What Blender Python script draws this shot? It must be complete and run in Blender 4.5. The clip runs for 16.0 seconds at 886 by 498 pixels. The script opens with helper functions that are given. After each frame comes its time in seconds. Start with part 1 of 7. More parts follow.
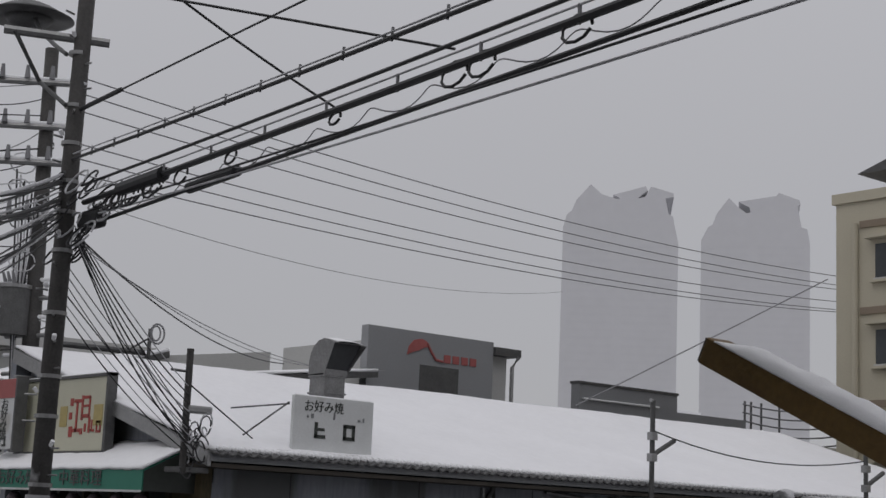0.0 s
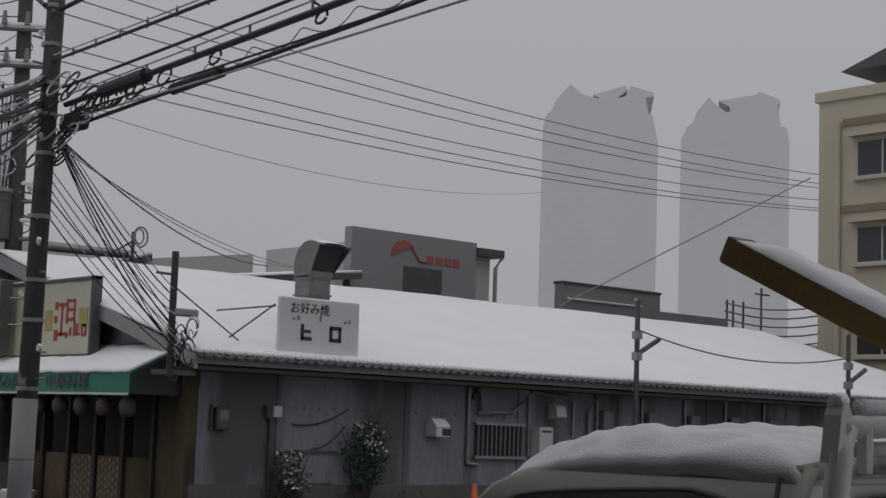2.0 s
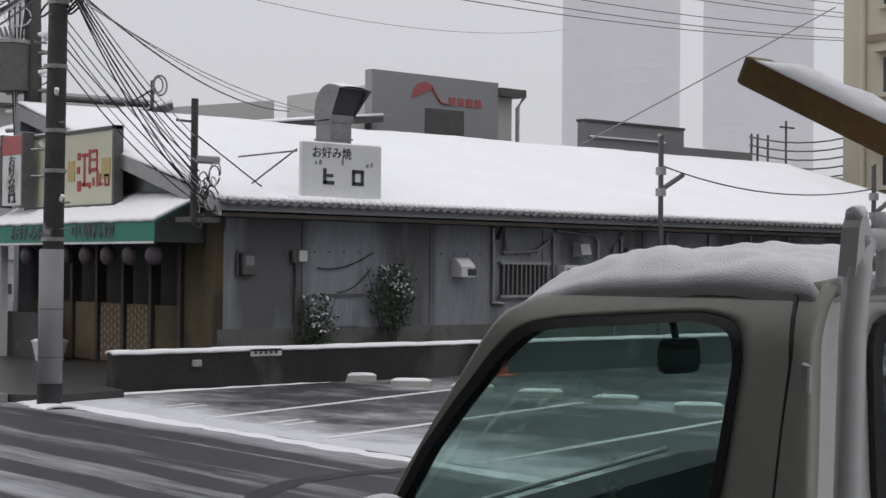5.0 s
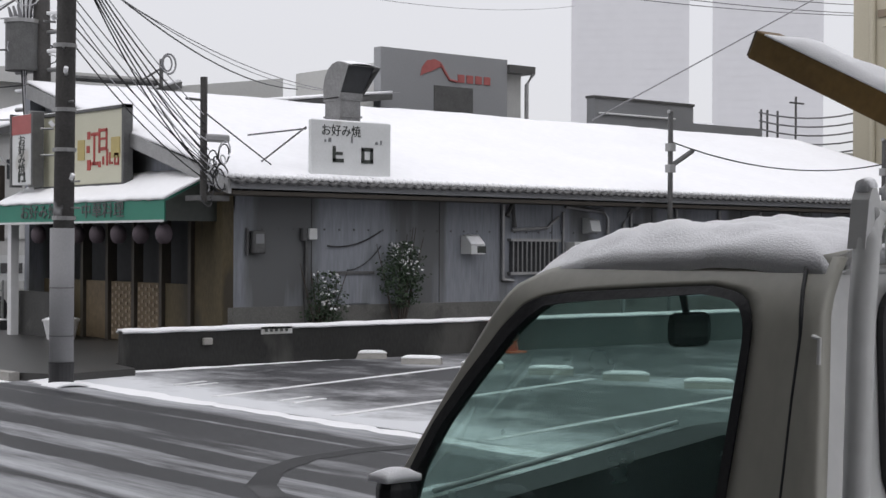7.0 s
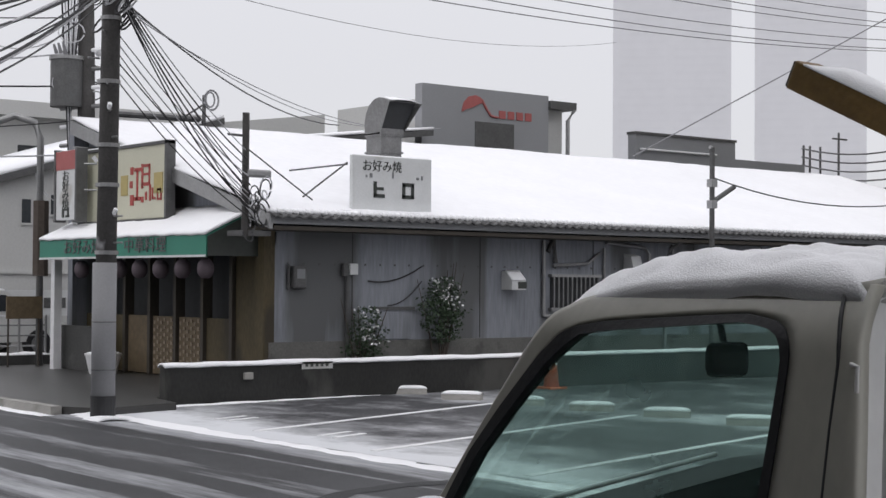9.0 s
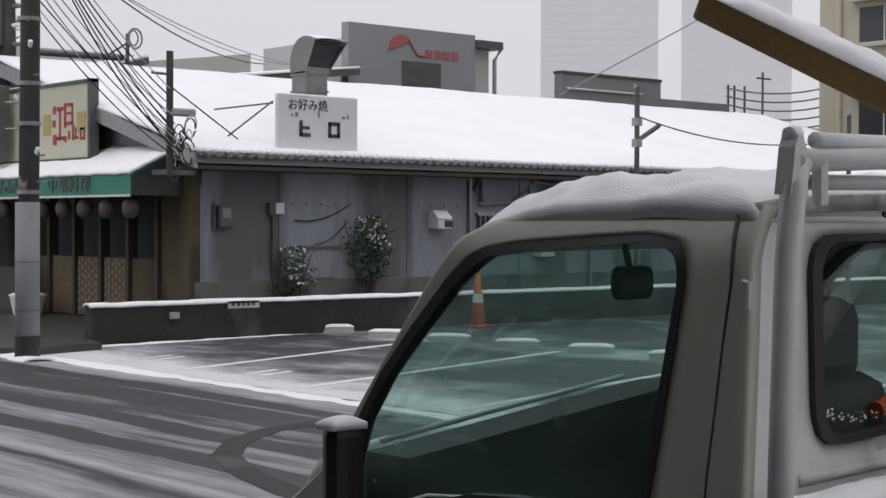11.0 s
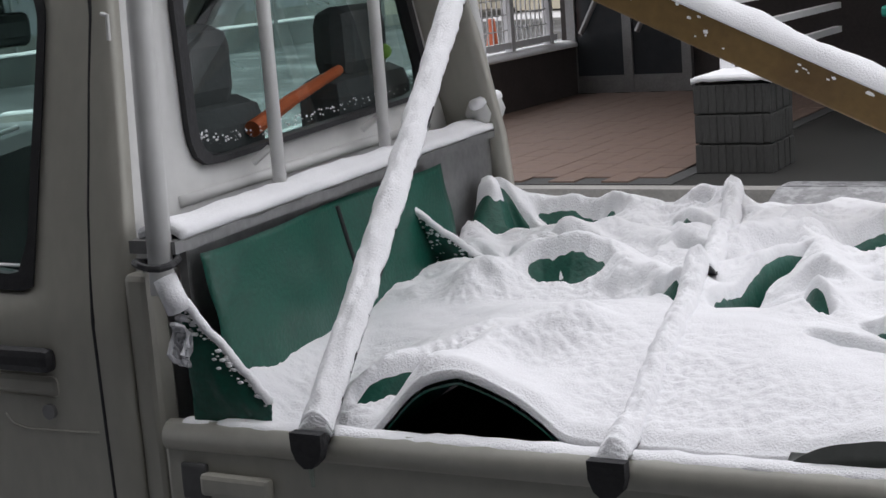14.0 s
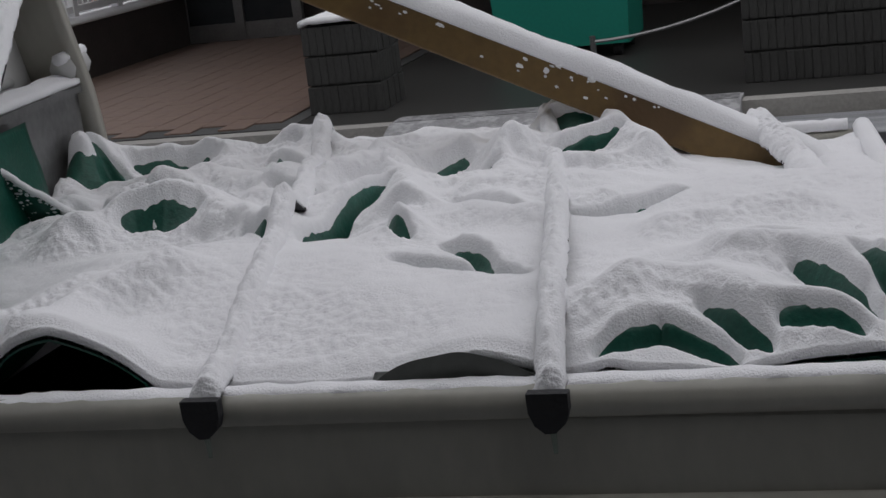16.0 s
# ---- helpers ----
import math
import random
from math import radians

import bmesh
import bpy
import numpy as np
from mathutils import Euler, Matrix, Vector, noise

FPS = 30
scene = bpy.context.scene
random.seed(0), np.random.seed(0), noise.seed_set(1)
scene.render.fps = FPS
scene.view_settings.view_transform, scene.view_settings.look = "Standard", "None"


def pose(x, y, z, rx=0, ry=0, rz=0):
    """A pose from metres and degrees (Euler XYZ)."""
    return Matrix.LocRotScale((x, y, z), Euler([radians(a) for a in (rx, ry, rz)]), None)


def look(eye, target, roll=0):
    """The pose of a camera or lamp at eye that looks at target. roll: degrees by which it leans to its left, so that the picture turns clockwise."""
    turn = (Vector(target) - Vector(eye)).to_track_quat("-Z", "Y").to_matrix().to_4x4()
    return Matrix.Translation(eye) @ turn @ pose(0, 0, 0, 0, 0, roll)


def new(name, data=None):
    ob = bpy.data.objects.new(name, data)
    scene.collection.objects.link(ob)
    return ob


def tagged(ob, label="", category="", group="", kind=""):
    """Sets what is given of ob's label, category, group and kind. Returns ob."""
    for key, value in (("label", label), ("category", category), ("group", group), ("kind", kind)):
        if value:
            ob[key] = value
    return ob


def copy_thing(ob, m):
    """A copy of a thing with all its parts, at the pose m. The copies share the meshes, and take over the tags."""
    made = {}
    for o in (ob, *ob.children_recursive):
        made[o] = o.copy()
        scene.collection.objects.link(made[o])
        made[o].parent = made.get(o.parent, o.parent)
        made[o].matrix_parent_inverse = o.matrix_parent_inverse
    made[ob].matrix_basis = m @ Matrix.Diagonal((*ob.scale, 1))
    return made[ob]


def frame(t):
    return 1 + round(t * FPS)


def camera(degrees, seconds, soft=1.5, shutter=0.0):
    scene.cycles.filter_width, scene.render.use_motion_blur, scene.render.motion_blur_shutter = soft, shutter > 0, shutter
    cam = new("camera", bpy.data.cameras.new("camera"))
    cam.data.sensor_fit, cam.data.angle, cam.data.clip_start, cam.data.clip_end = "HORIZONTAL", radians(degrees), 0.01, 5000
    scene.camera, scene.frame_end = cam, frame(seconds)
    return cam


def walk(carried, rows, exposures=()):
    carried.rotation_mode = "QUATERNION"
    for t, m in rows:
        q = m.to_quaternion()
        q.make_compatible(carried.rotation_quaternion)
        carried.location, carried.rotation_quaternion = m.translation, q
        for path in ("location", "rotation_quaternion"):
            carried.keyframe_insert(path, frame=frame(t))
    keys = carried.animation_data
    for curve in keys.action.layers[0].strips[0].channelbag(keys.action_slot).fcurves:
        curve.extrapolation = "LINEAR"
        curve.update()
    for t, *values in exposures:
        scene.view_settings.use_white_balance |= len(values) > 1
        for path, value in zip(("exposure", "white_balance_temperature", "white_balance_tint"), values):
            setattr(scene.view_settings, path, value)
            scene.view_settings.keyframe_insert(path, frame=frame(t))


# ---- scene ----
cam = camera(31.4, 16.0)
PATH = [
    (0, (1.585, -1.936, 1.756), (0.082, -0.664, 2.105), 2.5),
    (0.3, (1.541, -1.934, 1.76), (0.04, -0.683, 2.138), 2.1),
    (0.5, (1.515, -1.933, 1.762), (0.017, -0.671, 2.164), 2.2),
    (1, (1.476, -1.942, 1.769), (-0.038, -0.685, 2.127), 2.0),
    (1.5, (1.454, -1.927, 1.769), (-0.042, -0.635, 2.073), 1.6),
    (2, (1.445, -1.935, 1.765), (-0.052, -0.628, 1.991), 2.0),
    (2.5, (1.433, -1.924, 1.756), (-0.085, -0.632, 1.908), 1.8),
    (3, (1.417, -1.904, 1.751), (-0.135, -0.645, 1.83), 1.2),
    (3.5, (1.413, -1.887, 1.752), (-0.163, -0.657, 1.814), 0.5),
    (4, (1.415, -1.877, 1.746), (-0.112, -0.587, 1.801), 0.3),
    (6.5, (1.407, -1.866, 1.737), (-0.126, -0.583, 1.738), 0.8),
    (7, (1.422, -1.881, 1.734), (-0.109, -0.595, 1.732), 0.3),
    (7.5, (1.425, -1.879, 1.725), (-0.101, -0.587, 1.701), -0.4),
    (8, (1.425, -1.878, 1.721), (-0.111, -0.598, 1.747), 0.3),
    (10.5, (1.437, -1.86, 1.71), (-0.149, -0.643, 1.755), 0.1),
    (11, (1.496, -1.883, 1.689), (-0.01, -0.568, 1.658), 0.2),
    (11.5, (1.567, -1.945, 1.684), (0.134, -0.552, 1.586), -0.8),
    (12, (1.556, -1.903, 1.671), (0.206, -0.441, 1.475), -1.5),
    (12.5, (1.562, -1.885, 1.668), (0.271, -0.374, 1.449), -2.4),
    (13, (1.574, -1.878, 1.665), (0.377, -0.301, 1.382), -2.5),
    (13.5, (1.609, -1.872, 1.657), (0.534, -0.215, 1.344), -3.6),
    (14, (1.633, -1.864, 1.649), (0.67, -0.149, 1.286), -4.4),
    (14.5, (1.657, -1.872, 1.649), (0.804, -0.102, 1.273), -5.0),
    (15, (1.676, -1.869, 1.649), (0.941, -0.053, 1.245), -5.2),
    (15.5, (1.699, -1.87, 1.643), (1.069, -0.021, 1.213), -6.1),
    (16, (1.723, -1.876, 1.638), (1.183, -0.009, 1.168), -6.7),
]
EV = [(0, -0.92), (0.5, -1.02), (1.5, -1.1), (3.5, -0.83), (4.2, -0.56), (6.3, -0.08), (8.2, 0.02), (10.5, -0.2), (11.5, 0.16), (12.0, 0.72), (12.5, 1.02), (13.3, 1.02), (14.0, 0.52), (15.0, -0.1), (16.0, -0.32)]
walk(cam, [(t, look(eye, target, roll)) for t, eye, target, roll in PATH], EV)

# ---- light ----
def make_world():
    w = bpy.data.worlds.new("overcast_sky")
    scene.world = w
    w.use_nodes = True
    nt = w.node_tree
    nt.nodes.clear()
    out = nt.nodes.new("ShaderNodeOutputWorld")
    bg = nt.nodes.new("ShaderNodeBackground")
    sky = nt.nodes.new("ShaderNodeTexSky")
    sky.sky_type, sky.sun_disc = "NISHITA", False
    sky.sun_elevation, sky.sun_rotation = radians(38), radians(200)
    tc = nt.nodes.new("ShaderNodeTexCoord")
    sep = nt.nodes.new("ShaderNodeSeparateXYZ")
    ramp = nt.nodes.new("ShaderNodeMapRange")
    ramp.inputs[1].default_value, ramp.inputs[2].default_value = 0.0, 1.0
    ramp.interpolation_type = "SMOOTHSTEP"
    ramp.inputs[3].default_value, ramp.inputs[4].default_value = 0.735, 1.2
    tint = nt.nodes.new("ShaderNodeMix")
    tint.data_type, tint.blend_type = "RGBA", "MULTIPLY"
    tint.inputs[0].default_value = 1.0
    tint.inputs[7].default_value = (0.985, 0.98, 1.03, 1)
    mix = nt.nodes.new("ShaderNodeMix")
    mix.data_type, mix.blend_type = "RGBA", "ADD"
    mix.inputs[0].default_value = 0.008
    nt.links.new(tc.outputs["Generated"], sep.inputs[0])
    nt.links.new(sep.outputs[2], ramp.inputs[0])
    nt.links.new(ramp.outputs[0], tint.inputs[6])
    nt.links.new(tint.outputs[2], mix.inputs[6])
    nt.links.new(sky.outputs[0], mix.inputs[7])
    nt.links.new(mix.outputs[2], bg.inputs[0])
    nt.links.new(bg.outputs[0], out.inputs[0])
    bg.inputs[1].default_value = 1.0
    sun = bpy.data.lights.new("sun", "SUN")
    sun.energy, sun.angle, sun.color = 0.5, radians(40), (1, 0.98, 0.95)
    new("sun", sun).matrix_world = look((20, -30, 40), (0, 0, 0))


make_world()


# ---- materials ----
def material(name, base, rough=0.7, var=0.15, scale=6.0, fine=60.0, bump=0.15, metal=0.0, other=None, cover=0.0, stretch=(1, 1, 1), depth=0.01, spec=0.5):
    """Base colour with grain at two scales and fine relief; other shows in patches over the share cover."""
    m = bpy.data.materials.new(name)
    m.use_nodes = True
    nt = m.node_tree
    b = nt.nodes["Principled BSDF"]
    b.inputs["Roughness"].default_value, b.inputs["Metallic"].default_value = rough, metal
    b.inputs["Specular IOR Level"].default_value = spec
    tc = nt.nodes.new("ShaderNodeTexCoord")
    mp = nt.nodes.new("ShaderNodeMapping")
    mp.inputs["Scale"].default_value = stretch
    nt.links.new(tc.outputs["Object"], mp.inputs[0])
    n1, n2 = nt.nodes.new("ShaderNodeTexNoise"), nt.nodes.new("ShaderNodeTexNoise")
    for n, s in ((n1, scale), (n2, fine)):
        n.inputs["Scale"].default_value, n.inputs["Detail"].default_value = s, 4
        nt.links.new(mp.outputs[0], n.inputs["Vector"])
    add = nt.nodes.new("ShaderNodeMath")
    add.operation = "ADD"
    nt.links.new(n1.outputs[0], add.inputs[0])
    nt.links.new(n2.outputs[0], add.inputs[1])
    rng = nt.nodes.new("ShaderNodeMapRange")
    rng.inputs[1].default_value, rng.inputs[2].default_value = 0.6, 1.4
    rng.inputs[3].default_value, rng.inputs[4].default_value = 1 - var, 1 + var
    nt.links.new(add.outputs[0], rng.inputs[0])
    mul = nt.nodes.new("ShaderNodeMix")
    mul.data_type, mul.blend_type = "RGBA", "MULTIPLY"
    mul.inputs[0].default_value = 1
    mul.inputs[6].default_value = (*base, 1)
    nt.links.new(rng.outputs[0], mul.inputs[7])
    col = mul.outputs[2]
    if other:
        n3 = nt.nodes.new("ShaderNodeTexNoise")
        n3.inputs["Scale"].default_value, n3.inputs["Detail"].default_value = scale * 0.7, 6
        nt.links.new(mp.outputs[0], n3.inputs["Vector"])
        st = nt.nodes.new("ShaderNodeMapRange")
        st.inputs[1].default_value, st.inputs[2].default_value = 0.7 - 0.5 * cover, 0.8 - 0.5 * cover
        nt.links.new(n3.outputs[0], st.inputs[0])
        mx = nt.nodes.new("ShaderNodeMix")
        mx.data_type = "RGBA"
        nt.links.new(st.outputs[0], mx.inputs[0])
        nt.links.new(col, mx.inputs[6])
        mx.inputs[7].default_value = (*other, 1)
        col = mx.outputs[2]
    nt.links.new(col, b.inputs["Base Color"])
    if bump:
        bp = nt.nodes.new("ShaderNodeBump")
        bp.inputs["Strength"].default_value, bp.inputs["Distance"].default_value = bump, depth
        nt.links.new(n2.outputs[0], bp.inputs["Height"])
        nt.links.new(bp.outputs[0], b.inputs["Normal"])
    return m


def glass(name, tint, rough=0.02, mist=0.0):
    """Clear or tinted pane; mist is the share clouded by condensation."""
    m = bpy.data.materials.new(name)
    m.use_nodes = True
    nt = m.node_tree
    nt.nodes.remove(nt.nodes["Principled BSDF"])
    tr, gl, lw, pw, ad, mx = (nt.nodes.new("ShaderNode" + k) for k in ("BsdfTransparent", "BsdfGlossy", "LayerWeight", "Math", "Math", "MixShader"))
    tr.inputs[0].default_value = (*tint, 1)
    gl.inputs["Roughness"].default_value = rough
    lw.inputs[0].default_value = 0.5
    pw.operation, pw.inputs[1].default_value = "POWER", 4.0
    ad.operation, ad.inputs[1].default_value, ad.inputs[2].default_value = "MULTIPLY_ADD", 0.85, 0.04
    nt.links.new(lw.outputs["Facing"], pw.inputs[0])
    nt.links.new(pw.outputs[0], ad.inputs[0])
    nt.links.new(ad.outputs[0], mx.inputs[0])
    nt.links.new(tr.outputs[0], mx.inputs[1])
    nt.links.new(gl.outputs[0], mx.inputs[2])
    out = mx.outputs[0]
    if mist:
        df, fog, nz, mr = (nt.nodes.new("ShaderNode" + k) for k in ("BsdfTranslucent", "MixShader", "TexNoise", "MapRange"))
        df.inputs[0].default_value = (0.55, 0.78, 0.74, 1)
        nz.inputs["Scale"].default_value, nz.inputs["Detail"].default_value = 5.0, 6
        mr.inputs[1].default_value, mr.inputs[2].default_value = 0.35, 0.7
        mr.inputs[3].default_value, mr.inputs[4].default_value = mist * 0.6, mist * 1.5
        nt.links.new(nz.outputs[0], mr.inputs[0])
        nt.links.new(mr.outputs[0], fog.inputs[0])
        nt.links.new(out, fog.inputs[1])
        nt.links.new(df.outputs[0], fog.inputs[2])
        out = fog.outputs[0]
    nt.links.new(out, nt.nodes["Material Output"].inputs[0])
    return m


SNOW = material("snow", (0.9, 0.9, 0.915), 0.7, 0.04, 9, 260, 0.5, depth=0.004, spec=0.25)
SNOW_FAR = material("roof_snow", (0.88, 0.88, 0.9), 0.8, 0.04, 0.6, 6, 0.3, depth=0.03, spec=0.1)
ROAD_WET = material("wet_asphalt", (0.035, 0.036, 0.038), 0.6, 0.3, 1.5, 90, 0.3, other=(0.08, 0.08, 0.083), cover=0.2, spec=0.2)
PAVE = material("wet_pavement", (0.042, 0.041, 0.039), 0.4, 0.25, 1.2, 40, 0.2)
CONC = material("concrete", (0.32, 0.31, 0.29), 0.85, 0.2, 2, 50, 0.25, other=(0.2, 0.2, 0.18), cover=0.3)
DARKCONC = material("stained_concrete", (0.055, 0.055, 0.054), 0.8, 0.4, 1.6, 30, 0.3, other=(0.11, 0.11, 0.105), cover=0.2)
PLINTH = material("damp_concrete_plinth", (0.13, 0.128, 0.12), 0.85, 0.3, 2, 40, 0.25, other=(0.06, 0.06, 0.055), cover=0.35)
WETWALL = material("wet_black_concrete", (0.019, 0.019, 0.0175), 0.75, 0.5, 1.4, 26, 0.35, other=(0.065, 0.064, 0.058), cover=0.32, stretch=(1, 1, 0.5))
PLASTER = material("grey_siding", (0.23, 0.242, 0.27), 0.7, 0.28, 1.6, 25, 0.15, other=(0.11, 0.113, 0.115), cover=0.42, stretch=(1, 1, 0.12))
DARKWOOD = material("dark_wood", (0.05, 0.042, 0.033), 0.7, 0.3, 3, 40, 0.3, stretch=(1, 1, 0.2))
LATTICE = material("tan_lattice", (0.12, 0.088, 0.05), 0.7, 0.35, 9, 60, 0.3)
GREEN_AWN = material("green_canvas", (0.03, 0.2, 0.14), 0.6, 0.12, 2, 60, 0.1)
CREAM = material("cream_sign", (0.52, 0.51, 0.4), 0.5, 0.08, 1.5, 30, 0.05)
RED = material("red_paint", (0.34, 0.045, 0.035), 0.5, 0.12, 6, 60, 0.05)
YELLOW = material("ochre_paint", (0.4, 0.32, 0.12), 0.5, 0.12, 6, 60, 0.05)
BLACKPAINT = material("black_paint", (0.03, 0.035, 0.03), 0.5, 0.3, 10, 60, 0.05)
WHITESIGN = material("white_sign", (0.6, 0.61, 0.61), 0.55, 0.1, 2, 40, 0.08, other=(0.45, 0.44, 0.42), cover=0.2)
GREYSIGN = material("grey_sign", (0.22, 0.225, 0.235), 0.6, 0.1, 0.6, 20, 0.08)
FROSTED = material("snow_dusted_steel", (0.26, 0.26, 0.265), 0.6, 0.3, 18, 90, 0.3, other=(0.4, 0.4, 0.41), cover=0.4)
STEEL = material("galvanised_steel", (0.3, 0.3, 0.3), 0.42, 0.2, 6, 50, 0.1, metal=0.75)
DUCT = material("weathered_duct", (0.2, 0.2, 0.2), 0.5, 0.3, 3, 30, 0.15, metal=0.5)
DARKSTEEL = material("weathered_steel", (0.1, 0.1, 0.1), 0.55, 0.3, 6, 40, 0.2, metal=0.3)
POLE_DARK = material("dark_pole", (0.055, 0.052, 0.05), 0.75, 0.4, 3, 30, 0.4, other=(0.45, 0.45, 0.46), cover=0.05)
POLE_GREY = material("grey_sleeve", (0.23, 0.23, 0.24), 0.6, 0.1, 2, 40, 0.1)
CABLE = material("cable_black", (0.03, 0.03, 0.032), 0.6, 0.2, 5, 60, 0.0)
CABLE_GREY = material("cable_grey", (0.2, 0.2, 0.21), 0.6, 0.2, 5, 60, 0.0)
CABLE_SNOW = material("snowy_cable", (0.5, 0.5, 0.52), 0.7, 0.35, 3, 20, 0.1)
# Haze over the far towers is put into these pale base colours.
TOWER = material("hazed_tower_cladding", (0.62, 0.62, 0.64), 0.8, 0.03, 0.02, 0.2, 0.0, spec=0.05)
TOWER_LINE = material("hazed_tower_spandrel", (0.612, 0.612, 0.633), 0.8, 0.03, 0.02, 0.2, 0.0, spec=0.05)
BEIGE = material("beige_render", (0.5, 0.46, 0.36), 0.8, 0.08, 0.5, 20, 0.1)
BROWNBAND = material("brown_band", (0.25, 0.2, 0.15), 0.8, 0.1, 1, 20, 0.1)
PALEWALL = material("pale_wall", (0.5, 0.5, 0.49), 0.8, 0.08, 0.4, 15, 0.05)
WINDOWDARK = material("dark_window", (0.04, 0.045, 0.05), 0.15, 0.2, 1, 10, 0.0)
TRUCK = material("pale_grey_truck_paint", (0.395, 0.385, 0.335), 0.34, 0.1, 2.5, 40, 0.05, other=(0.29, 0.283, 0.245), cover=0.22, stretch=(1, 1, 0.45))
TRUCKWHITE = material("white_truck_paint", (0.62, 0.62, 0.605), 0.35, 0.07, 3, 30, 0.03, other=(0.5, 0.5, 0.48), cover=0.15)
RUBBER = material("black_rubber", (0.018, 0.018, 0.02), 0.5, 0.25, 20, 90, 0.15)
# Dark cab trim; its colour also stands for shade in voids and openings.
INTERIOR = material("dark_trim_and_void_shade", (0.03, 0.032, 0.035), 0.7, 0.25, 8, 60, 0.1)
SEATCLOTH = material("grey_seat_cloth", (0.07, 0.07, 0.075), 0.85, 0.2, 10, 90, 0.2)
ORANGE = material("orange_plastic", (0.55, 0.11, 0.03), 0.45, 0.15, 8, 60, 0.05)
LIME = material("lime_green_felt", (0.22, 0.42, 0.05), 0.8, 0.15, 40, 200, 0.3, depth=0.002)
TARP = material("green_tarpaulin", (0.006, 0.078, 0.053), 0.42, 0.3, 7, 120, 0.3, other=(0.01, 0.105, 0.074), cover=0.25, depth=0.004)
BEAMPAINT = material("ochre_beam_paint", (0.16, 0.097, 0.03), 0.55, 0.22, 5, 60, 0.2, other=(0.11, 0.062, 0.02), cover=0.3)
STRAP = material("black_strap", (0.02, 0.02, 0.022), 0.7, 0.3, 12, 100, 0.3)
LINE = material("road_paint", (0.75, 0.75, 0.76), 0.8, 0.12, 4, 30, 0.3)
BINGREEN = material("teal_plastic", (0.01, 0.2, 0.15), 0.45, 0.1, 2, 40, 0.05)
LEAF = material("ivy_leaf", (0.035, 0.06, 0.03), 0.6, 0.4, 20, 60, 0.1)
TWIG = material("twig", (0.07, 0.055, 0.045), 0.8, 0.3, 20, 60, 0.2)
WHITEMETAL = material("white_railing", (0.7, 0.7, 0.71), 0.5, 0.1, 5, 50, 0.05)
BLOCK = material("split_block", (0.045, 0.045, 0.043), 0.9, 0.35, 12, 45, 0.6, depth=0.02)
TILE = material("red_brown_paver", (0.165, 0.112, 0.088), 0.6, 0.2, 6, 50, 0.15, other=(0.15, 0.1, 0.085), cover=0.3)
BRICKDARK = material("dark_tile_wall", (0.045, 0.037, 0.035), 0.6, 0.3, 4, 30, 0.2)
# Grey wall colour raised to carry the haze in front of it.
HAZEGREY = material("haze_lightened_grey", (0.27, 0.275, 0.285), 0.7, 0.06, 0.6, 20, 0.05)
FADEDRED = material("faded_red", (0.36, 0.1, 0.095), 0.6, 0.15, 4, 40, 0.05)
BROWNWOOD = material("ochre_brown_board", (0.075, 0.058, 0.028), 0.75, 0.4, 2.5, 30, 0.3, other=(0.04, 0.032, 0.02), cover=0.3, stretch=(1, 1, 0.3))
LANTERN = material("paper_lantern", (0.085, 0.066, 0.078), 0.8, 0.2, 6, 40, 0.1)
TEAL_GLASS = glass("tinted_glass", (0.66, 0.86, 0.81), 0.02, 0.2)
CLEAR_GLASS = glass("clear_glass", (0.84, 0.9, 0.88), 0.02, 0.05)


# ---- builders ----
def finish(name, bm, mat, smooth=False):
    bmesh.ops.recalc_face_normals(bm, faces=bm.faces)
    me = bpy.data.meshes.new(name)
    bm.to_mesh(me)
    bm.free()
    me.materials.append(mat)
    if smooth:
        me.polygons.foreach_set("use_smooth", [True] * len(me.polygons))
    return me


def part(name, bm, mat, parent, label="", smooth=False):
    ob = new(name, finish(name, bm, mat, smooth))
    ob.parent = parent
    if label:
        tagged(ob, label)
    return ob


def thing(name, label, category, group="", at=(0, 0, 0)):
    ob = new(name)
    ob.empty_display_size = 0.1
    ob.matrix_world = Matrix.Translation(at)
    return tagged(ob, label, category, group)


def solo(name, bm, mat, label, category, group="", kind="", smooth=False):
    return tagged(new(name, finish(name, bm, mat, smooth)), label, category, group, kind)


def setting(name, bm, mat, label="", smooth=False):
    return tagged(new(name, finish(name, bm, mat, smooth)), label, "", "", "structure")


def box(x0, x1, y0, y1, z0, z1, bevel=0.0, bm=None):
    bm = bm or bmesh.new()
    r = bmesh.ops.create_cube(bm, size=1, matrix=Matrix.LocRotScale(((x0 + x1) / 2, (y0 + y1) / 2, (z0 + z1) / 2), None, (abs(x1 - x0), abs(y1 - y0), abs(z1 - z0))))
    if bevel:
        es = list({e for v in r["verts"] for e in v.link_edges})
        bmesh.ops.bevel(bm, geom=es, offset=bevel, segments=2, affect="EDGES", profile=0.5)
    return bm


def tube(points, r, bm=None, sides=8, taper=None):
    bm = bm or bmesh.new()
    ps = [Vector(p) for p in points]
    rings = []
    for i, p in enumerate(ps):
        d = (ps[min(i + 1, len(ps) - 1)] - ps[max(i - 1, 0)]).normalized()
        u = d.cross(Vector((0, 0, 1)) if abs(d.z) < 0.95 else Vector((1, 0, 0))).normalized()
        v = d.cross(u)
        rr = r if taper is None else r + (taper - r) * i / (len(ps) - 1)
        rings.append([bm.verts.new(p + rr * (math.cos(a) * u + math.sin(a) * v)) for a in (2 * math.pi * k / sides for k in range(sides))])
    for a, b in zip(rings, rings[1:]):
        for k in range(sides):
            bm.faces.new((a[k], a[(k + 1) % sides], b[(k + 1) % sides], b[k]))
    bm.faces.new(rings[0])
    bm.faces.new(rings[-1])
    return bm


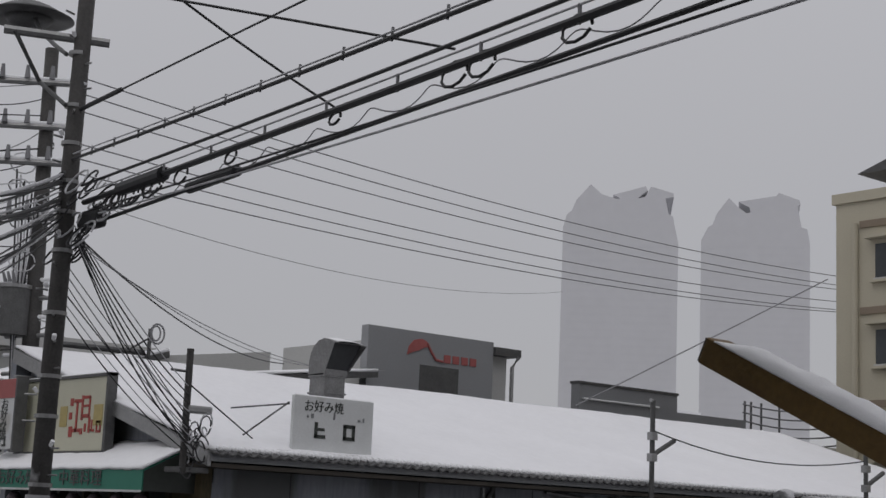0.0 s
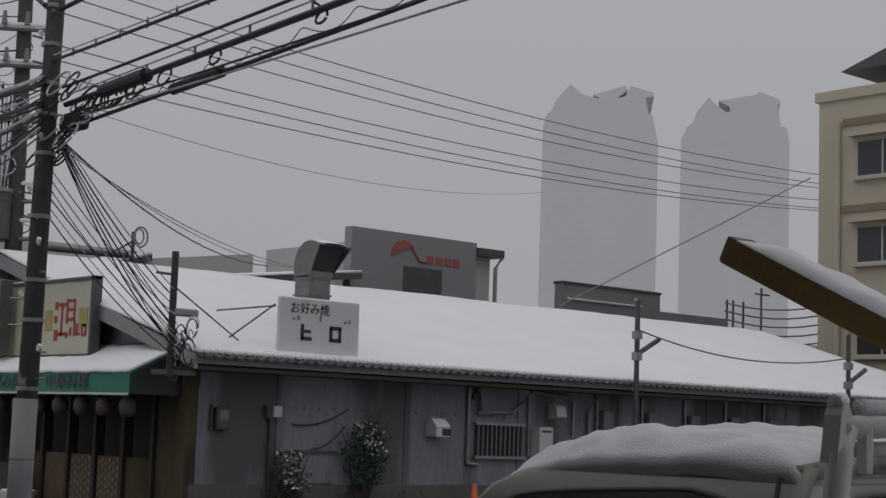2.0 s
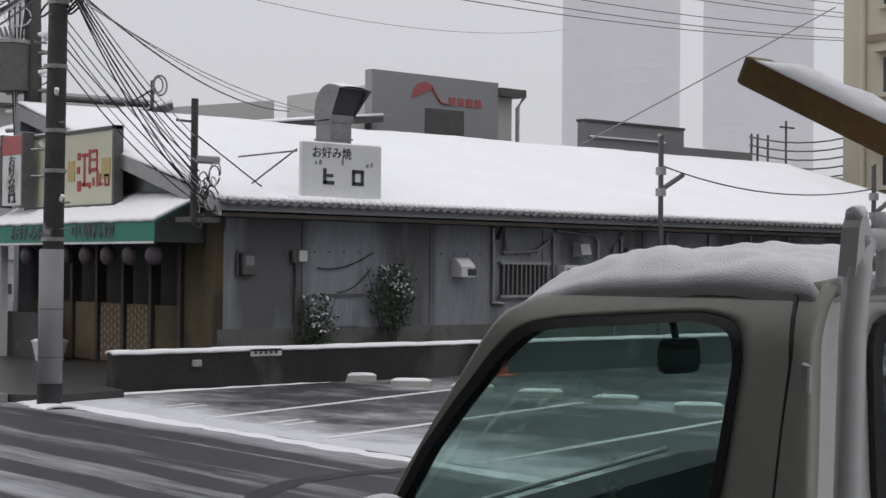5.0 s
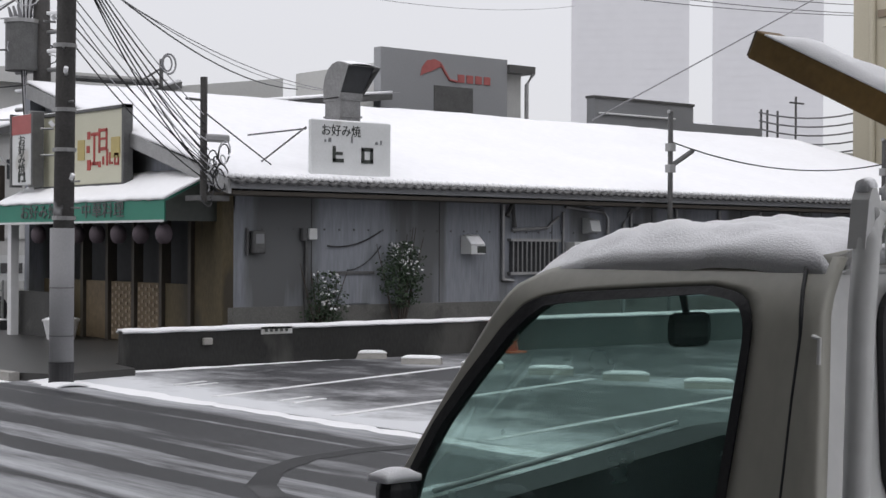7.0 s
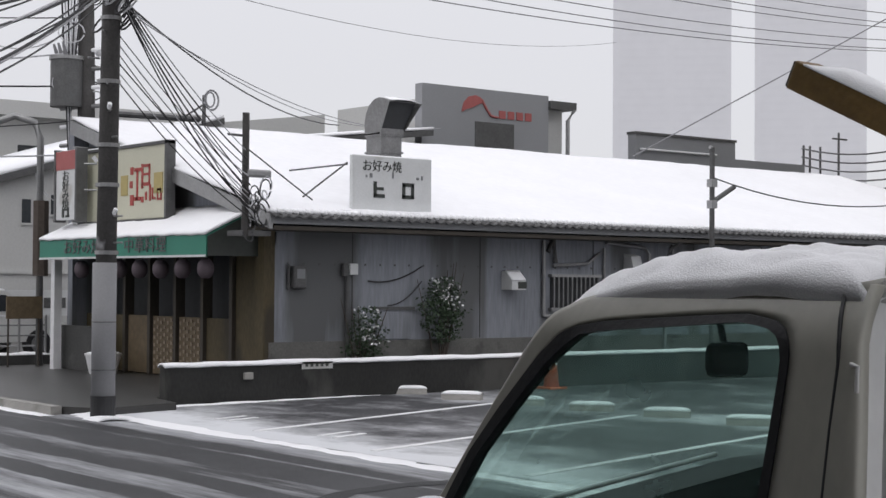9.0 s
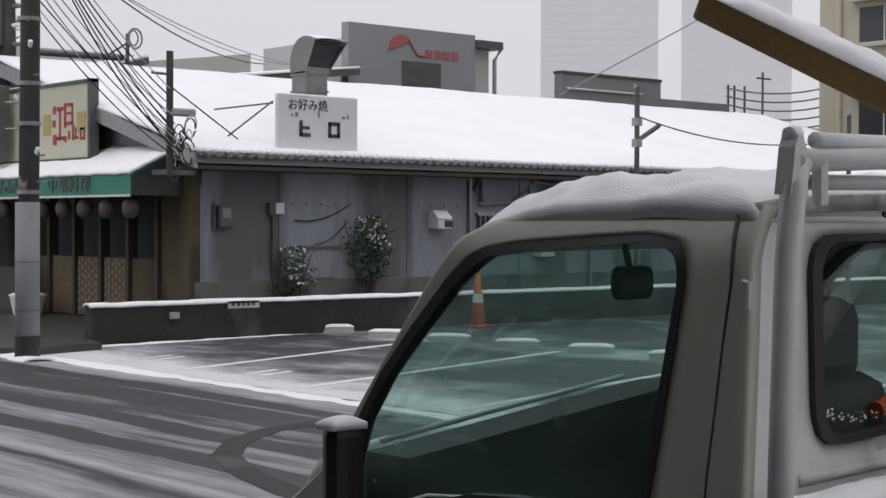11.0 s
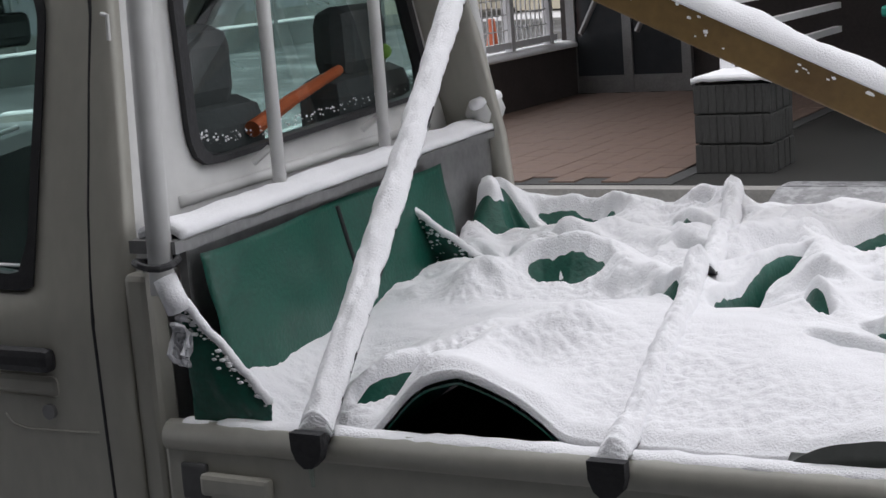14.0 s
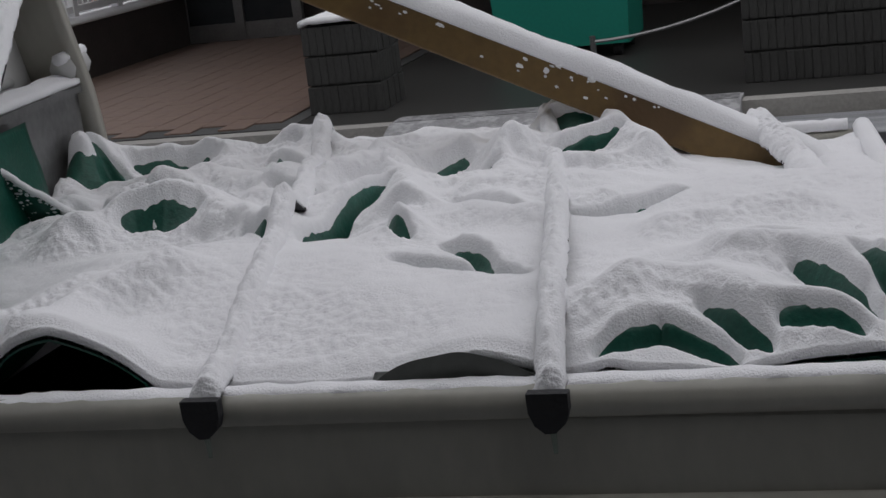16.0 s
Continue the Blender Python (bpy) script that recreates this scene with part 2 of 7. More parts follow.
def sag(a, b, drop, n=12):
    a, b = Vector(a), Vector(b)
    return [a.lerp(b, i / n) - Vector((0, 0, 4 * drop * (i / n) * (1 - i / n))) for i in range(n + 1)]


def grid(nx, ny, place, bm=None, flip=False):
    bm = bm or bmesh.new()
    vs = [[bm.verts.new(place(i / nx, j / ny)) for j in range(ny + 1)] for i in range(nx + 1)]
    for i in range(nx):
        for j in range(ny):
            bm.faces.new((vs[i][j], vs[i + 1][j], vs[i + 1][j + 1], vs[i][j + 1]))
    return bm


def slab(nx, ny, top, thick):
    """A closed sheet: top(u, v) gives its upper face, thick its depth downwards."""
    bm = bmesh.new()
    up = [[bm.verts.new(top(i / nx, j / ny)) for j in range(ny + 1)] for i in range(nx + 1)]
    lo = [[bm.verts.new(Vector(top(i / nx, j / ny)) - Vector((0, 0, thick))) for j in range(ny + 1)] for i in range(nx + 1)]
    for i in range(nx):
        for j in range(ny):
            bm.faces.new((up[i][j], up[i + 1][j], up[i + 1][j + 1], up[i][j + 1]))
            bm.faces.new((lo[i][j], lo[i][j + 1], lo[i + 1][j + 1], lo[i + 1][j]))
    for i in range(nx):
        bm.faces.new((up[i][0], lo[i][0], lo[i + 1][0], up[i + 1][0]))
        bm.faces.new((up[i + 1][ny], lo[i + 1][ny], lo[i][ny], up[i][ny]))
    for j in range(ny):
        bm.faces.new((up[0][j + 1], lo[0][j + 1], lo[0][j], up[0][j]))
        bm.faces.new((up[nx][j], lo[nx][j], lo[nx][j + 1], up[nx][j + 1]))
    return bm


def prism(outline, axis, a, b, bm=None):
    """A polygon of pairs, drawn out along an axis from a to b."""
    bm = bm or bmesh.new()

    def at(p, c):
        return {"x": (c, p[0], p[1]), "y": (p[0], c, p[1]), "z": (p[0], p[1], c)}[axis]

    lo, hi = [bm.verts.new(at(p, a)) for p in outline], [bm.verts.new(at(p, b)) for p in outline]
    bm.faces.new(lo)
    bm.faces.new(hi)
    n = len(outline)
    for k in range(n):
        bm.faces.new((lo[k], lo[(k + 1) % n], hi[(k + 1) % n], hi[k]))
    return bm


def ring_at(outline, centre, n):
    """n points of a polygon in even directions round a centre inside it."""
    out = []
    for k in range(n):
        a = 2 * math.pi * k / n
        d = Vector((math.cos(a), math.sin(a)))
        best = None
        for p, q in zip(outline, outline[1:] + outline[:1]):
            p, e = Vector(p) - Vector(centre), Vector(q) - Vector(p)
            den = d.x * e.y - d.y * e.x
            if abs(den) > 1e-9:
                s, t = (p.x * e.y - p.y * e.x) / den, (p.x * d.y - p.y * d.x) / den
                if s > 0 and -1e-6 <= t <= 1 + 1e-6 and (best is None or s < best):
                    best = s
        out.append(Vector(centre) + d * (best or 0.01))
    return out


def framed(outer, inner, centre, to3d, thick, n=96, steps=3):
    """A panel with one opening: outer and inner are outlines in the panel's own two axes; to3d(p, depth) lays it in space."""
    bm = bmesh.new()
    o, i = ring_at(outer, centre, n), ring_at(inner, centre, n)
    rings = [[a.lerp(b, s / steps) for a, b in zip(o, i)] for s in range(steps + 1)]
    fr = [[bm.verts.new(to3d(p, 0)) for p in r] for r in rings]
    bk = [[bm.verts.new(to3d(p, thick)) for p in r] for r in rings]
    for s in range(steps):
        for k in range(n):
            l = (k + 1) % n
            bm.faces.new((fr[s][k], fr[s][l], fr[s + 1][l], fr[s + 1][k]))
            bm.faces.new((bk[s][l], bk[s][k], bk[s + 1][k], bk[s + 1][l]))
    for k in range(n):
        l = (k + 1) % n
        bm.faces.new((fr[0][l], fr[0][k], bk[0][k], bk[0][l]))
        bm.faces.new((fr[steps][k], fr[steps][l], bk[steps][l], bk[steps][k]))
    return bm


def writing(name, text, size, place, mat, parent, label, extrude=0.004, squeeze=1.0):
    cu = bpy.data.curves.new(name, "FONT")
    cu.body, cu.size, cu.extrude, cu.align_x, cu.align_y = text, size, extrude, "CENTER", "CENTER"
    tmp = new("tmp", cu)
    bpy.context.view_layer.update()
    me = bpy.data.meshes.new_from_object(tmp.evaluated_get(bpy.context.evaluated_depsgraph_get()))
    bpy.data.objects.remove(tmp)
    me.transform(place @ Matrix.Diagonal((squeeze, 1, 1, 1)))
    me.materials.clear()
    me.materials.append(mat)
    ob = new(name, me)
    ob.parent = parent
    return tagged(ob, label)


def bumpy(x, y, s, seed=0.0):
    return noise.noise(Vector((x * s + seed, y * s - seed, seed * 1.7)))


# ---- ground ----
def snowy_road(name, asphalt, snow, low, high, stretch, wave=0.0, slush=0.0):
    """Wet asphalt with snow lying on it in streaks."""
    m = material(name, asphalt, 0.5, 0.3, 1.2, 70, 0.4, spec=0.2)
    nt = m.node_tree
    b = nt.nodes["Principled BSDF"]
    src = b.inputs["Base Color"].links[0].from_socket
    tc, mp, n, st, mx = (nt.nodes.new("ShaderNode" + k) for k in ("TexCoord", "Mapping", "TexNoise", "MapRange", "Mix"))
    mp.inputs["Scale"].default_value = stretch
    n.inputs["Scale"].default_value, n.inputs["Detail"].default_value, n.inputs["Roughness"].default_value = 1.0, 9, 0.74
    nt.links.new(tc.outputs["Object"], mp.inputs[0])
    nt.links.new(mp.outputs[0], n.inputs["Vector"])
    fac = n.outputs[0]
    if wave:
        wv, ad = nt.nodes.new("ShaderNodeTexWave"), nt.nodes.new("ShaderNodeMath")
        wv.bands_direction = "Y"
        wv.inputs["Scale"].default_value, wv.inputs["Distortion"].default_value, wv.inputs["Detail"].default_value = wave, 1.6, 2
        wv.inputs["Detail Scale"].default_value = 0.6
        mp2 = nt.nodes.new("ShaderNodeMapping")
        mp2.inputs["Scale"].default_value = (0.12, 1, 1)
        nt.links.new(tc.outputs["Object"], mp2.inputs[0])
        nt.links.new(mp2.outputs[0], wv.inputs["Vector"])
        ad.operation, ad.inputs[1].default_value = "MULTIPLY_ADD", 0.22
        nt.links.new(wv.outputs["Fac"], ad.inputs[0])
        nt.links.new(fac, ad.inputs[2])
        fac = ad.outputs[0]
    st.inputs[1].default_value, st.inputs[2].default_value = low, high
    nt.links.new(fac, st.inputs[0])
    mx.data_type = "RGBA"
    nt.links.new(st.outputs[0], mx.inputs[0])
    nt.links.new(src, mx.inputs[6])
    mx.inputs[7].default_value = (*snow, 1)
    nt.links.new(mx.outputs[2], b.inputs["Base Color"])
    rg = nt.nodes.new("ShaderNodeMapRange")
    rg.inputs[3].default_value, rg.inputs[4].default_value = 0.5, 0.8
    nt.links.new(st.outputs[0], rg.inputs[0])
    nt.links.new(rg.outputs[0], b.inputs["Roughness"])
    return m


def fill_ramp(ramp, stops):
    """Grey stops, from first to last."""
    els = ramp.color_ramp.elements
    els[0].position, els[1].position = stops[0][0], stops[-1][0]
    els[0].color, els[1].color = (*[stops[0][1]] * 3, 1), (*[stops[-1][1]] * 3, 1)
    for p, f in stops[1:-1]:
        els.new(p).color = (f, f, f, 1)


def tracked_road():
    """Slush with the dark lines that wheels have left along the road, each at its own distance from the kerb."""
    m = snowy_road("slushy_road", (0.04, 0.041, 0.044), (0.5, 0.51, 0.53), 0.42, 0.78, (0.3, 3.2, 1))
    nt = m.node_tree
    st = [n for n in nt.nodes if n.type == "MAP_RANGE" and n.inputs[1].default_value == nt_low(0.42)][0]
    src = st.inputs[0].links[0].from_socket
    tc, sep, n, wob, rng, ramp, mul = (nt.nodes.new("ShaderNode" + k) for k in ("TexCoord", "SeparateXYZ", "TexNoise", "Math", "MapRange", "ValToRGB", "Math"))
    n.inputs["Scale"].default_value, n.inputs["Detail"].default_value = 0.45, 3
    wob.operation, wob.inputs[1].default_value = "MULTIPLY_ADD", 0.35
    rng.inputs[1].default_value, rng.inputs[2].default_value = 2.0, 7.5
    nt.links.new(tc.outputs["Object"], sep.inputs[0])
    nt.links.new(tc.outputs["Object"], n.inputs["Vector"])
    nt.links.new(n.outputs[0], wob.inputs[0])
    nt.links.new(sep.outputs[1], wob.inputs[2])
    nt.links.new(wob.outputs[0], rng.inputs[0])
    stops = [(2.2, 0.12), (3.3, 0.14), (3.5, -0.1), (3.7, 0.15), (4.18, 0.1), (4.25, -0.4), (4.5, -0.4), (4.58, 0.1), (4.98, 0.05), (5.05, -0.36), (5.3, -0.36), (5.37, -0.03),
             (5.8, -0.05), (5.92, -0.36), (6.42, -0.36), (6.52, 0.02), (6.62, -0.22), (6.8, -0.18), (6.95, 0.1)]
    fill_ramp(ramp, [((y - 2.0) / 5.5, f + 0.5) for y, f in stops])
    nt.links.new(rng.outputs[0], ramp.inputs[0])
    mul.operation = "ADD"
    nt.links.new(src, mul.inputs[0])
    off = nt.nodes.new("ShaderNodeMath")
    off.operation, off.inputs[1].default_value = "SUBTRACT", 0.5
    nt.links.new(ramp.outputs[0], off.inputs[0])
    nt.links.new(off.outputs[0], mul.inputs[1])
    nt.links.new(mul.outputs[0], st.inputs[0])
    return m


def nt_low(v):
    return np.float32(v).item()


def banked(m, low, stops):
    """Lets the snow of a road material lie thicker at given distances across the road."""
    nt = m.node_tree
    st = [n for n in nt.nodes if n.type == "MAP_RANGE" and n.inputs[1].default_value == nt_low(low)][0]
    src = st.inputs[0].links[0].from_socket
    tc, sep, n, wob, rng, ramp, off, add = (nt.nodes.new("ShaderNode" + k) for k in ("TexCoord", "SeparateXYZ", "TexNoise", "Math", "MapRange", "ValToRGB", "Math", "Math"))
    n.inputs["Scale"].default_value, n.inputs["Detail"].default_value = 0.8, 5
    wob.operation, wob.inputs[1].default_value = "MULTIPLY_ADD", 0.7
    y0, y1 = stops[0][0], stops[-1][0]
    rng.inputs[1].default_value, rng.inputs[2].default_value = y0 + 0.35, y1 + 0.35
    nt.links.new(tc.outputs["Object"], sep.inputs[0])
    nt.links.new(tc.outputs["Object"], n.inputs["Vector"])
    nt.links.new(n.outputs[0], wob.inputs[0])
    nt.links.new(sep.outputs[1], wob.inputs[2])
    nt.links.new(wob.outputs[0], rng.inputs[0])
    fill_ramp(ramp, [((y - y0) / (y1 - y0), f + 0.5) for y, f in stops])
    nt.links.new(rng.outputs[0], ramp.inputs[0])
    off.operation, off.inputs[1].default_value = "SUBTRACT", 0.5
    add.operation = "ADD"
    nt.links.new(ramp.outputs[0], off.inputs[0])
    nt.links.new(src, add.inputs[0])
    nt.links.new(off.outputs[0], add.inputs[1])
    nt.links.new(add.outputs[0], st.inputs[0])
    return m


ROAD = tracked_road()
LOT = banked(snowy_road("dusted_parking_asphalt", (0.06, 0.061, 0.065), (0.66, 0.67, 0.69), 0.5, 0.86, (0.5, 0.7, 1)), 0.5, ((7.0, 0.5), (7.7, 0.46), (8.2, 0.26), (8.7, 0.1), (9.6, 0.0), (12.2, 0.0), (12.9, 0.1), (13.6, 0.12), (14.4, 0.0)))
FIELD = snowy_road("snowy_ground", (0.1, 0.1, 0.1), (0.7, 0.7, 0.72), 0.3, 0.6, (0.1, 0.1, 1))

setting("ground", grid(30, 30, lambda u, v: (-900 + 1800 * u, -900 + 1800 * v, -0.06)), FIELD, "snow-dusted open ground reaching the horizon")
setting("road", grid(60, 10, lambda u, v: (-120 + 240 * u, -3.4 + 10.8 * v, 0.0)), ROAD, "slushy asphalt road with tyre tracks in wet snow")
setting("parking_lot", grid(20, 20, lambda u, v: (-18.2 + 12.4 * u, 7.4 + 26 * v, 0.004)), LOT, "wet dark asphalt parking lot dusted with snow")


def ragged_snow(name, a, b, w0, w1, h, label, n=60, seed=1.0):
    """A low bank of snow from a to b with ragged edges."""
    a, b = Vector(a), Vector(b)
    d = (b - a).normalized()
    side = Vector((-d.y, d.x, 0))

    def top(u, v):
        p = a.lerp(b, u)
        w = (w0 + (w1 - w0) * u) * (1 + 0.5 * bumpy(u * 9, 0, 1, seed) + 0.3 * bumpy(u * 31, 0, 1, seed + 3))
        q = p + side * (v - 0.5) * w
        k = math.sin(math.pi * v) ** 0.6
        return (q.x, q.y, p.z + h * k * (0.75 + 0.5 * bumpy(q.x, q.y, 3, seed)) - 0.012)

    return setting(name, slab(n, 8, top, 0.03), SNOW, label, smooth=True)


ragged_snow("snow_bank_kerb", (-17.0, 7.36, 0.004), (-5.5, 7.2, 0.004), 0.42, 0.3, 0.022, "white bank of snow along the edge of the road", 160)
ragged_snow("snow_bank_wall", (-17.75, 8.55, 0.01), (-18.25, 13.2, 0.01), 0.16, 0.2, 0.03, "thin snow along the foot of the low wall", seed=5)
ragged_snow("snow_bank_corner", (-17.6, 7.3, 0.01), (-16.2, 7.05, 0.01), 0.5, 0.5, 0.06, "heap of snow round the foot of the pole", 24, seed=7)


def tyre_track():
    pts = [Vector(p) for p in ((-9.2, 6.9), (-9.3, 6.2), (-9.15, 5.55), (-8.75, 4.95), (-8.15, 4.45), (-7.35, 4.1), (-6.2, 3.8), (-4.4, 3.6))]
    path = []
    for k in range(len(pts) - 1):
        path += [pts[k].lerp(pts[k + 1], i / 6) for i in range(6)]
    bm = bmesh.new()
    prev = None
    for k, p in enumerate(path):
        d = (path[min(k + 2, len(path) - 1)] - path[max(k - 2, 0)]).normalized()
        s = Vector((-d.y, d.x)) * (0.11 + 0.03 * bumpy(k * 0.7, 0, 1, 3))
        cur = (bm.verts.new((*(p + s), 0.004)), bm.verts.new((*(p - s), 0.004)))
        if prev:
            bm.faces.new((prev[0], cur[0], cur[1], prev[1]))
        prev = cur
    setting("tyre_track", bm, ROAD_WET, "dark curved tyre track through the slush")


tyre_track()


def lot_line(a, b, w):
    a, b = Vector((*a, 0)), Vector((*b, 0))
    s = Vector((-(b - a).y, (b - a).x, 0)).normalized() * w / 2
    return setting("parking_line", prism([(a + s)[:2], (b + s)[:2], (b - s)[:2], (a - s)[:2]], "z", 0.003, 0.012), LINE, "white painted bay line with snow on it")


for dx in (0, 2.5, 5.0, 7.4):
    lot_line((-14.13 + dx, 7.77 - 0.05 * dx), (-15.9 + dx * 1.06, 13.05), 0.1)
for dx in (0, 2.5):
    for k in (0, 0.28):
        lot_line((-15.75 + dx + k, 8.2 - 0.05 * dx), (-15.95 + dx + k, 8.75 - 0.05 * dx), 0.07)


def wheel_stop(x, y, rz):
    o = thing("wheel_stop", "concrete parking wheel stop with a cap of snow", "wheel stop", "wheel stops", (0, 0, 0))
    part("block", prism([(-0.09, 0), (0.09, 0), (0.06, 0.1), (-0.06, 0.1)], "x", -0.3, 0.3), CONC, o)
    part("snow_cap", slab(10, 5, lambda u, v: (-0.3 + 0.6 * u, -0.065 + 0.13 * v, 0.1 + 0.035 * math.sin(math.pi * v) ** 0.5 * min(1, 8 * u, 8 - 8 * u)), 0.02), SNOW, o, "rounded white snow", True)
    o.matrix_world = pose(x, y, 0.004, 0, 0, rz)
    return o


stop = wheel_stop(-18.05, 12.95, 55)
for x, y in ((-16.65, 12.9), (-15.4, 13.0), (-14.1, 13.1), (-12.8, 13.2), (-11.4, 13.2), (-18.6, 15.9)):
    copy_thing(stop, pose(x, y, 0.004, 0, 0, 40))

setting("pavement", prism([(-60, 6.75), (-17.55, 6.95), (-17.0, 7.25), (-17.3, 8.5), (-18.25, 8.7), (-18.25, 60), (-60, 60)], "z", -0.05, 0.1), PAVE, "wet dark pavement outside the restaurant")
setting("kerb_left", prism([(-60, 6.6), (-17.5, 6.8), (-17.5, 6.949), (-60, 6.749)], "z", -0.05, 0.11), CONC, "low concrete kerb")
ragged_snow("snow_bank_gutter", (-30, 6.55, 0.0), (-17.4, 6.72, 0.0), 0.25, 0.35, 0.03, "line of snow in the gutter", seed=9)
setting("kerb_right", prism([(-5.7, 7.45), (12, 7.45), (12, 7.6), (-5.7, 7.6)], "z", -0.05, 0.1), CONC, "concrete kerb outside the apartment entrance")
setting("forecourt", prism([(-5.7, 7.6), (12, 7.6), (12, 16), (-5.7, 16)], "z", -0.05, 0.1), PAVE, "wet grey concrete forecourt")

# Low wall between the lot and the restaurant.
low = setting("boundary_wall", box(-18.24, -18.08, 8.75, 30, 0, 0.53, 0.01), WETWALL, "low stained concrete wall round the parking lot")
part("snow_cap", slab(160, 4, lambda u, v: (-18.26 + 0.2 * v, 8.73 + 21.3 * u, 0.545 + 0.04 * math.sin(math.pi * v) ** 0.5 + 0.012 * bumpy(u * 60, v, 1)), 0.03), SNOW, low, "ridge of snow on the coping", True)
plate = part("notice_plate", box(-18.075, -18.06, 11.0, 11.55, 0.44, 0.55), WHITESIGN, low, "small white notice plate")
for k in range(5):
    part("mark", box(-18.059, -18.056, 11.06 + 0.09 * k, 11.11 + 0.09 * k, 0.475, 0.52), BLACKPAINT, plate)
part("vent_stone", box(-18.079, -18.02, 10.0, 10.15, 0.32, 0.42, 0.015), CONC, low)


# ---- restaurant ----
def restaurant():
    o = thing("restaurant", "single-storey grey-sided restaurant with a long snowy roof", "restaurant", at=(-24, 20, 0))
    o.matrix_world = Matrix.Identity(4)
    y0, y1, ridge, eave = 11.3, 33.6, 4.72, 2.78
    part("side_wall", box(-19.7, -19.5, y0, y1, 0.78, 2.75), PLASTER, o, "grey painted sheet siding with stains")
    part("plinth", box(-19.7, -19.46, y0, y1, 0, 0.78), PLINTH, o)
    part("back_wall", box(-26.0, -25.8, y0 - 0.3, y1, 0, 4.55), PLASTER, o)
    part("rear_gable", prism([(-25.8, 0), (-19.7, 0), (-19.7, 2.7), (-25.8, 4.5)], "y", y1 - 0.2, y1), PLASTER, o)
    g = part("front_gable", prism([(-25.8, 2.3), (-19.5, 2.3), (-19.5, 2.72), (-25.8, 4.55)], "y", y0, y0 + 0.15), PLASTER, o, "weathered grey gable boarding")
    for k in range(6):
        part("seam", box(-19.5, -19.492, y0 + 1.6 + 2.7 * k, y0 + 1.615 + 2.7 * k, 0.79, 2.6), DARKCONC, o)
    for k in range(36):
        part("rivet", box(-19.5, -19.49, y0 + 0.35 + 0.3 * k, y0 + 0.38 + 0.3 * k, 2.0, 2.03), DARKSTEEL, o)
    part("corner_post", box(-19.72, -19.46, y0 - 0.1, y0 + 0.1, 0, 2.7), BROWNWOOD, o)
    rows = 110

    def roof(u, v):
        x = -25.8 + 6.95 * u
        z = ridge - (ridge - eave) * u - 0.12 * math.sin(math.pi * u) * 0.3
        return (x, y0 - 0.35 + (y1 - y0 + 0.6) * v, z)

    n = 480
    part("roof_sheet", slab(1, n, lambda u, v: (-19.6 + 0.85 * u, y0 - 0.35 + (y1 - y0 + 0.6) * v, ridge - (ridge - eave) * (6.2 + 0.85 * u) / 6.95 - 0.02 + 0.022 * math.sin(v * n * math.pi / 2)), 0.03), DARKSTEEL, o, "corrugated dark roofing sheet")
    part("roof_deck", slab(2, 4, lambda u, v: (lambda p: (p[0], p[1], p[2] - 0.06))(roof(u, v)), 0.06), DARKWOOD, o)

    def snow(u, v):
        x, y, z = roof(u * 0.985, v)
        return (x, y, z + 0.06 + 0.03 * bumpy(x, y, 0.5, 2) + 0.02 * bumpy(x, y, 1.7, 4) - 0.05 * max(0, u - 0.93) / 0.07)

    part("roof_snow", slab(40, rows, snow, 0.05), SNOW_FAR, o, "thick smooth snow covering the roof slope", True)
    bm = bmesh.new()
    for k in range(0, 168):
        y = y0 - 0.3 + 0.131 * k
        tube([(-18.98, y, eave + 0.045), (-18.83, y, eave + 0.012)], 0.042, bm, 6)
    part("snow_ribs", bm, SNOW, o, "beads of snow along the corrugated eave", True)
    part("eave_fascia", box(-18.9, -18.84, y0 - 0.35, y1, eave - 0.17, eave - 0.06), GREYSIGN, o, "dull grey metal gutter")
    part("soffit", box(-19.6, -18.86, y0 - 0.3, y1, eave - 0.26, eave - 0.2), DARKWOOD, o)
    part("barge_board", prism([(-25.8, ridge - 0.02), (-18.85, eave - 0.03), (-18.85, eave - 0.25), (-25.8, ridge - 0.27)], "y", y0 - 0.39, y0 - 0.33), STEEL, o, "grey barge board along the gable")
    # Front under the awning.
    # Dark sheet behind the front stands for the unlit inside of the shop.
    part("front_unlit_back", box(-25.9, -19.6, y0 + 0.3, y0 + 0.4, 0.1, 2.4), INTERIOR, o)
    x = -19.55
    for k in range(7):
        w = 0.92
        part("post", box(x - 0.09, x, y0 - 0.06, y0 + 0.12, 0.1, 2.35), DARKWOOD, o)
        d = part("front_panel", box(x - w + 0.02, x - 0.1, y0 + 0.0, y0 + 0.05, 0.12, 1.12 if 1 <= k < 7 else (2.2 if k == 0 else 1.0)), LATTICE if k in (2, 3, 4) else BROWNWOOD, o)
        if k in (2, 3):
            for i in range(6):
                for j in range(7):
                    part("lattice_bar", box(x - w + 0.06 + 0.12 * i, x - w + 0.12 + 0.12 * i, y0 - 0.015, y0 - 0.002, 0.2 + 0.13 * j + 0.05 * (i % 2), 0.26 + 0.13 * j + 0.05 * (i % 2)), BROWNBAND, d)
        x -= w
    # Darker concrete puts the awning's shade into the counter's colour.
    part("counter_front", box(-25.9, -24.4, y0 - 0.5, y0 - 0.35, 0.1, 0.9), DARKCONC, o)
    part("white_jamb", box(-25.75, -25.6, y0 - 0.75, y0 - 0.6, 0.1, 2.1), WHITEMETAL, o)
    # Awning.
    ax0, ax1 = -25.65, -19.65
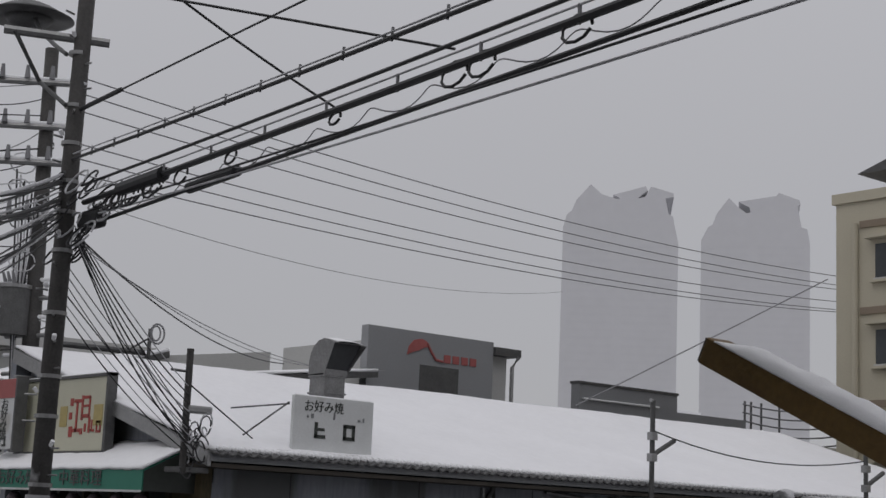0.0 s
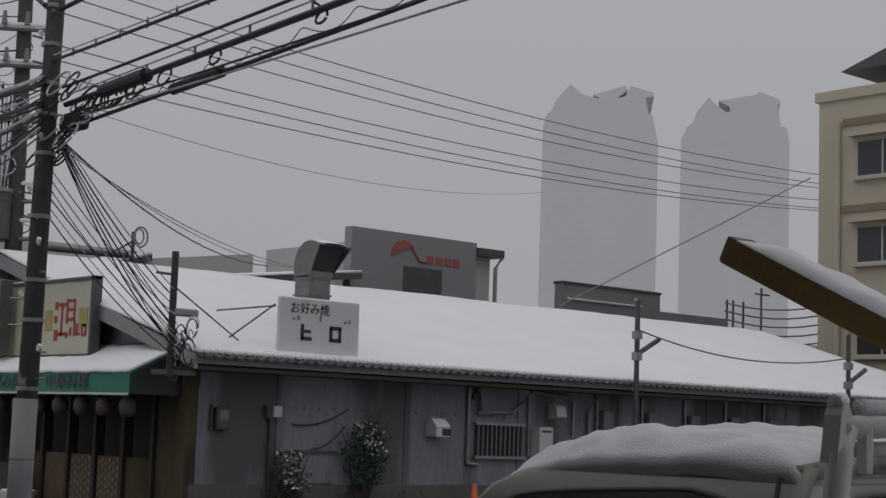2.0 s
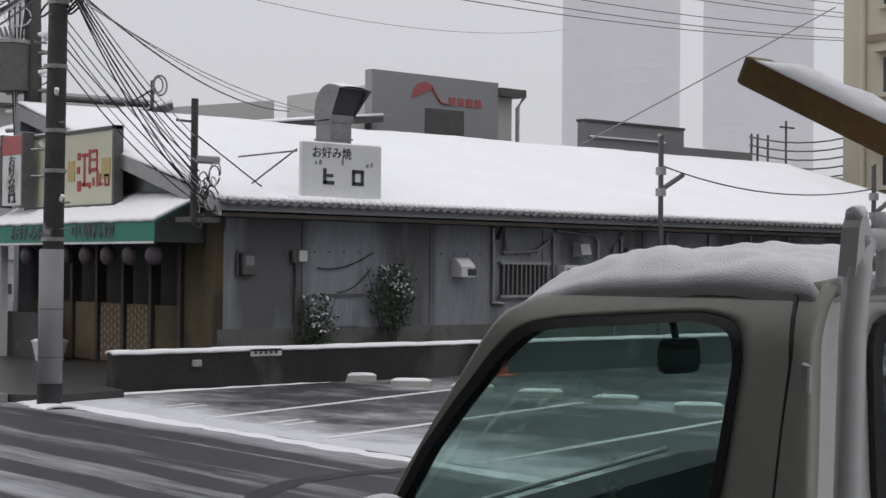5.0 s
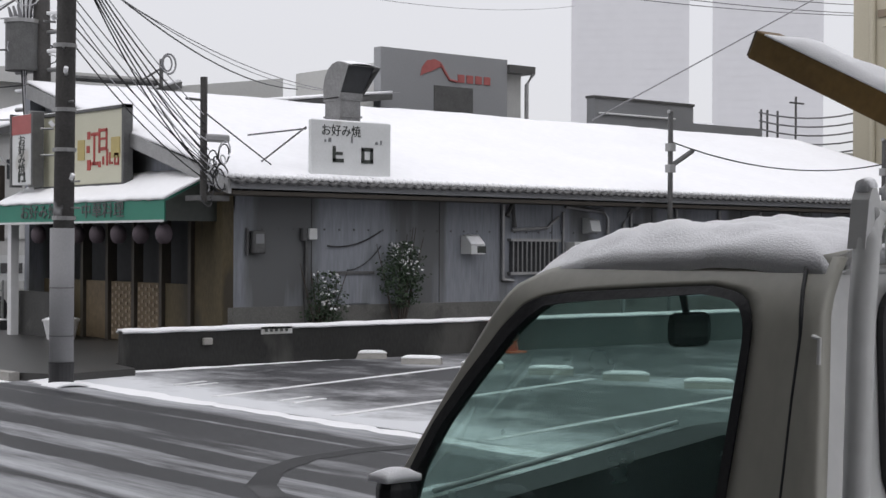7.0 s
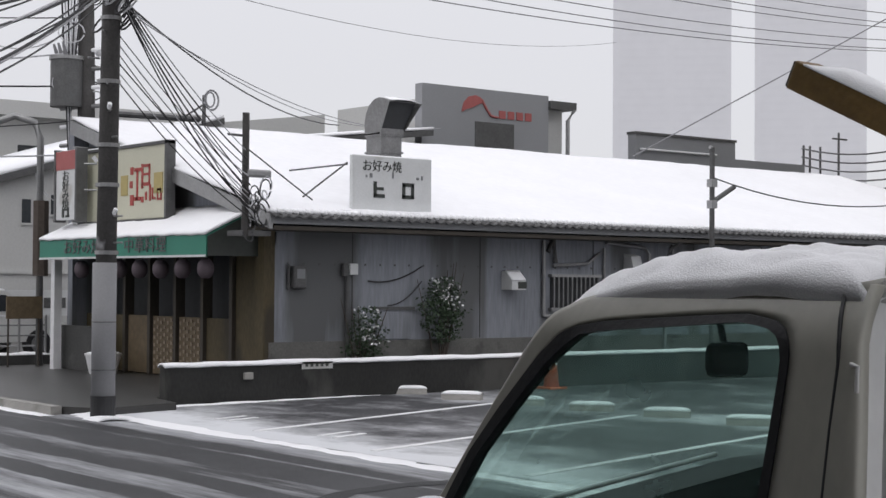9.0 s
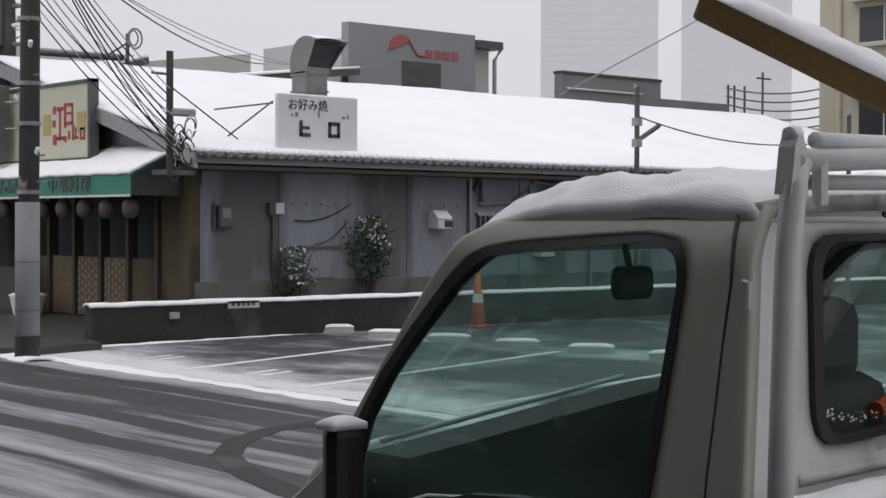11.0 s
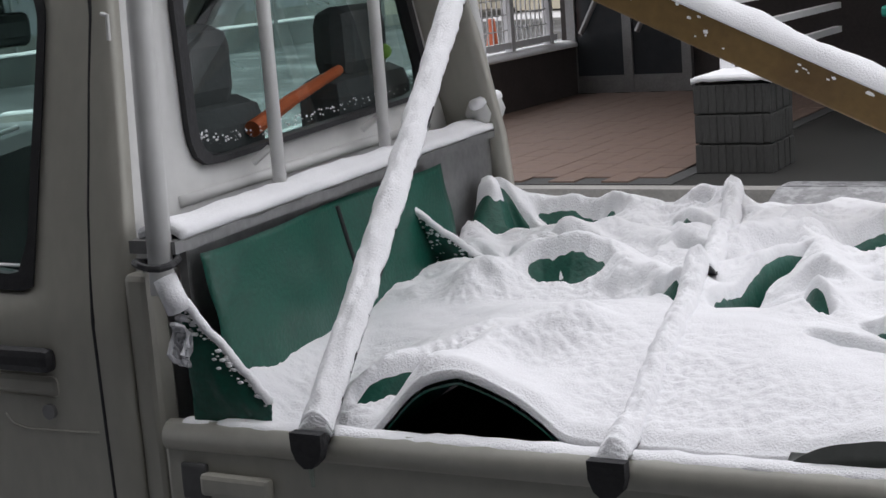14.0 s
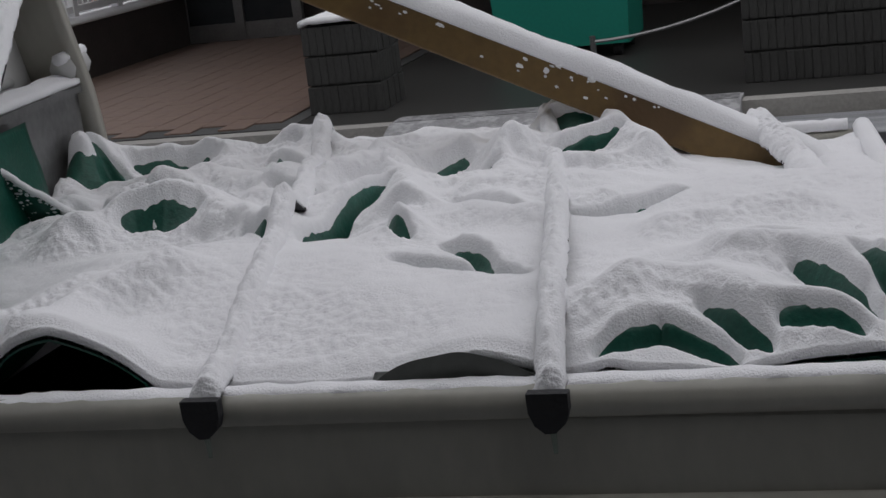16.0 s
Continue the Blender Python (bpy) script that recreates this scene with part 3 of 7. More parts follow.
    aw = part("awning", prism([(10.28, 2.45), (11.25, 2.93), (11.25, 2.86), (10.34, 2.40), (10.34, 2.12), (10.28, 2.12)], "x", ax0, ax1), GREEN_AWN, o, "green canvas awning with snow on top")
    # Black end sheet stands for the shade inside the awning.
    part("awning_end_shade", prism([(10.3, 2.12), (11.25, 2.12), (11.25, 2.88), (10.3, 2.42)], "x", ax1 + 0.002, ax1 + 0.02), BLACKPAINT, aw)
    part("awning_snow", slab(60, 8, lambda u, v: (ax0 + (ax1 - ax0 + 0.02) * u, 10.26 + 1.0 * v, 2.49 + 0.48 * v + 0.02 * bumpy(u * 20, v * 2, 1)), 0.05), SNOW, aw, "even layer of snow", True)
    part("hem", box(ax0, ax1, 10.27, 10.279, 2.1, 2.135), WHITESIGN, aw)
    face = Matrix.Translation((-21.6, 10.262, 2.29)) @ pose(0, 0, 0, 90)
    writing("lettering", "中華料理", 0.27, face, DARKSTEEL, aw, "dark brush lettering", squeeze=1.35)
    writing("lettering", "お好み焼", 0.27, Matrix.Translation((-23.9, 10.262, 2.29)) @ pose(0, 0, 0, 90), DARKSTEEL, aw, "dark brush lettering", squeeze=1.35)
    return o


restaurant()


# ---- truck ----
def skew(bm):
    """The cab's back stands slightly askew to its sides."""
    for v in bm.verts:
        v.co.x -= 0.1 * v.co.y
    return bm


def side_y(z):
    """How far the cab's side leans in at a height."""
    return 0.0 if z < 1.12 else 0.1 * (z - 1.12) / 0.5 if z < 1.62 else 0.1 + 0.06 * min(1, (z - 1.62) / 0.1) ** 1.5


CAB_OUT = [(0.0, 0.42), (0.0, 1.24), (-0.03, 1.5), (-0.06, 1.73), (-0.3, 1.735), (-0.52, 1.725), (-0.68, 1.695), (-0.745, 1.665), (-0.8, 1.59), (-0.88, 1.465), (-0.97, 1.315),
           (-1.06, 1.18), (-1.13, 1.13), (-1.2, 1.08), (-1.25, 1.03), (-1.275, 0.9), (-1.285, 0.7), (-1.28, 0.42)]
WIN_OUT = [(-0.188, 1.165), (-0.184, 1.243), (-0.178, 1.382), (-0.174, 1.475), (-0.171, 1.59), (-0.173, 1.625), (-0.186, 1.65), (-0.213, 1.665), (-0.278, 1.674), (-0.409, 1.667), (-0.594, 1.655),
           (-0.66, 1.645), (-0.7, 1.632), (-0.751, 1.59), (-0.837, 1.49), (-0.909, 1.395), (-0.957, 1.3), (-0.972, 1.2), (-0.972, 1.12), (-0.945, 1.085), (-0.884, 1.098), (-0.734, 1.145), (-0.626, 1.167),
           (-0.476, 1.173), (-0.335, 1.17), (-0.216, 1.166)]


def inset(outline, centre, d):
    return [tuple(Vector(p) + (Vector(centre) - Vector(p)).normalized() * d) for p in outline]


def soften(corners, r, n=6):
    """A polygon with its corners rounded off."""
    out = []
    m = len(corners)
    for k in range(m):
        a, b, c = (Vector(corners[(k + i) % m]) for i in (-1, 0, 1))
        p, q = b + (a - b).normalized() * r, b + (c - b).normalized() * r
        for i in range(n + 1):
            f = i / n
            out.append(tuple(p * (1 - f) ** 2 + b * 2 * f * (1 - f) + q * f * f))
    return out


def kei_truck():
    t = thing("kei_truck", "small pale grey flatbed truck parked under fresh snow", "truck")
    WID = 1.41
    C = (-0.5, 1.4)
    for far in (0, 1):
        def lay(p, d, far=far):
            y = side_y(p.y) + d
            return (p.x, WID - y, p.y) if far else (p.x, y, p.y)

        body = part("cab_side", framed(CAB_OUT, WIN_OUT, C, lay, 0.03, 120, 6), TRUCK, t, smooth=True)
        glass_in = [tuple(Vector(p) + (Vector(C) - Vector(p)).normalized() * (0.042 if p[1] < 1.18 else 0.027 if p[0] < -0.68 else 0.018)) for p in WIN_OUT]
        part("window_seal", framed(WIN_OUT, glass_in, C, lambda p, d, lay=lay: lay(p, d - 0.004), 0.028, 120, 1), RUBBER, body, "black rubber window frame")
        bm = bmesh.new()
        bm.faces.new([bm.verts.new(lay(p, 0.014)) for p in ring_at(glass_in, C, 64)])
        bmesh.ops.triangulate(bm, faces=bm.faces)
        g = part("side_glass", bm, TEAL_GLASS, body, "green-tinted door glass")
        g.visible_shadow = False
        if not far:
            part("glass_snow", tube([(-0.86, side_y(1.14) + 0.004, 1.14), (-0.72, side_y(1.18) + 0.004, 1.187), (-0.5, side_y(1.2) + 0.004, 1.208), (-0.22, side_y(1.2) + 0.004, 1.205)], 0.003), SNOW, body)
        if not far:
            part("door_seam", tube([(-0.106, side_y(1.725) - 0.004, 1.725), (-0.1, side_y(1.7) - 0.004, 1.7), (-0.09, side_y(1.67) - 0.003, 1.67), (-0.08, side_y(1.63) - 0.001, 1.63), (-0.078, side_y(1.6) + 0.0015, 1.6), (-0.079, side_y(1.5) + 0.0025, 1.5), (-0.077, side_y(1.4) + 0.0025, 1.4), (-0.076, side_y(1.3) + 0.0025, 1.3), (-0.07, side_y(1.2) + 0.0025, 1.2), (-0.062, 0.001, 1.12), (-0.06, 0.001, 0.95), (-0.05, 0.001, 0.45)], 0.0035), RUBBER, body)
            part("door_seam", tube([(-1.082, -0.001, 1.12), (-1.093, -0.001, 1.0), (-1.095, -0.001, 0.6)], 0.004), RUBBER, body)
            h = part("door_handle", box(-0.278, -0.147, -0.026, 0.005, 1.034, 1.076, 0.014), RUBBER, body, "black plastic door handle")
            part("handle_recess", box(-0.29, -0.15, -0.003, 0.006, 0.99, 1.026, 0.01), TRUCK, h)
            part("keyhole", tube([(-0.173, 0.01, 0.966), (-0.173, -0.008, 0.966)], 0.013, sides=14), STEEL, body)
            part("pressed_line", tube([(-0.275, 0.0, 0.955), (-0.262, 0.0, 0.938), (-0.23, 0.0, 0.931), (-0.12, 0.0, 0.934), (-0.075, 0.0, 0.937)], 0.0022), TRUCK, body, smooth=True)
            part("gutter_clip", tube([(-0.05, 0.1, 1.6), (-0.045, 0.085, 1.602), (-0.03, 0.08, 1.6), (-0.03, 0.078, 1.56)], 0.0035), TRUCKWHITE, body)
    # Roof, arched across, with its gutters.
    top = [(-0.05, 1.725), (-0.3, 1.735), (-0.52, 1.725), (-0.68, 1.695), (-0.755, 1.655)]

    def roof(u, v):
        s = u * (len(top) - 1)
        k = min(int(s), len(top) - 2)
        x = top[k][0] + (top[k + 1][0] - top[k][0]) * (s - k)
        z = top[k][1] + (top[k + 1][1] - top[k][1]) * (s - k)
        y = 0.15 + (WID - 0.3) * v
        return (x, y, z + 0.022 * math.sin(math.pi * v) ** 0.55 * (1 - 0.5 * u ** 3))

    part("roof", skew(slab(24, 20, roof, 0.03)), TRUCK, t, smooth=True)

    def rsnow(u, v):
        x, y, z = roof(u, 0.02 + 0.96 * v)
        y -= 0.032 * max(0.0, 1 - v / 0.06)
        z -= 0.024 * max(0.0, 1 - v / 0.06) ** 1.5
        e = min(1, 22 * v + 0.15, 12 * (1 - v), 9 * u, 9 * (1 - u)) ** 0.5
        lump = 0.009 * bumpy(x, y, 6, 1) + 0.008 * bumpy(x, y, 13, 2) + 0.006 * bumpy(x, y, 30, 4) + 0.005 * math.sin(y * 55 + 6 * bumpy(x, y, 3)) * (1 - v) ** 2
        return (x, y, z + 0.002 + e * (0.027 + 0.01 * (1 - v) ** 3 + lump))

    part("roof_snow", skew(slab(90, 110, rsnow, 0.03)), SNOW, t, "thick rippled snow on the cab roof", True)
    # Windscreen, cowl and nose.
    wa, wb = (-0.76, 1.635), (-0.99, 1.225)
    bm = grid(1, 8, lambda u, v: (wa[0] + (wb[0] - wa[0]) * u - (0.03 + 0.1 * u) * math.sin(math.pi * v), 0.13 - 0.08 * u + (WID - 0.26 + 0.16 * u) * v, wa[1] + (wb[1] - wa[1]) * u))
    part("windscreen", skew(bm), CLEAR_GLASS, t).visible_shadow = False
    part("nose", skew(grid(6, 8, lambda u, v: ([-0.99, -1.14, -1.2, -1.25, -1.28, -1.29, -1.285][round(u * 6)] - 0.09 * math.sin(math.pi * v), 0.012 + (WID - 0.024) * v, [1.225, 1.13, 1.08, 1.03, 0.9, 0.7, 0.42][round(u * 6)]))), TRUCK, t, smooth=True)
    part("cowl_snow", skew(slab(6, 14, lambda u, v: (-1.0 - 0.14 * u - 0.11 * math.sin(math.pi * v), 0.05 + (WID - 0.1) * v, 1.235 - 0.08 * u + 0.03 * math.sin(math.pi * u) + 0.01 * bumpy(u * 3, v * 9, 2)), 0.03)), SNOW, t, smooth=True)
    for y in (0.22, WID - 0.22):
        part("headlight", tube([(-1.27, y, 0.72), (-1.31, y, 0.72)], 0.09, sides=18), CLEAR_GLASS, t)
    part("bumper", box(-1.33, -1.26, 0.02, WID - 0.02, 0.38, 0.56, 0.02), RUBBER, t)
    # Door mirror.
    m = part("mirror", box(-0.855, -0.795, -0.14, -0.062, 1.115, 1.325, 0.028), RUBBER, t, "black door mirror speckled with snow")
    part("mirror_arm", box(-0.9, -0.8, -0.08, 0.04, 1.105, 1.145, 0.012), RUBBER, m)
    part("mirror_snow", slab(6, 6, lambda u, v: (-0.852 + 0.055 * u, -0.145 + 0.08 * v, 1.322 + 0.013 * math.sin(math.pi * u) ** 0.5 * math.sin(math.pi * v) ** 0.5), 0.012), SNOW, m, smooth=True)
    # Cab back with its window.
    RW = soften([(0.247, 1.325), (1.295, 1.345), (1.24, 1.682), (0.298, 1.674)], 0.075)
    CB = (0.77, 1.5)

    def lay_back(p, d):
        lean = -0.06 * max(0.0, (p.y - 1.25) / 0.48)
        return (lean - d - 0.1 * p.x, p.x, p.y)

    outer = [(0.004, 0.6), (1.406, 0.6), (1.406, 1.12), (1.34, 1.45), (1.3, 1.64), (1.25, 1.725), (0.7, 1.755), (0.18, 1.728), (0.132, 1.64), (0.07, 1.45), (0.02, 1.2), (0.004, 1.12)]
    back = part("cab_back", framed(outer, RW, CB, lay_back, 0.03, 128, 4), TRUCKWHITE, t, "white rear wall of the cab", True)
    part("window_seal", framed(RW, inset(RW, CB, 0.03), CB, lambda p, d: lay_back(p, d - 0.012), 0.03, 128, 1), RUBBER, back, "black rubber seal")
    bm = bmesh.new()
    bm.faces.new([bm.verts.new(lay_back(p, 0.01)) for p in ring_at(inset(RW, CB, 0.03), CB, 64)])
    bmesh.ops.triangulate(bm, faces=bm.faces)
    part("rear_glass", bm, CLEAR_GLASS, back, "pale rear window glass").visible_shadow = False
    rg = random.Random(3)
    for k in range(120):
        f = rg.random()
        p = lay_back(Vector((0.285 + 0.02 * f + 0.85 * f ** 1.6, 1.355 + 0.018 * f + 0.04 * (1 - f) ** 7 + rg.gauss(0, 0.005))), -0.006)
        bm = bmesh.new()
        bmesh.ops.create_icosphere(bm, subdivisions=1, radius=rg.uniform(0.001, 0.0034) * (1 - 0.4 * f), matrix=Matrix.Translation(p))
        part("snow_clot", bm, SNOW, back, smooth=True)
    for y, ya in ((0.572, 0.508), (1.057, 0.982)):
        part("bolt_hole", tube([lay_back(Vector((y, 1.709)), 0.002), lay_back(Vector((y, 1.709)), -0.004)], 0.007), RUBBER, back)
        part("bolt_hole", tube([lay_back(Vector((ya, 1.325)), 0.002), lay_back(Vector((ya, 1.325)), -0.004)], 0.008), RUBBER, back)
    lp = part("rear_lamp", box(-0.165, -0.128, 0.765, 0.855, 1.698, 1.75, 0.014), STEEL, back, "small dark rear lamp with a clear lens")
    for k in range(3):
        part("lens_rib", box(-0.129, -0.125, 0.778 + 0.024 * k, 0.79 + 0.024 * k, 1.706, 1.742), DARKSTEEL, lp)
    for z, w in ((1.28, 0.012), (1.70, 0.008)):
        part("pressed_rib", tube([lay_back(Vector((0.2, z)), 0.004), lay_back(Vector((1.25, z)), 0.004)], w), TRUCKWHITE, back, smooth=True)
    # Rack behind the cab.
    rk = part("rack", tube([(0.094, -0.008, 1.175), (0.094, 0.0, 1.4), (0.093, 0.012, 1.65), (0.09, 0.028, 1.745), (0.085, 0.05, 1.785)], 0.0195, sides=12), TRUCKWHITE, t, "white tubular guard frame behind the cab", True)
    part("rack_post", tube([(-0.045, 1.39, 1.2), (-0.045, 1.38, 1.35), (-0.04, 1.28, 1.74), (-0.04, 1.25, 1.79)], 0.018, sides=12), TRUCKWHITE, rk, smooth=True)
    part("top_rail", tube([(0.085, 0.03, 1.785), (0.06, 0.3, 1.797), (0.01, 0.8, 1.8), (-0.04, 1.25, 1.79)], 0.018, sides=12), TRUCKWHITE, rk, smooth=True)
    part("top_rail", tube([(0.06, 0.1, 1.755), (0.01, 0.7, 1.765), (-0.04, 1.2, 1.755)], 0.012), TRUCKWHITE, rk, smooth=True)
    part("rail_snow", tube([(0.075, 0.1, 1.818), (0.04, 0.45, 1.824), (0.0, 0.85, 1.828), (-0.035, 1.2, 1.81)], 0.013, sides=10), SNOW, rk, smooth=True)
    part("stop_plate", prism([(0.008, 1.735), (0.05, 1.735), (0.045, 1.805), (0.037, 1.822), (0.026, 1.822), (0.018, 1.805)], "x", 0.07, 0.1), TRUCKWHITE, rk, "upright metal stop with snow on top")
    part("stop_snow", tube([(0.085, 0.022, 1.822), (0.085, 0.042, 1.826)], 0.013), SNOW, rk, smooth=True)
    part("hook", tube([(0.085, 0.1, 1.79), (0.085, 0.1, 1.72)], 0.012), TRUCKWHITE, rk)
    for y in (0.44, 0.887):
        s = part("slat", tube([(0.06 - 0.1 * y, y, 1.26), (0.06 - 0.1 * y, y, 1.80)], 0.0125, sides=12), TRUCKWHITE, rk, smooth=True)
        part("bracket", tube([(0.02 - 0.1 * y, y - 0.02, 1.315), (0.05 - 0.1 * y, y - 0.006, 1.34)], 0.007), TRUCKWHITE, s)
    part("ledge", skew(box(0.03, 0.12, 0.0, 1.4, 1.235, 1.255)), STEEL, rk)
    part("ledge_snow", skew(slab(60, 8, lambda u, v: (0.035 + 0.085 * v, 0.02 + 1.36 * u, 1.256 + 0.024 * math.sin(math.pi * (0.1 + 0.8 * v)) ** 0.6 + 0.006 * bumpy(u * 14, v * 2, 1) + 0.004 * bumpy(u * 60, v * 4, 1)), 0.016)), SNOW, rk, "ridge of snow on the guard's lower rail", True)
    part("guard_plate", skew(box(0.09, 0.105, 0.05, 1.36, 0.95, 1.236)), STEEL, rk, "bare grey metal guard plate")
    part("clamp", tube([(-0.045, 1.33, 1.29), (-0.045, 1.42, 1.295)], 0.03), TRUCKWHITE, rk, smooth=True)
    part("clamp_snow", tube([(-0.035, 1.3, 1.315), (-0.04, 1.43, 1.322)], 0.014), SNOW, rk, smooth=True)
    part("tie", tube([(0.094 + 0.033 * math.cos(a), -0.015 + 0.033 * math.sin(a), 1.225 + 0.004 * math.sin(2 * a)) for a in (0.5 * k for k in range(14))], 0.006), RUBBER, rk)
    # Bed, its gates and the seat side.
    part("bed_floor", box(0.0, 1.66, 0.03, 1.42, 0.62, 0.66), STEEL, t)
    for nm, ya, yb in (("side_gate", -0.012, 0.03), ("side_gate", 1.42, 1.455)):
        g = part(nm, box(0.065, 1.83 if ya < 0 else 1.68, ya, yb, 0.62, 0.945 if ya < 0 else 1.015, 0.008), TRUCK, t, "pale grey drop side of the bed")
        if ya < 0:
            part("gate_rail", tube([(0.07, 0.005, 0.945), (1.0, 0.005, 0.955), (1.83, 0.005, 0.964)], 0.026, sides=12), TRUCK, g, smooth=True)
            part("gate_rib", tube([(0.09, -0.012, 0.8), (1.83, -0.012, 0.82)], 0.02, sides=10), TRUCK, g, smooth=True)
            part("latch", box(0.14, 0.27, -0.03, -0.008, 0.86, 0.897, 0.008), TRUCK, g, "latch handle of the drop side")
            part("latch_plate", box(0.1, 0.15, -0.022, -0.01, 0.85, 0.91, 0.005), DARKSTEEL, g)
        part("gate_snow", slab(90, 6, lambda u, v, ya=ya, yb=yb: (0.1 + (1.72 if ya < 0 else 1.56) * u, ya + 0.004 + (yb - ya) * v, (0.966 if ya < 0 else 1.012) + 0.02 * u + 0.008 * math.sin(math.pi * v) ** 0.5 + 0.004 * bumpy(u * 40, v, 1) + 0.003 * bumpy(u * 130, v, 1)), 0.014), SNOW, g, "crust of snow on the rail", True)
    tg = part("tail_gate", skew(box(1.815, 1.85, 0.0, 1.45, 0.62, 1.02, 0.008)), TRUCK, t)
    part("gate_snow", skew(slab(40, 5, lambda u, v: (1.813 + 0.04 * v, 0.03 + 1.41 * u, 1.025 + 0.015 * math.sin(math.pi * v) ** 0.5), 0.02)), SNOW, tg, smooth=True)
    part("pillar", box(0.002, 0.05, 0.006, 0.06, 0.45, 1.2, 0.012), TRUCK, t)
    part("chassis", box(-1.1, 1.9, 0.2, 1.2, 0.38, 0.6), DARKSTEEL, t)
    for x in (-0.75, 1.25):
        for y in (0.0, 1.28):
            w = part("wheel", tube([(x, y + 0.01, 0.275), (x, y + 0.145, 0.275)], 0.275, sides=28), RUBBER, t)
            part("rim", tube([(x, y + 0.002, 0.275), (x, y + 0.1, 0.275)], 0.17, sides=24), STEEL, w)
    # Inside.
    part("cab_floor", box(-1.2, -0.04, 0.05, 1.36, 0.5, 0.55), INTERIOR, t)
    part("dashboard", prism([(0.07, 0.6), (1.34, 0.6), (1.34, 1.33), (0.88, 1.33), (0.6, 1.298), (0.3, 1.262), (0.07, 1.236)], "x", -0.97, -0.84), INTERIOR, t)
    part("wiper", tube([(-0.985, 0.12, 1.25), (-0.99, 0.45, 1.29), (-0.985, 0.84, 1.338)], 0.006), SNOW, t, "wiper blade under a line of snow", True)
    for y in (0.47, 1.17):
        s = part("seat", box(-0.5, -0.14, y - 0.2, y + 0.2, 0.6, 0.95, 0.05), SEATCLOTH, t, "dark grey cloth seat")
        part("seat_back", skew(box(-0.21, -0.08, y - 0.2, y + 0.2, 0.9, 1.42, 0.05)), SEATCLOTH, s)
        part("headrest", skew(box(-0.2, -0.1, y - 0.12, y + 0.12, 1.4, 1.56, 0.04)), SEATCLOTH, s)
    st = part("steering_wheel", tube([(-0.74 + 0.06 * math.sin(a), 1.02 + 0.17 * math.cos(a), 1.17 + 0.16 * math.sin(a)) for a in (2 * math.pi * k / 28 for k in range(29))], 0.014), RUBBER, t)
    part("column", tube([(-0.74, 1.02, 1.17), (-0.95, 1.02, 1.0)], 0.02), RUBBER, st)
    rv = part("rear_view_mirror", box(-0.72, -0.69, 0.5, 0.62, 1.535, 1.605, 0.02), RUBBER, t)
    part("stalk", tube([(-0.71, 0.56, 1.59), (-0.75, 0.58, 1.67)], 0.008), RUBBER, rv)
    part("lining", skew(box(-0.7, -0.08, 0.18, 1.22, 1.69, 1.70)), INTERIOR, t)
    return t


kei_truck()
tool = solo("brush_handle", tube([(-0.12, 0.56, 1.358), (-0.15, 0.75, 1.395), (-0.19, 0.99, 1.43)], 0.016, sides=12, taper=0.011), ORANGE, "bright orange snow brush handle inside the cab", "brush")

ball = thing("green_ball", "lime green ball hanging by a cord inside the cab", "ornament")
bm = bmesh.new()
bmesh.ops.create_icosphere(bm, subdivisions=3, radius=0.017, matrix=Matrix.Translation((-0.2, 1.2, 1.452)))
part("ball", bm, LIME, ball, smooth=True)
part("cord", tube([(-0.2, 1.2, 1.468), (-0.2, 1.2, 1.692)], 0.0015, sides=5), STRAP, ball)


# ---- load on the bed ----
# Soft rolls of the cloth: a line in plan and its height.
ROLLS = [(((0.0, 1.28), (0.06, 1.34), (0.4, 1.34), (0.52, 1.36), (0.67, 1.22)), 0.03), (((0.27, 0.66), (0.37, 0.76), (0.52, 0.78), (0.71, 0.6)), 0.034),
         (((0.33, 0.78), (0.3, 1.03), (0.41, 1.12), (0.62, 1.0)), 0.026), (((0.7, 0.88), (0.77, 1.08), (0.92, 1.15), (1.05, 1.05)), 0.038),
         (((0.81, 1.0), (0.93, 0.72), (0.95, 0.56)), 0.03), (((0.95, 0.62), (1.05, 0.64), (1.18, 0.57)), 0.028), (((1.1, 1.22), (1.21, 1.17), (1.31, 1.04)), 0.045),
         (((1.3, 0.16), (1.42, 0.21), (1.52, 0.19), (1.66, 0.1)), 0.02), (((1.5, 0.3), (1.6, 0.27), (1.7, 0.17)), 0.018), (((1.4, 0.52), (1.6, 0.58)), 0.024),
         (((0.5, 0.1), (0.53, 0.25), (0.62, 0.36)), 0.03), (((0.33, 0.12), (0.42, 0.22), (0.5, 0.3)), 0.024)]
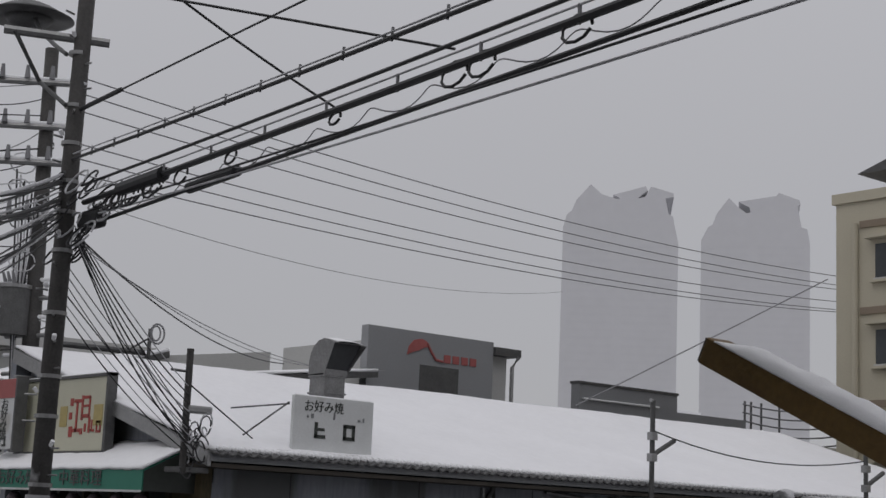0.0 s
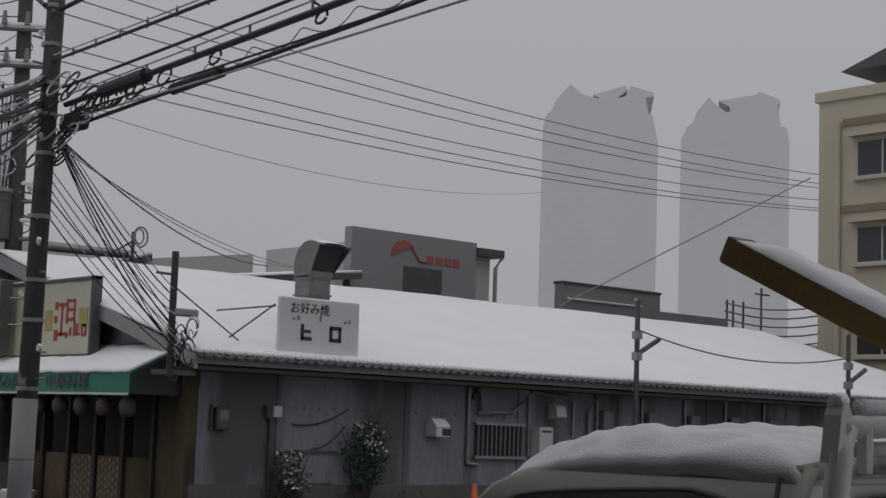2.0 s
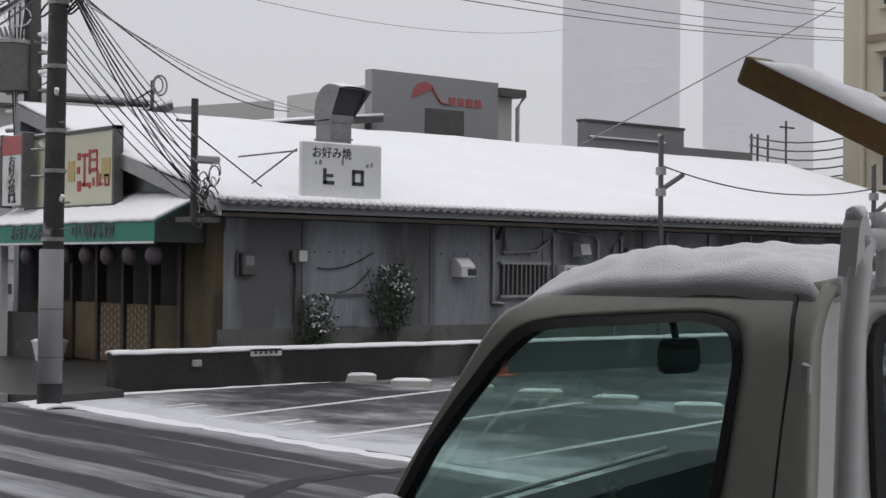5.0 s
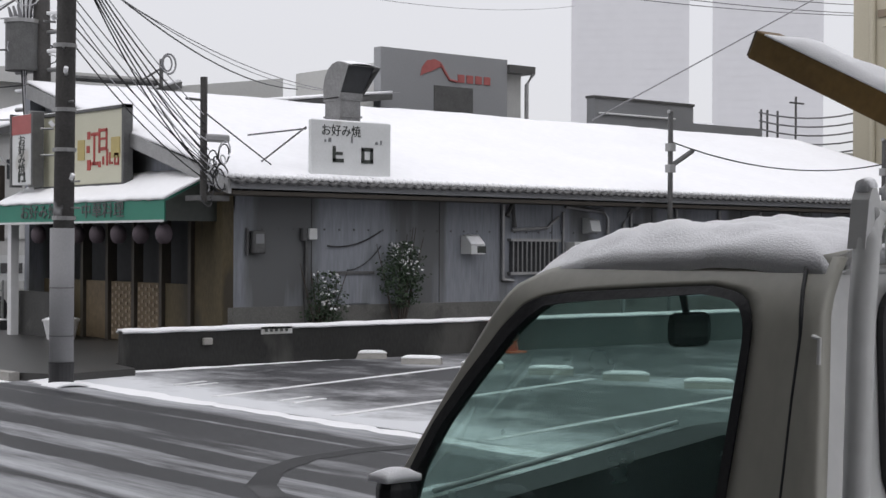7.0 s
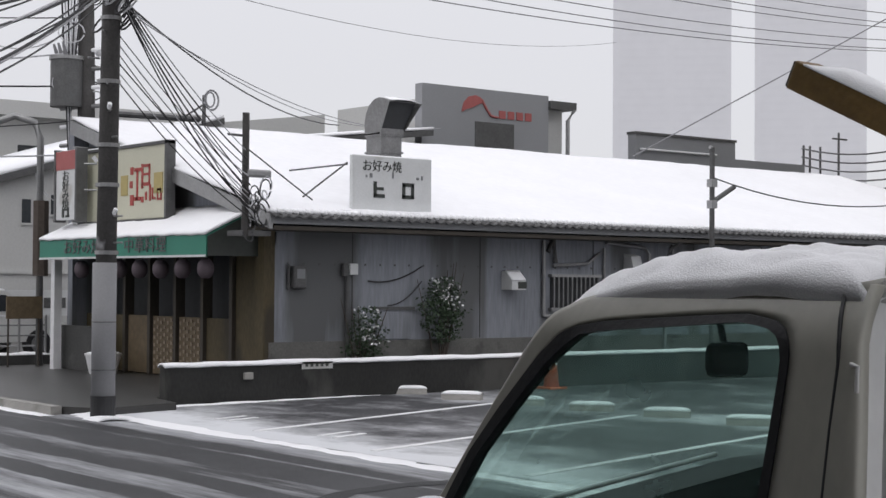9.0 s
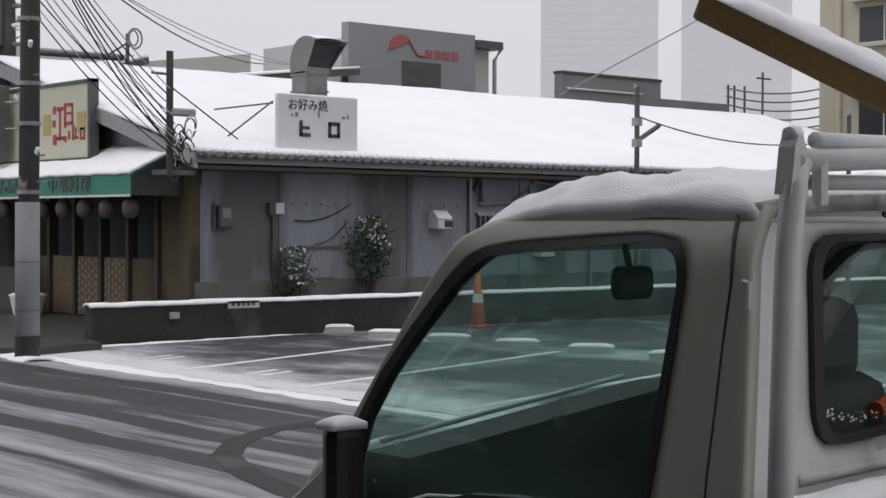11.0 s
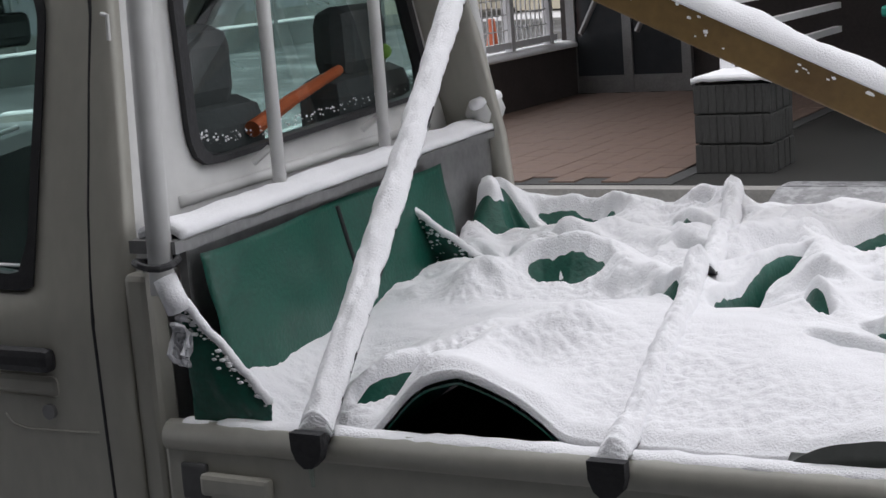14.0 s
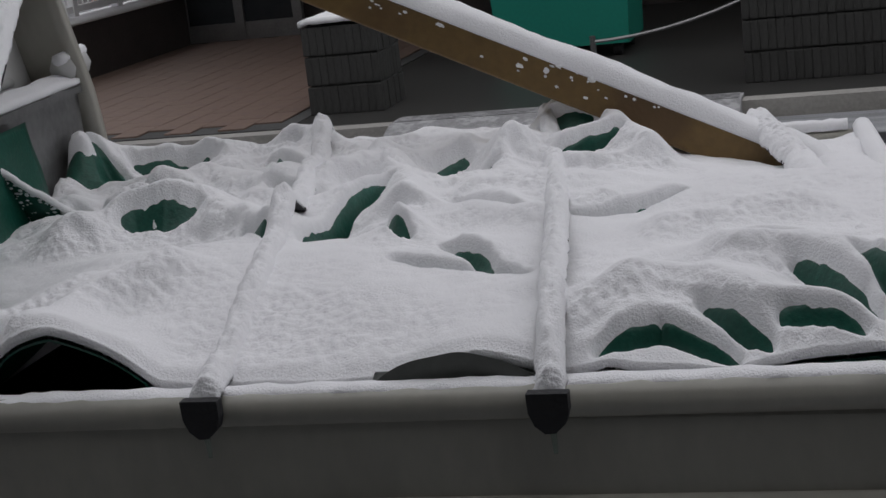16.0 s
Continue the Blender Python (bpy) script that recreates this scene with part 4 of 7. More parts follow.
# Steep bare faces under the rolls: a line in plan and the height of the face.
FACES = [(((0.13, 0.96), (0.33, 0.79)), 0.014), (((0.02, 1.26), (0.17, 1.21)), 0.03), (((0.45, 1.26), (0.58, 1.13)), 0.026), (((0.56, 0.96), (0.67, 0.89)), 0.016),
         (((0.8, 0.52), (0.81, 0.7), (0.85, 0.86)), 0.05), (((0.87, 0.97), (1.02, 0.97)), 0.03), (((0.99, 0.76), (1.12, 0.67)), 0.028), (((0.89, 0.6), (0.97, 0.51)), 0.03),
         (((1.05, 0.46), (1.13, 0.38)), 0.028), (((1.14, 1.02), (1.25, 1.09)), 0.04), (((1.36, 0.06), (1.43, 0.09), (1.53, 0.05)), 0.036), (((1.48, 0.13), (1.57, 0.06)), 0.028),
         (((1.6, 0.23), (1.71, 0.09)), 0.028), (((1.53, 0.32), (1.62, 0.39)), 0.024), (((1.59, 0.1), (1.69, 0.06)), 0.028), (((1.68, 0.22), (1.74, 0.11)), 0.03),
         (((0.36, 0.11), (0.44, 0.18)), 0.03), (((0.49, 0.55), (0.61, 0.58)), 0.012), (((0.64, 0.63), (0.74, 0.5)), 0.018), (((1.2, 0.6), (1.33, 0.66), (1.4, 0.74)), 0.012),
         (((0.98, 0.4), (1.2, 0.34)), 0.01), (((0.2, 0.97), (0.31, 1.0)), 0.016), (((0.3, 0.9), (0.42, 0.93)), 0.014)]


def segment(x, y, p, q):
    """Distance to a line, how far along it, and how far behind it."""
    dx, dy = q[0] - p[0], q[1] - p[1]
    l = math.hypot(dx, dy)
    f = ((x - p[0]) * dx + (y - p[1]) * dy) / (l * l)
    t = np.clip(f, 0, 1)
    nx, ny = -dy / l, dx / l
    if ny - 0.5 * nx < 0:
        nx, ny = -nx, -ny
    return np.hypot(x - p[0] - t * dx, y - p[1] - t * dy), t, (x - p[0]) * nx + (y - p[1]) * ny


def field(x, y, scale, seed):
    return np.array([bumpy(a, b, scale, seed) for a, b in zip(x.ravel(), y.ravel())]).reshape(x.shape)


def ease(a, b, v):
    t = np.clip((v - a) / (b - a), 0, 1)
    return t * t * (3 - 2 * t)


def tarp_height(x, y, wob=0.0):
    """The cloth's height, and how bare of snow it is."""
    z = 0.944 + 0.022 * x + 0.012 * y + 0.042 * ease(0.03, 0.3, y)
    z = z + 0.034 * np.exp(-((x - 0.72) / 0.36) ** 4 - ((y - 0.44) / 0.17) ** 2)
    z -= 0.03 * np.exp(-((y - 0.64) / 0.06) ** 2 - ((x - 0.7) / 0.36) ** 6)
    z -= 0.04 * np.exp(-((x - 0.27) / 0.09) ** 2 - ((y - 0.2) / 0.16) ** 2)
    z += 0.1 * np.exp(-((x - 0.1) / 0.07) ** 2 - ((y - 0.08) / 0.12) ** 2)
    z -= 0.06 * ease(1.2, 1.55, x) * ease(0.75, 1.25, y)
    roll = np.zeros(np.shape(z))
    for line, h in ROLLS:
        for p, q in zip(line, line[1:]):
            roll = np.maximum(roll, 1.5 * h * np.exp(-(segment(x, y, p, q)[0] / 0.046) ** 2))
    z = z + roll
    bare = np.zeros(np.shape(z))
    for line, face in FACES:
        h = 1.1 * face
        n = len(line) - 1
        near = np.full(np.shape(z), 9.0)
        along, back = np.zeros(np.shape(z)), np.zeros(np.shape(z))
        for k, (p, q) in enumerate(zip(line, line[1:])):
            d, t, b = segment(x, y, p, q)
            along, back, near = np.where(d < near, (k + t) / n, along), np.where(d < near, b, back), np.minimum(d, near)
        end = np.sqrt(np.maximum(near ** 2 - back ** 2, 0))
        swell = np.sin(np.pi * np.clip(0.06 + 0.88 * along, 0, 1)) ** 0.6 * np.exp(-(end / 0.03) ** 2)
        b = back + 0.008 * wob
        z = z + h * swell * np.where(b < 0, -0.3 * np.exp(b / 0.035), -0.3 + 1.1 * ease(0, 0.02, b)) * np.where(b > 0.02, np.exp(-np.maximum(b - 0.02, 0) / 0.1), 1)
        bare = np.maximum(bare, ease(0.2, 0.5, swell) * ease(-0.007, 0.0, b) * (1 - ease(0.013, 0.021, b)))
    z = z + 0.1 * np.exp(-((x - 0.03) / 0.05) ** 2 - ((y - 1.22) / 0.07) ** 2)
    bare = np.maximum(bare, ease(0.05, 0.062, x) * (1 - ease(0.1, 0.12, x)) * ease(1.15, 1.17, y) * (1 - ease(1.24, 1.27, y)))
    for ax, w, h in ((0.57, 0.16, 0.1), (1.2, 0.11, 0.03)):
        z = z + h * np.maximum(0, 1 - (np.abs(x - ax) / w) ** 1.4) * np.exp(-((y - 0.03) / 0.12) ** 2)
    return z, bare


def blur(a, s):
    k = np.exp(-0.5 * (np.arange(-3 * s, 3 * s + 1) / s) ** 2)
    k /= k.sum()
    for axis in (0, 1):
        p = np.pad(a, [(3 * s, 3 * s) if i == axis else (0, 0) for i in (0, 1)], mode="edge")
        a = np.apply_along_axis(lambda r: np.convolve(r, k, mode="valid"), axis, p)
    return a


def sheet(name, x, y, z, low, mat, label, category, kind=""):
    """A closed sheet over a net of points, from z down to low."""
    nx, ny = x.shape
    n = nx * ny
    verts = np.concatenate([np.stack([x, y, z], -1).reshape(-1, 3), np.stack([x, y, low], -1).reshape(-1, 3)])
    k = np.arange(n).reshape(nx, ny)
    a, b, c, d = k[:-1, :-1].ravel(), k[1:, :-1].ravel(), k[1:, 1:].ravel(), k[:-1, 1:].ravel()
    faces = np.concatenate([np.stack([a, b, c, d], 1), np.stack([a, d, c, b], 1) + n])
    rim = np.concatenate([k[:, 0], k[-1, 1:], k[-2::-1, -1], k[0, -2:0:-1]])
    nxt = np.roll(rim, -1)
    faces = np.concatenate([faces, np.stack([nxt, rim, rim + n, nxt + n], 1)])
    me = bpy.data.meshes.new(name)
    me.from_pydata(verts.tolist(), [], faces.tolist())
    me.materials.append(mat)
    me.polygons.foreach_set("use_smooth", [True] * len(me.polygons))
    return tagged(new(name, me), label, category, "", kind)


def bed_load():
    u, v = np.meshgrid(np.linspace(0, 1, 500), np.linspace(0, 1, 420), indexing="ij")
    x, y = 0.115 + 1.695 * u - 0.13 * v, 0.045 + 1.37 * v
    wob = field(x, y, 9, 4)
    fine = field(x, y, 70, 5)
    h, bare = tarp_height(x, y, wob)
    loose = ease(0.58, 0.72, y) * (1 - 0.65 * ease(1.2, 1.35, x)) + 0.5 * ease(1.3, 1.4, x) * (1 - ease(0.3, 0.45, y))
    fold = 1 - 2.6 * np.abs(field(x + 0.05 * wob + 0.3 * y, 1.3 * y, 4.5, 7))
    h = h + 0.016 * field(x, y, 3.5, 3) + 0.008 * field(x, y, 8, 21) + 0.034 * loose * np.clip(fold, -0.8, 1) + 0.01 * loose * (1 - 2.4 * np.abs(field(x, y, 11, 17)))
    sheet("tarpaulin", x, y, h, h - 0.01, TARP, "creased green tarpaulin over the load on the truck bed", "tarpaulin")
    soft = blur(h, 3)
    gy = np.gradient(soft, axis=1) / (1.37 / 419)
    steep = ease(0.5, 1.0, gy) * loose
    rough = np.clip(0.05 + 0.5 * field(x, y, 5, 12) + 2.0 * np.clip(gy - 0.05, 0, 1), 0, 1)
    thick = 0.026 + 0.006 * wob + 0.003 * field(x, y, 24, 9) + (0.0006 + 0.005 * rough) * fine + 0.0035 * rough * field(x, y, 130, 2)
    gap = blur(np.clip(np.maximum(bare * 1.3, 0.7 * steep), 0, 1), 2)
    edge = ease(0.04, 0.075, y)
    gap = np.clip(gap + (0.12 * fine + 0.12 * field(x, y, 30, 31)) * (gap > 0.05), 0, 1)
    top = soft * (1 - gap) + h * gap + thick * (0.45 + 0.55 * edge) * (1 - ease(0.1, 0.75, gap)) - 0.008 * ease(0.5, 0.8, gap)
    sheet("load_snow", x, y, top, np.minimum(h, top) - 0.006, SNOW, "lumpy fresh snow lying over the tarpaulin on the bed", "snow", "stuff")


bed_load()
# Load box coloured dark so the gap under the cloth reads as shade.
solo("load", box(0.2, 1.6, 0.2, 1.38, 0.66, 0.85, 0.03), INTERIOR, "stacked load under the green tarpaulin, coloured dark as a shaded void", "load")
flap = solo("tarp_flap", skew(slab(40, 20, lambda u, v: (0.125 + 0.05 * v + 0.012 * math.sin(9 * u) + 0.006 * bumpy(u * 8, v * 4, 1), 0.06 + 0.95 * u, 1.225 - (0.24 + 0.06 * abs(u - 0.3)) * v), 0.004)), TARP, "green tarpaulin edge tied against the guard plate", "tarpaulin", smooth=True)
part("flap_cord", tube([(0.12, 0.46, 1.23), (0.135, 0.465, 1.16), (0.15, 0.46, 1.12), (0.165, 0.48, 1.06)], 0.004), STRAP, flap)

edge = thing("tarp_edge", "dark turned-up edge of the tarpaulin on the rail", "tarpaulin")
part("cloth", slab(30, 10, lambda u, v: (1.05 + 0.24 * u, 0.022 + 0.03 * v, 0.974 + 0.046 * math.sin(math.pi * u) ** 0.8 * (1 - v) ** 2 * (1 + 0.1 * bumpy(u * 4, v, 1)) + 0.012 * v), 0.05), BLACKPAINT, edge, smooth=True)


def draped(name, a, b, c, d, label, swell=0.02, snow=0.0):
    """A sheet of cloth hung between four points, with snow caught on its upper edge."""
    a, b, c, d = (Vector(p) for p in (a, b, c, d))

    def at(u, v):
        p = a.lerp(b, u).lerp(d.lerp(c, u), v)
        return p + Vector((0.3, -1, 0.2)) * swell * math.sin(math.pi * u) * math.sin(math.pi * v) + Vector((0, 0.004 * bumpy(u * 5, v * 5, 1, 3), 0))

    o = thing(name, label, "tarpaulin")
    part("cloth", slab(24, 16, at, 0.005), TARP, o, smooth=True)
    n = 24
    part("snow_ridge", tube([at(i / n, 0.02) + Vector((0.003 * bumpy(i * 0.9, 0, 1, 2), -0.002, 0.004 + 0.004 * bumpy(i * 0.7, 1, 1, 5))) for i in range(n + 1)], 0.0075, sides=8), SNOW, o, smooth=True)
    rng = random.Random(7)
    for k in range(130):
        u, v = rng.random(), abs(rng.gauss(0, snow))
        bm = bmesh.new()
        bmesh.ops.create_icosphere(bm, subdivisions=1, radius=rng.uniform(0.0015, 0.0052) * (1 - 0.5 * min(1, v)), matrix=Matrix.Translation(at(u, min(1, v)) + Vector((0.002, -0.003, 0.003))) @ Matrix.Diagonal((1.5, 1, 0.8, 1)))
        part("snow_clot", bm, SNOW, o, smooth=True)
    return o


draped("tarp_corner", (0.118, -0.002, 1.175), (0.25, 0.03, 1.0), (0.24, 0.035, 0.955), (0.12, 0.005, 0.955), "loose green tarpaulin corner hanging by the guard", 0.012, 0.12)
draped("tarp_fold", (0.055, 0.83, 1.16), (0.24, 0.86, 1.02), (0.2, 0.95, 0.98), (0.05, 0.9, 0.98), "upright fold of green tarpaulin beside the strap", 0.01, 0.35)
cord = thing("rope_coil", "coil of cord caked in snow hung on the guard", "rope")
rg = random.Random(5)
for k in range(6):
    c = Vector((0.12, -0.005 + rg.uniform(-0.012, 0.012), 1.1 + rg.uniform(-0.015, 0.015)))
    r = rg.uniform(0.019, 0.026)
    part("loop", tube([c + Vector((0.55 * r * math.cos(a), 0.01 * math.sin(3 * a), 1.3 * r * math.sin(a))) for a in (0.45 * i for i in range(15))], 0.004, sides=6), CABLE_SNOW, cord)
part("knot", tube([(0.1, -0.01, 1.2), (0.115, -0.01, 1.17), (0.12, -0.005, 1.15)], 0.02), SNOW, cord, smooth=True)


def strap(pts, w, snow_from, label):
    """A flat strap along points, with snow lying on it."""
    o = thing("strap", label, "strap", "load straps")
    ps = [Vector(p) for p in pts]
    n = 40

    def along(u):
        s = u * (len(ps) - 1)
        k = min(int(s), len(ps) - 2)
        return ps[k].lerp(ps[k + 1], s - k)

    part("webbing", slab(n, 2, lambda u, v: along(u) + Vector(((v - 0.5) * w, 0, 0)), 0.006), STRAP, o)

    def top(u, v):
        p = along(snow_from + (1 - snow_from) * u)
        k = math.sin(math.pi * v) ** 0.5 * min(1.0, 14 * u + 0.02) ** 0.5
        return p + Vector(((v - 0.5) * w * 1.05 * (1 + 0.14 * bumpy(u * 40, v, 1, 3) + 0.16 * bumpy(u * 130, v, 1, 6)), 0, 0.002 + k * (0.024 + 0.007 * bumpy(u * 45, v * 3, 1, 8) + 0.008 * bumpy(u * 150, v * 5, 1, 5))))

    part("strap_snow", slab(260, 10, top, 0.006), SNOW, o, "rope of snow clinging to the strap", True)
    return o


s1 = strap([(0.354, -0.03, 0.962), (0.356, -0.012, 0.98), (0.23, 0.55, 1.34), (0.09, 1.16, 1.745), (0.075, 1.255, 1.74), (0.08, 1.262, 1.62)], 0.054, 0.15, "black strap pulled over the beam, thick with snow")
def over_load(a, m, c, lift):
    """Points of a strap from the near rail over the load to the far rail."""
    pts = [(a[0], -0.034, 0.962), (a[0], -0.012, 0.985)]
    for i in range(1, 14):
        f = i / 14
        x = a[0] * (1 - f) + c * f + m * math.sin(math.pi * f)
        y = 1.43 * f
        pts.append((x, y, float(tarp_height(np.array([x]), np.array([y]))[0][0]) + lift(f)))
    return pts + [(c, 1.44, 1.06)]


s2 = strap(over_load((0.828,), 0.03, 0.53, lambda f: 0.016 if f < 0.4 else 0.045 + 0.02 * max(0, f - 0.8) / 0.2), 0.042, 0.03, "black strap across the load, buried in snow")
s3 = strap(over_load((1.304,), 0.02, 1.03, lambda f: 0.046), 0.038, 0.03, "black strap across the load, buried in snow")
s4 = strap([(1.76, -0.034, 0.962), (1.76, -0.012, 0.985), (1.73, 0.2, 1.02), (1.695, 0.42, 1.03), (1.64, 0.7, 1.035), (1.58, 1.04, 1.035), (1.53, 1.15, 1.06), (1.5, 1.24, 1.07), (1.48, 1.42, 1.05)], 0.06, 0.05, "black strap over the beam's lower end, thick with snow")
for o, x in ((s1, 0.354), (s2, 0.828), (s3, 1.304)):
    part("strap_hook", prism([(x - 0.027, 0.982), (x + 0.027, 0.982), (x + 0.027, 0.958), (x + 0.022, 0.942), (x + 0.008, 0.929), (x - 0.006, 0.928), (x - 0.019, 0.939), (x - 0.026, 0.956)], "y", -0.042, -0.024), STRAP, o, "black hook over the drop side")
    part("icicle", tube([(x + 0.003, -0.036, 0.932), (x + 0.004, -0.036, 0.9)], 0.005, taper=0.003), CLEAR_GLASS, o)


def beam():
    a, b = Vector((1.69, 1.198, 0.928)), Vector((-1.045, 1.24, 2.238))
    d = (b - a).normalized()
    up = Vector((0, 1, 0)).cross(d)
    up = up if up.z > 0 else -up
    m = Matrix((d, Vector((0, 1, 0)), up)).transposed().to_4x4()
    m.translation = a
    L = (b - a).length
    o = thing("beam", "long ochre-painted square beam lying aslant over the truck", "beam")
    bar = part("bar", box(0, L, -0.045, 0.045, -0.038, 0.034, 0.005), BEAMPAINT, o, "chipped ochre paint")
    part("end_cap", box(L + 0.0005, L + 0.005, -0.041, 0.041, -0.034, 0.03), DARKWOOD, o)
    part("beam_snow", slab(260, 8, lambda u, v: (0.02 + (L - 0.05) * u, -0.047 + 0.094 * v, 0.034 + math.sin(math.pi * v) ** 0.45 * (0.032 + 0.008 * bumpy(u * 30, v * 2, 1, 4) + 0.004 * bumpy(u * 90, v * 3, 1, 6)) * min(1, 30 * u, 25 * (1 - u))), 0.004), SNOW, o, "ridge of snow along the top", True)
    o.matrix_world = m
    rng = random.Random(4)
    for k in range(46):
        c = rng.choice((0.45, 0.62, 0.7, 0.95, 1.0, 1.25, 1.42))
        bm = bmesh.new()
        r = rng.choice((0.002, 0.002, 0.003, 0.003, 0.005))
        bmesh.ops.create_icosphere(bm, subdivisions=2, radius=r, matrix=Matrix.Translation((c + rng.gauss(0, 0.05), -0.0455, rng.triangular(-0.02, 0.034, 0.034))) @ Matrix.Diagonal((rng.uniform(1, 2), 0.5, rng.uniform(0.7, 1.2), 1)))
        for v in bm.verts:
            v.co += v.normal * r * rng.uniform(-0.3, 0.3)
        part("snow_fleck", bm, SNOW, bar)


beam()

# Plain unseen wall and canopy behind the camera, added to shade the truck's side.
setting("wall_unseen_shade", box(-14, 18, -3.6, -3.3, 0, 10), DARKCONC, "unseen plain dark wall added to shade the truck")
setting("ceiling_unseen_shade", box(-9, 13, -3.3, -1.45, 2.9, 3.1), DARKCONC, "unseen plain canopy added to shade the truck")


# ---- signs and fittings of the restaurant ----
def bar(x0, x1, z0, z1, y, mat, parent, name="stroke"):
    return part(name, box(x0, x1, y, y + 0.012, z0, z1), mat, parent)


def roof_sign():
    o = thing("roof_sign", "white painted metal sign with black lettering above the eave", "sign")
    part("panel", box(-19.25, -19.17, 12.66, 14.27, 2.86, 3.77, 0.01), WHITESIGN, o)
    writing("lettering", "お好み焼", 0.2, Matrix.Translation((-19.165, 13.25, 3.6)) @ pose(0, 0, 0, 90, 0, 90), BLACKPAINT, o, "black lettering")

    def s(y0, y1, z0, z1, name="stroke", mat=BLACKPAINT):
        part(name, box(-19.168, -19.158, y0, y1, z0, z1), mat, o)

    s(13.08, 13.14, 3.12, 3.36)
    s(13.08, 13.3, 3.1, 3.16)
    s(13.14, 13.28, 3.22, 3.27)
    for a in ((13.66, 13.72, 3.12, 3.34), (13.84, 13.9, 3.12, 3.34), (13.66, 13.9, 3.3, 3.36), (13.66, 13.9, 3.1, 3.16)):
        s(*a)
    for k, y in enumerate((12.92, 13.0, 13.45, 13.95, 14.05)):
        s(y, y + 0.03 + 0.02 * (k % 2), 3.42, 3.46 + 0.03 * (k % 3), "faded_mark", GREYSIGN)
    part("base_rail", box(-19.3, -19.1, 12.3, 14.27, 2.84, 2.87), DARKSTEEL, o)
    part("stay", tube([(-19.25, 12.62, 3.65), (-19.6, 12.0, 3.08)], 0.014), DARKSTEEL, o)
    part("stay", tube([(-19.25, 12.62, 3.62), (-20.3, 12.2, 3.55)], 0.014), DARKSTEEL, o)
    part("snow_ridge", tube([(-19.21, 12.68, 3.775), (-19.21, 14.25, 3.775)], 0.014), SNOW, o, smooth=True)


def chimney():
    o = thing("exhaust_duct", "galvanised steel kitchen exhaust duct with a curved cowl", "duct")
    def at(x, y, z):
        return (-20.5 + 0.62 * (x + 20.5), 14.26 + 0.62 * (y - 14.26), z if z < 4.28 else 4.28 + 0.66 * (z - 4.28))

    part("shaft", box(-20.72, -20.28, 14.04, 14.48, 3.1, 4.27, 0.01), DUCT, o)
    for z in (3.95, 4.24):
        part("flange", box(-20.74, -20.26, 14.02, 14.5, z, z + 0.03), DUCT, o)
    outline = [(-20.88, 4.29), (-20.89, 4.6), (-20.82, 4.85), (-20.68, 5.04), (-20.48, 5.17), (-20.22, 5.22), (-20.0, 5.18), (-19.72, 5.08)]
    bm = bmesh.new()
    near = [bm.verts.new(at(x, 13.87, z)) for x, z in outline]
    far = [bm.verts.new(at(x, 14.65 + 0.5 * max(0, x + 20.4), z)) for x, z in outline]
    for k in range(len(outline) - 1):
        bm.faces.new((near[k], near[k + 1], far[k + 1], far[k]))
    for row, y in ((near, 13.87), (far, 14.65)):
        bm.faces.new(row + [bm.verts.new(at(-20.12, y, 4.31))])
    part("hood", bm, DUCT, o)
    # Dark sheet across the mouth stands for the unlit inside of the hood.
    bm = bmesh.new()
    bm.faces.new([bm.verts.new(at(*p)) for p in ((-20.16, 13.9, 4.33), (-20.16, 14.62, 4.33), (-19.86, 14.86, 5.1), (-19.86, 13.9, 5.1))])
    part("mouth", bm, INTERIOR, o)
    part("lip", box(-20.3, -20.25, 14.02, 14.5, 4.27, 4.37), DUCT, o)
    part("hood_snow", slab(10, 8, lambda u, v: at(-20.3 + 0.56 * u, 14.0 + (0.6 + 0.25 * u) * v, 5.235 - 0.13 * max(0, u - 0.15) + 0.03 * math.sin(math.pi * v) ** 0.5), 0.012), SNOW, o, smooth=True)


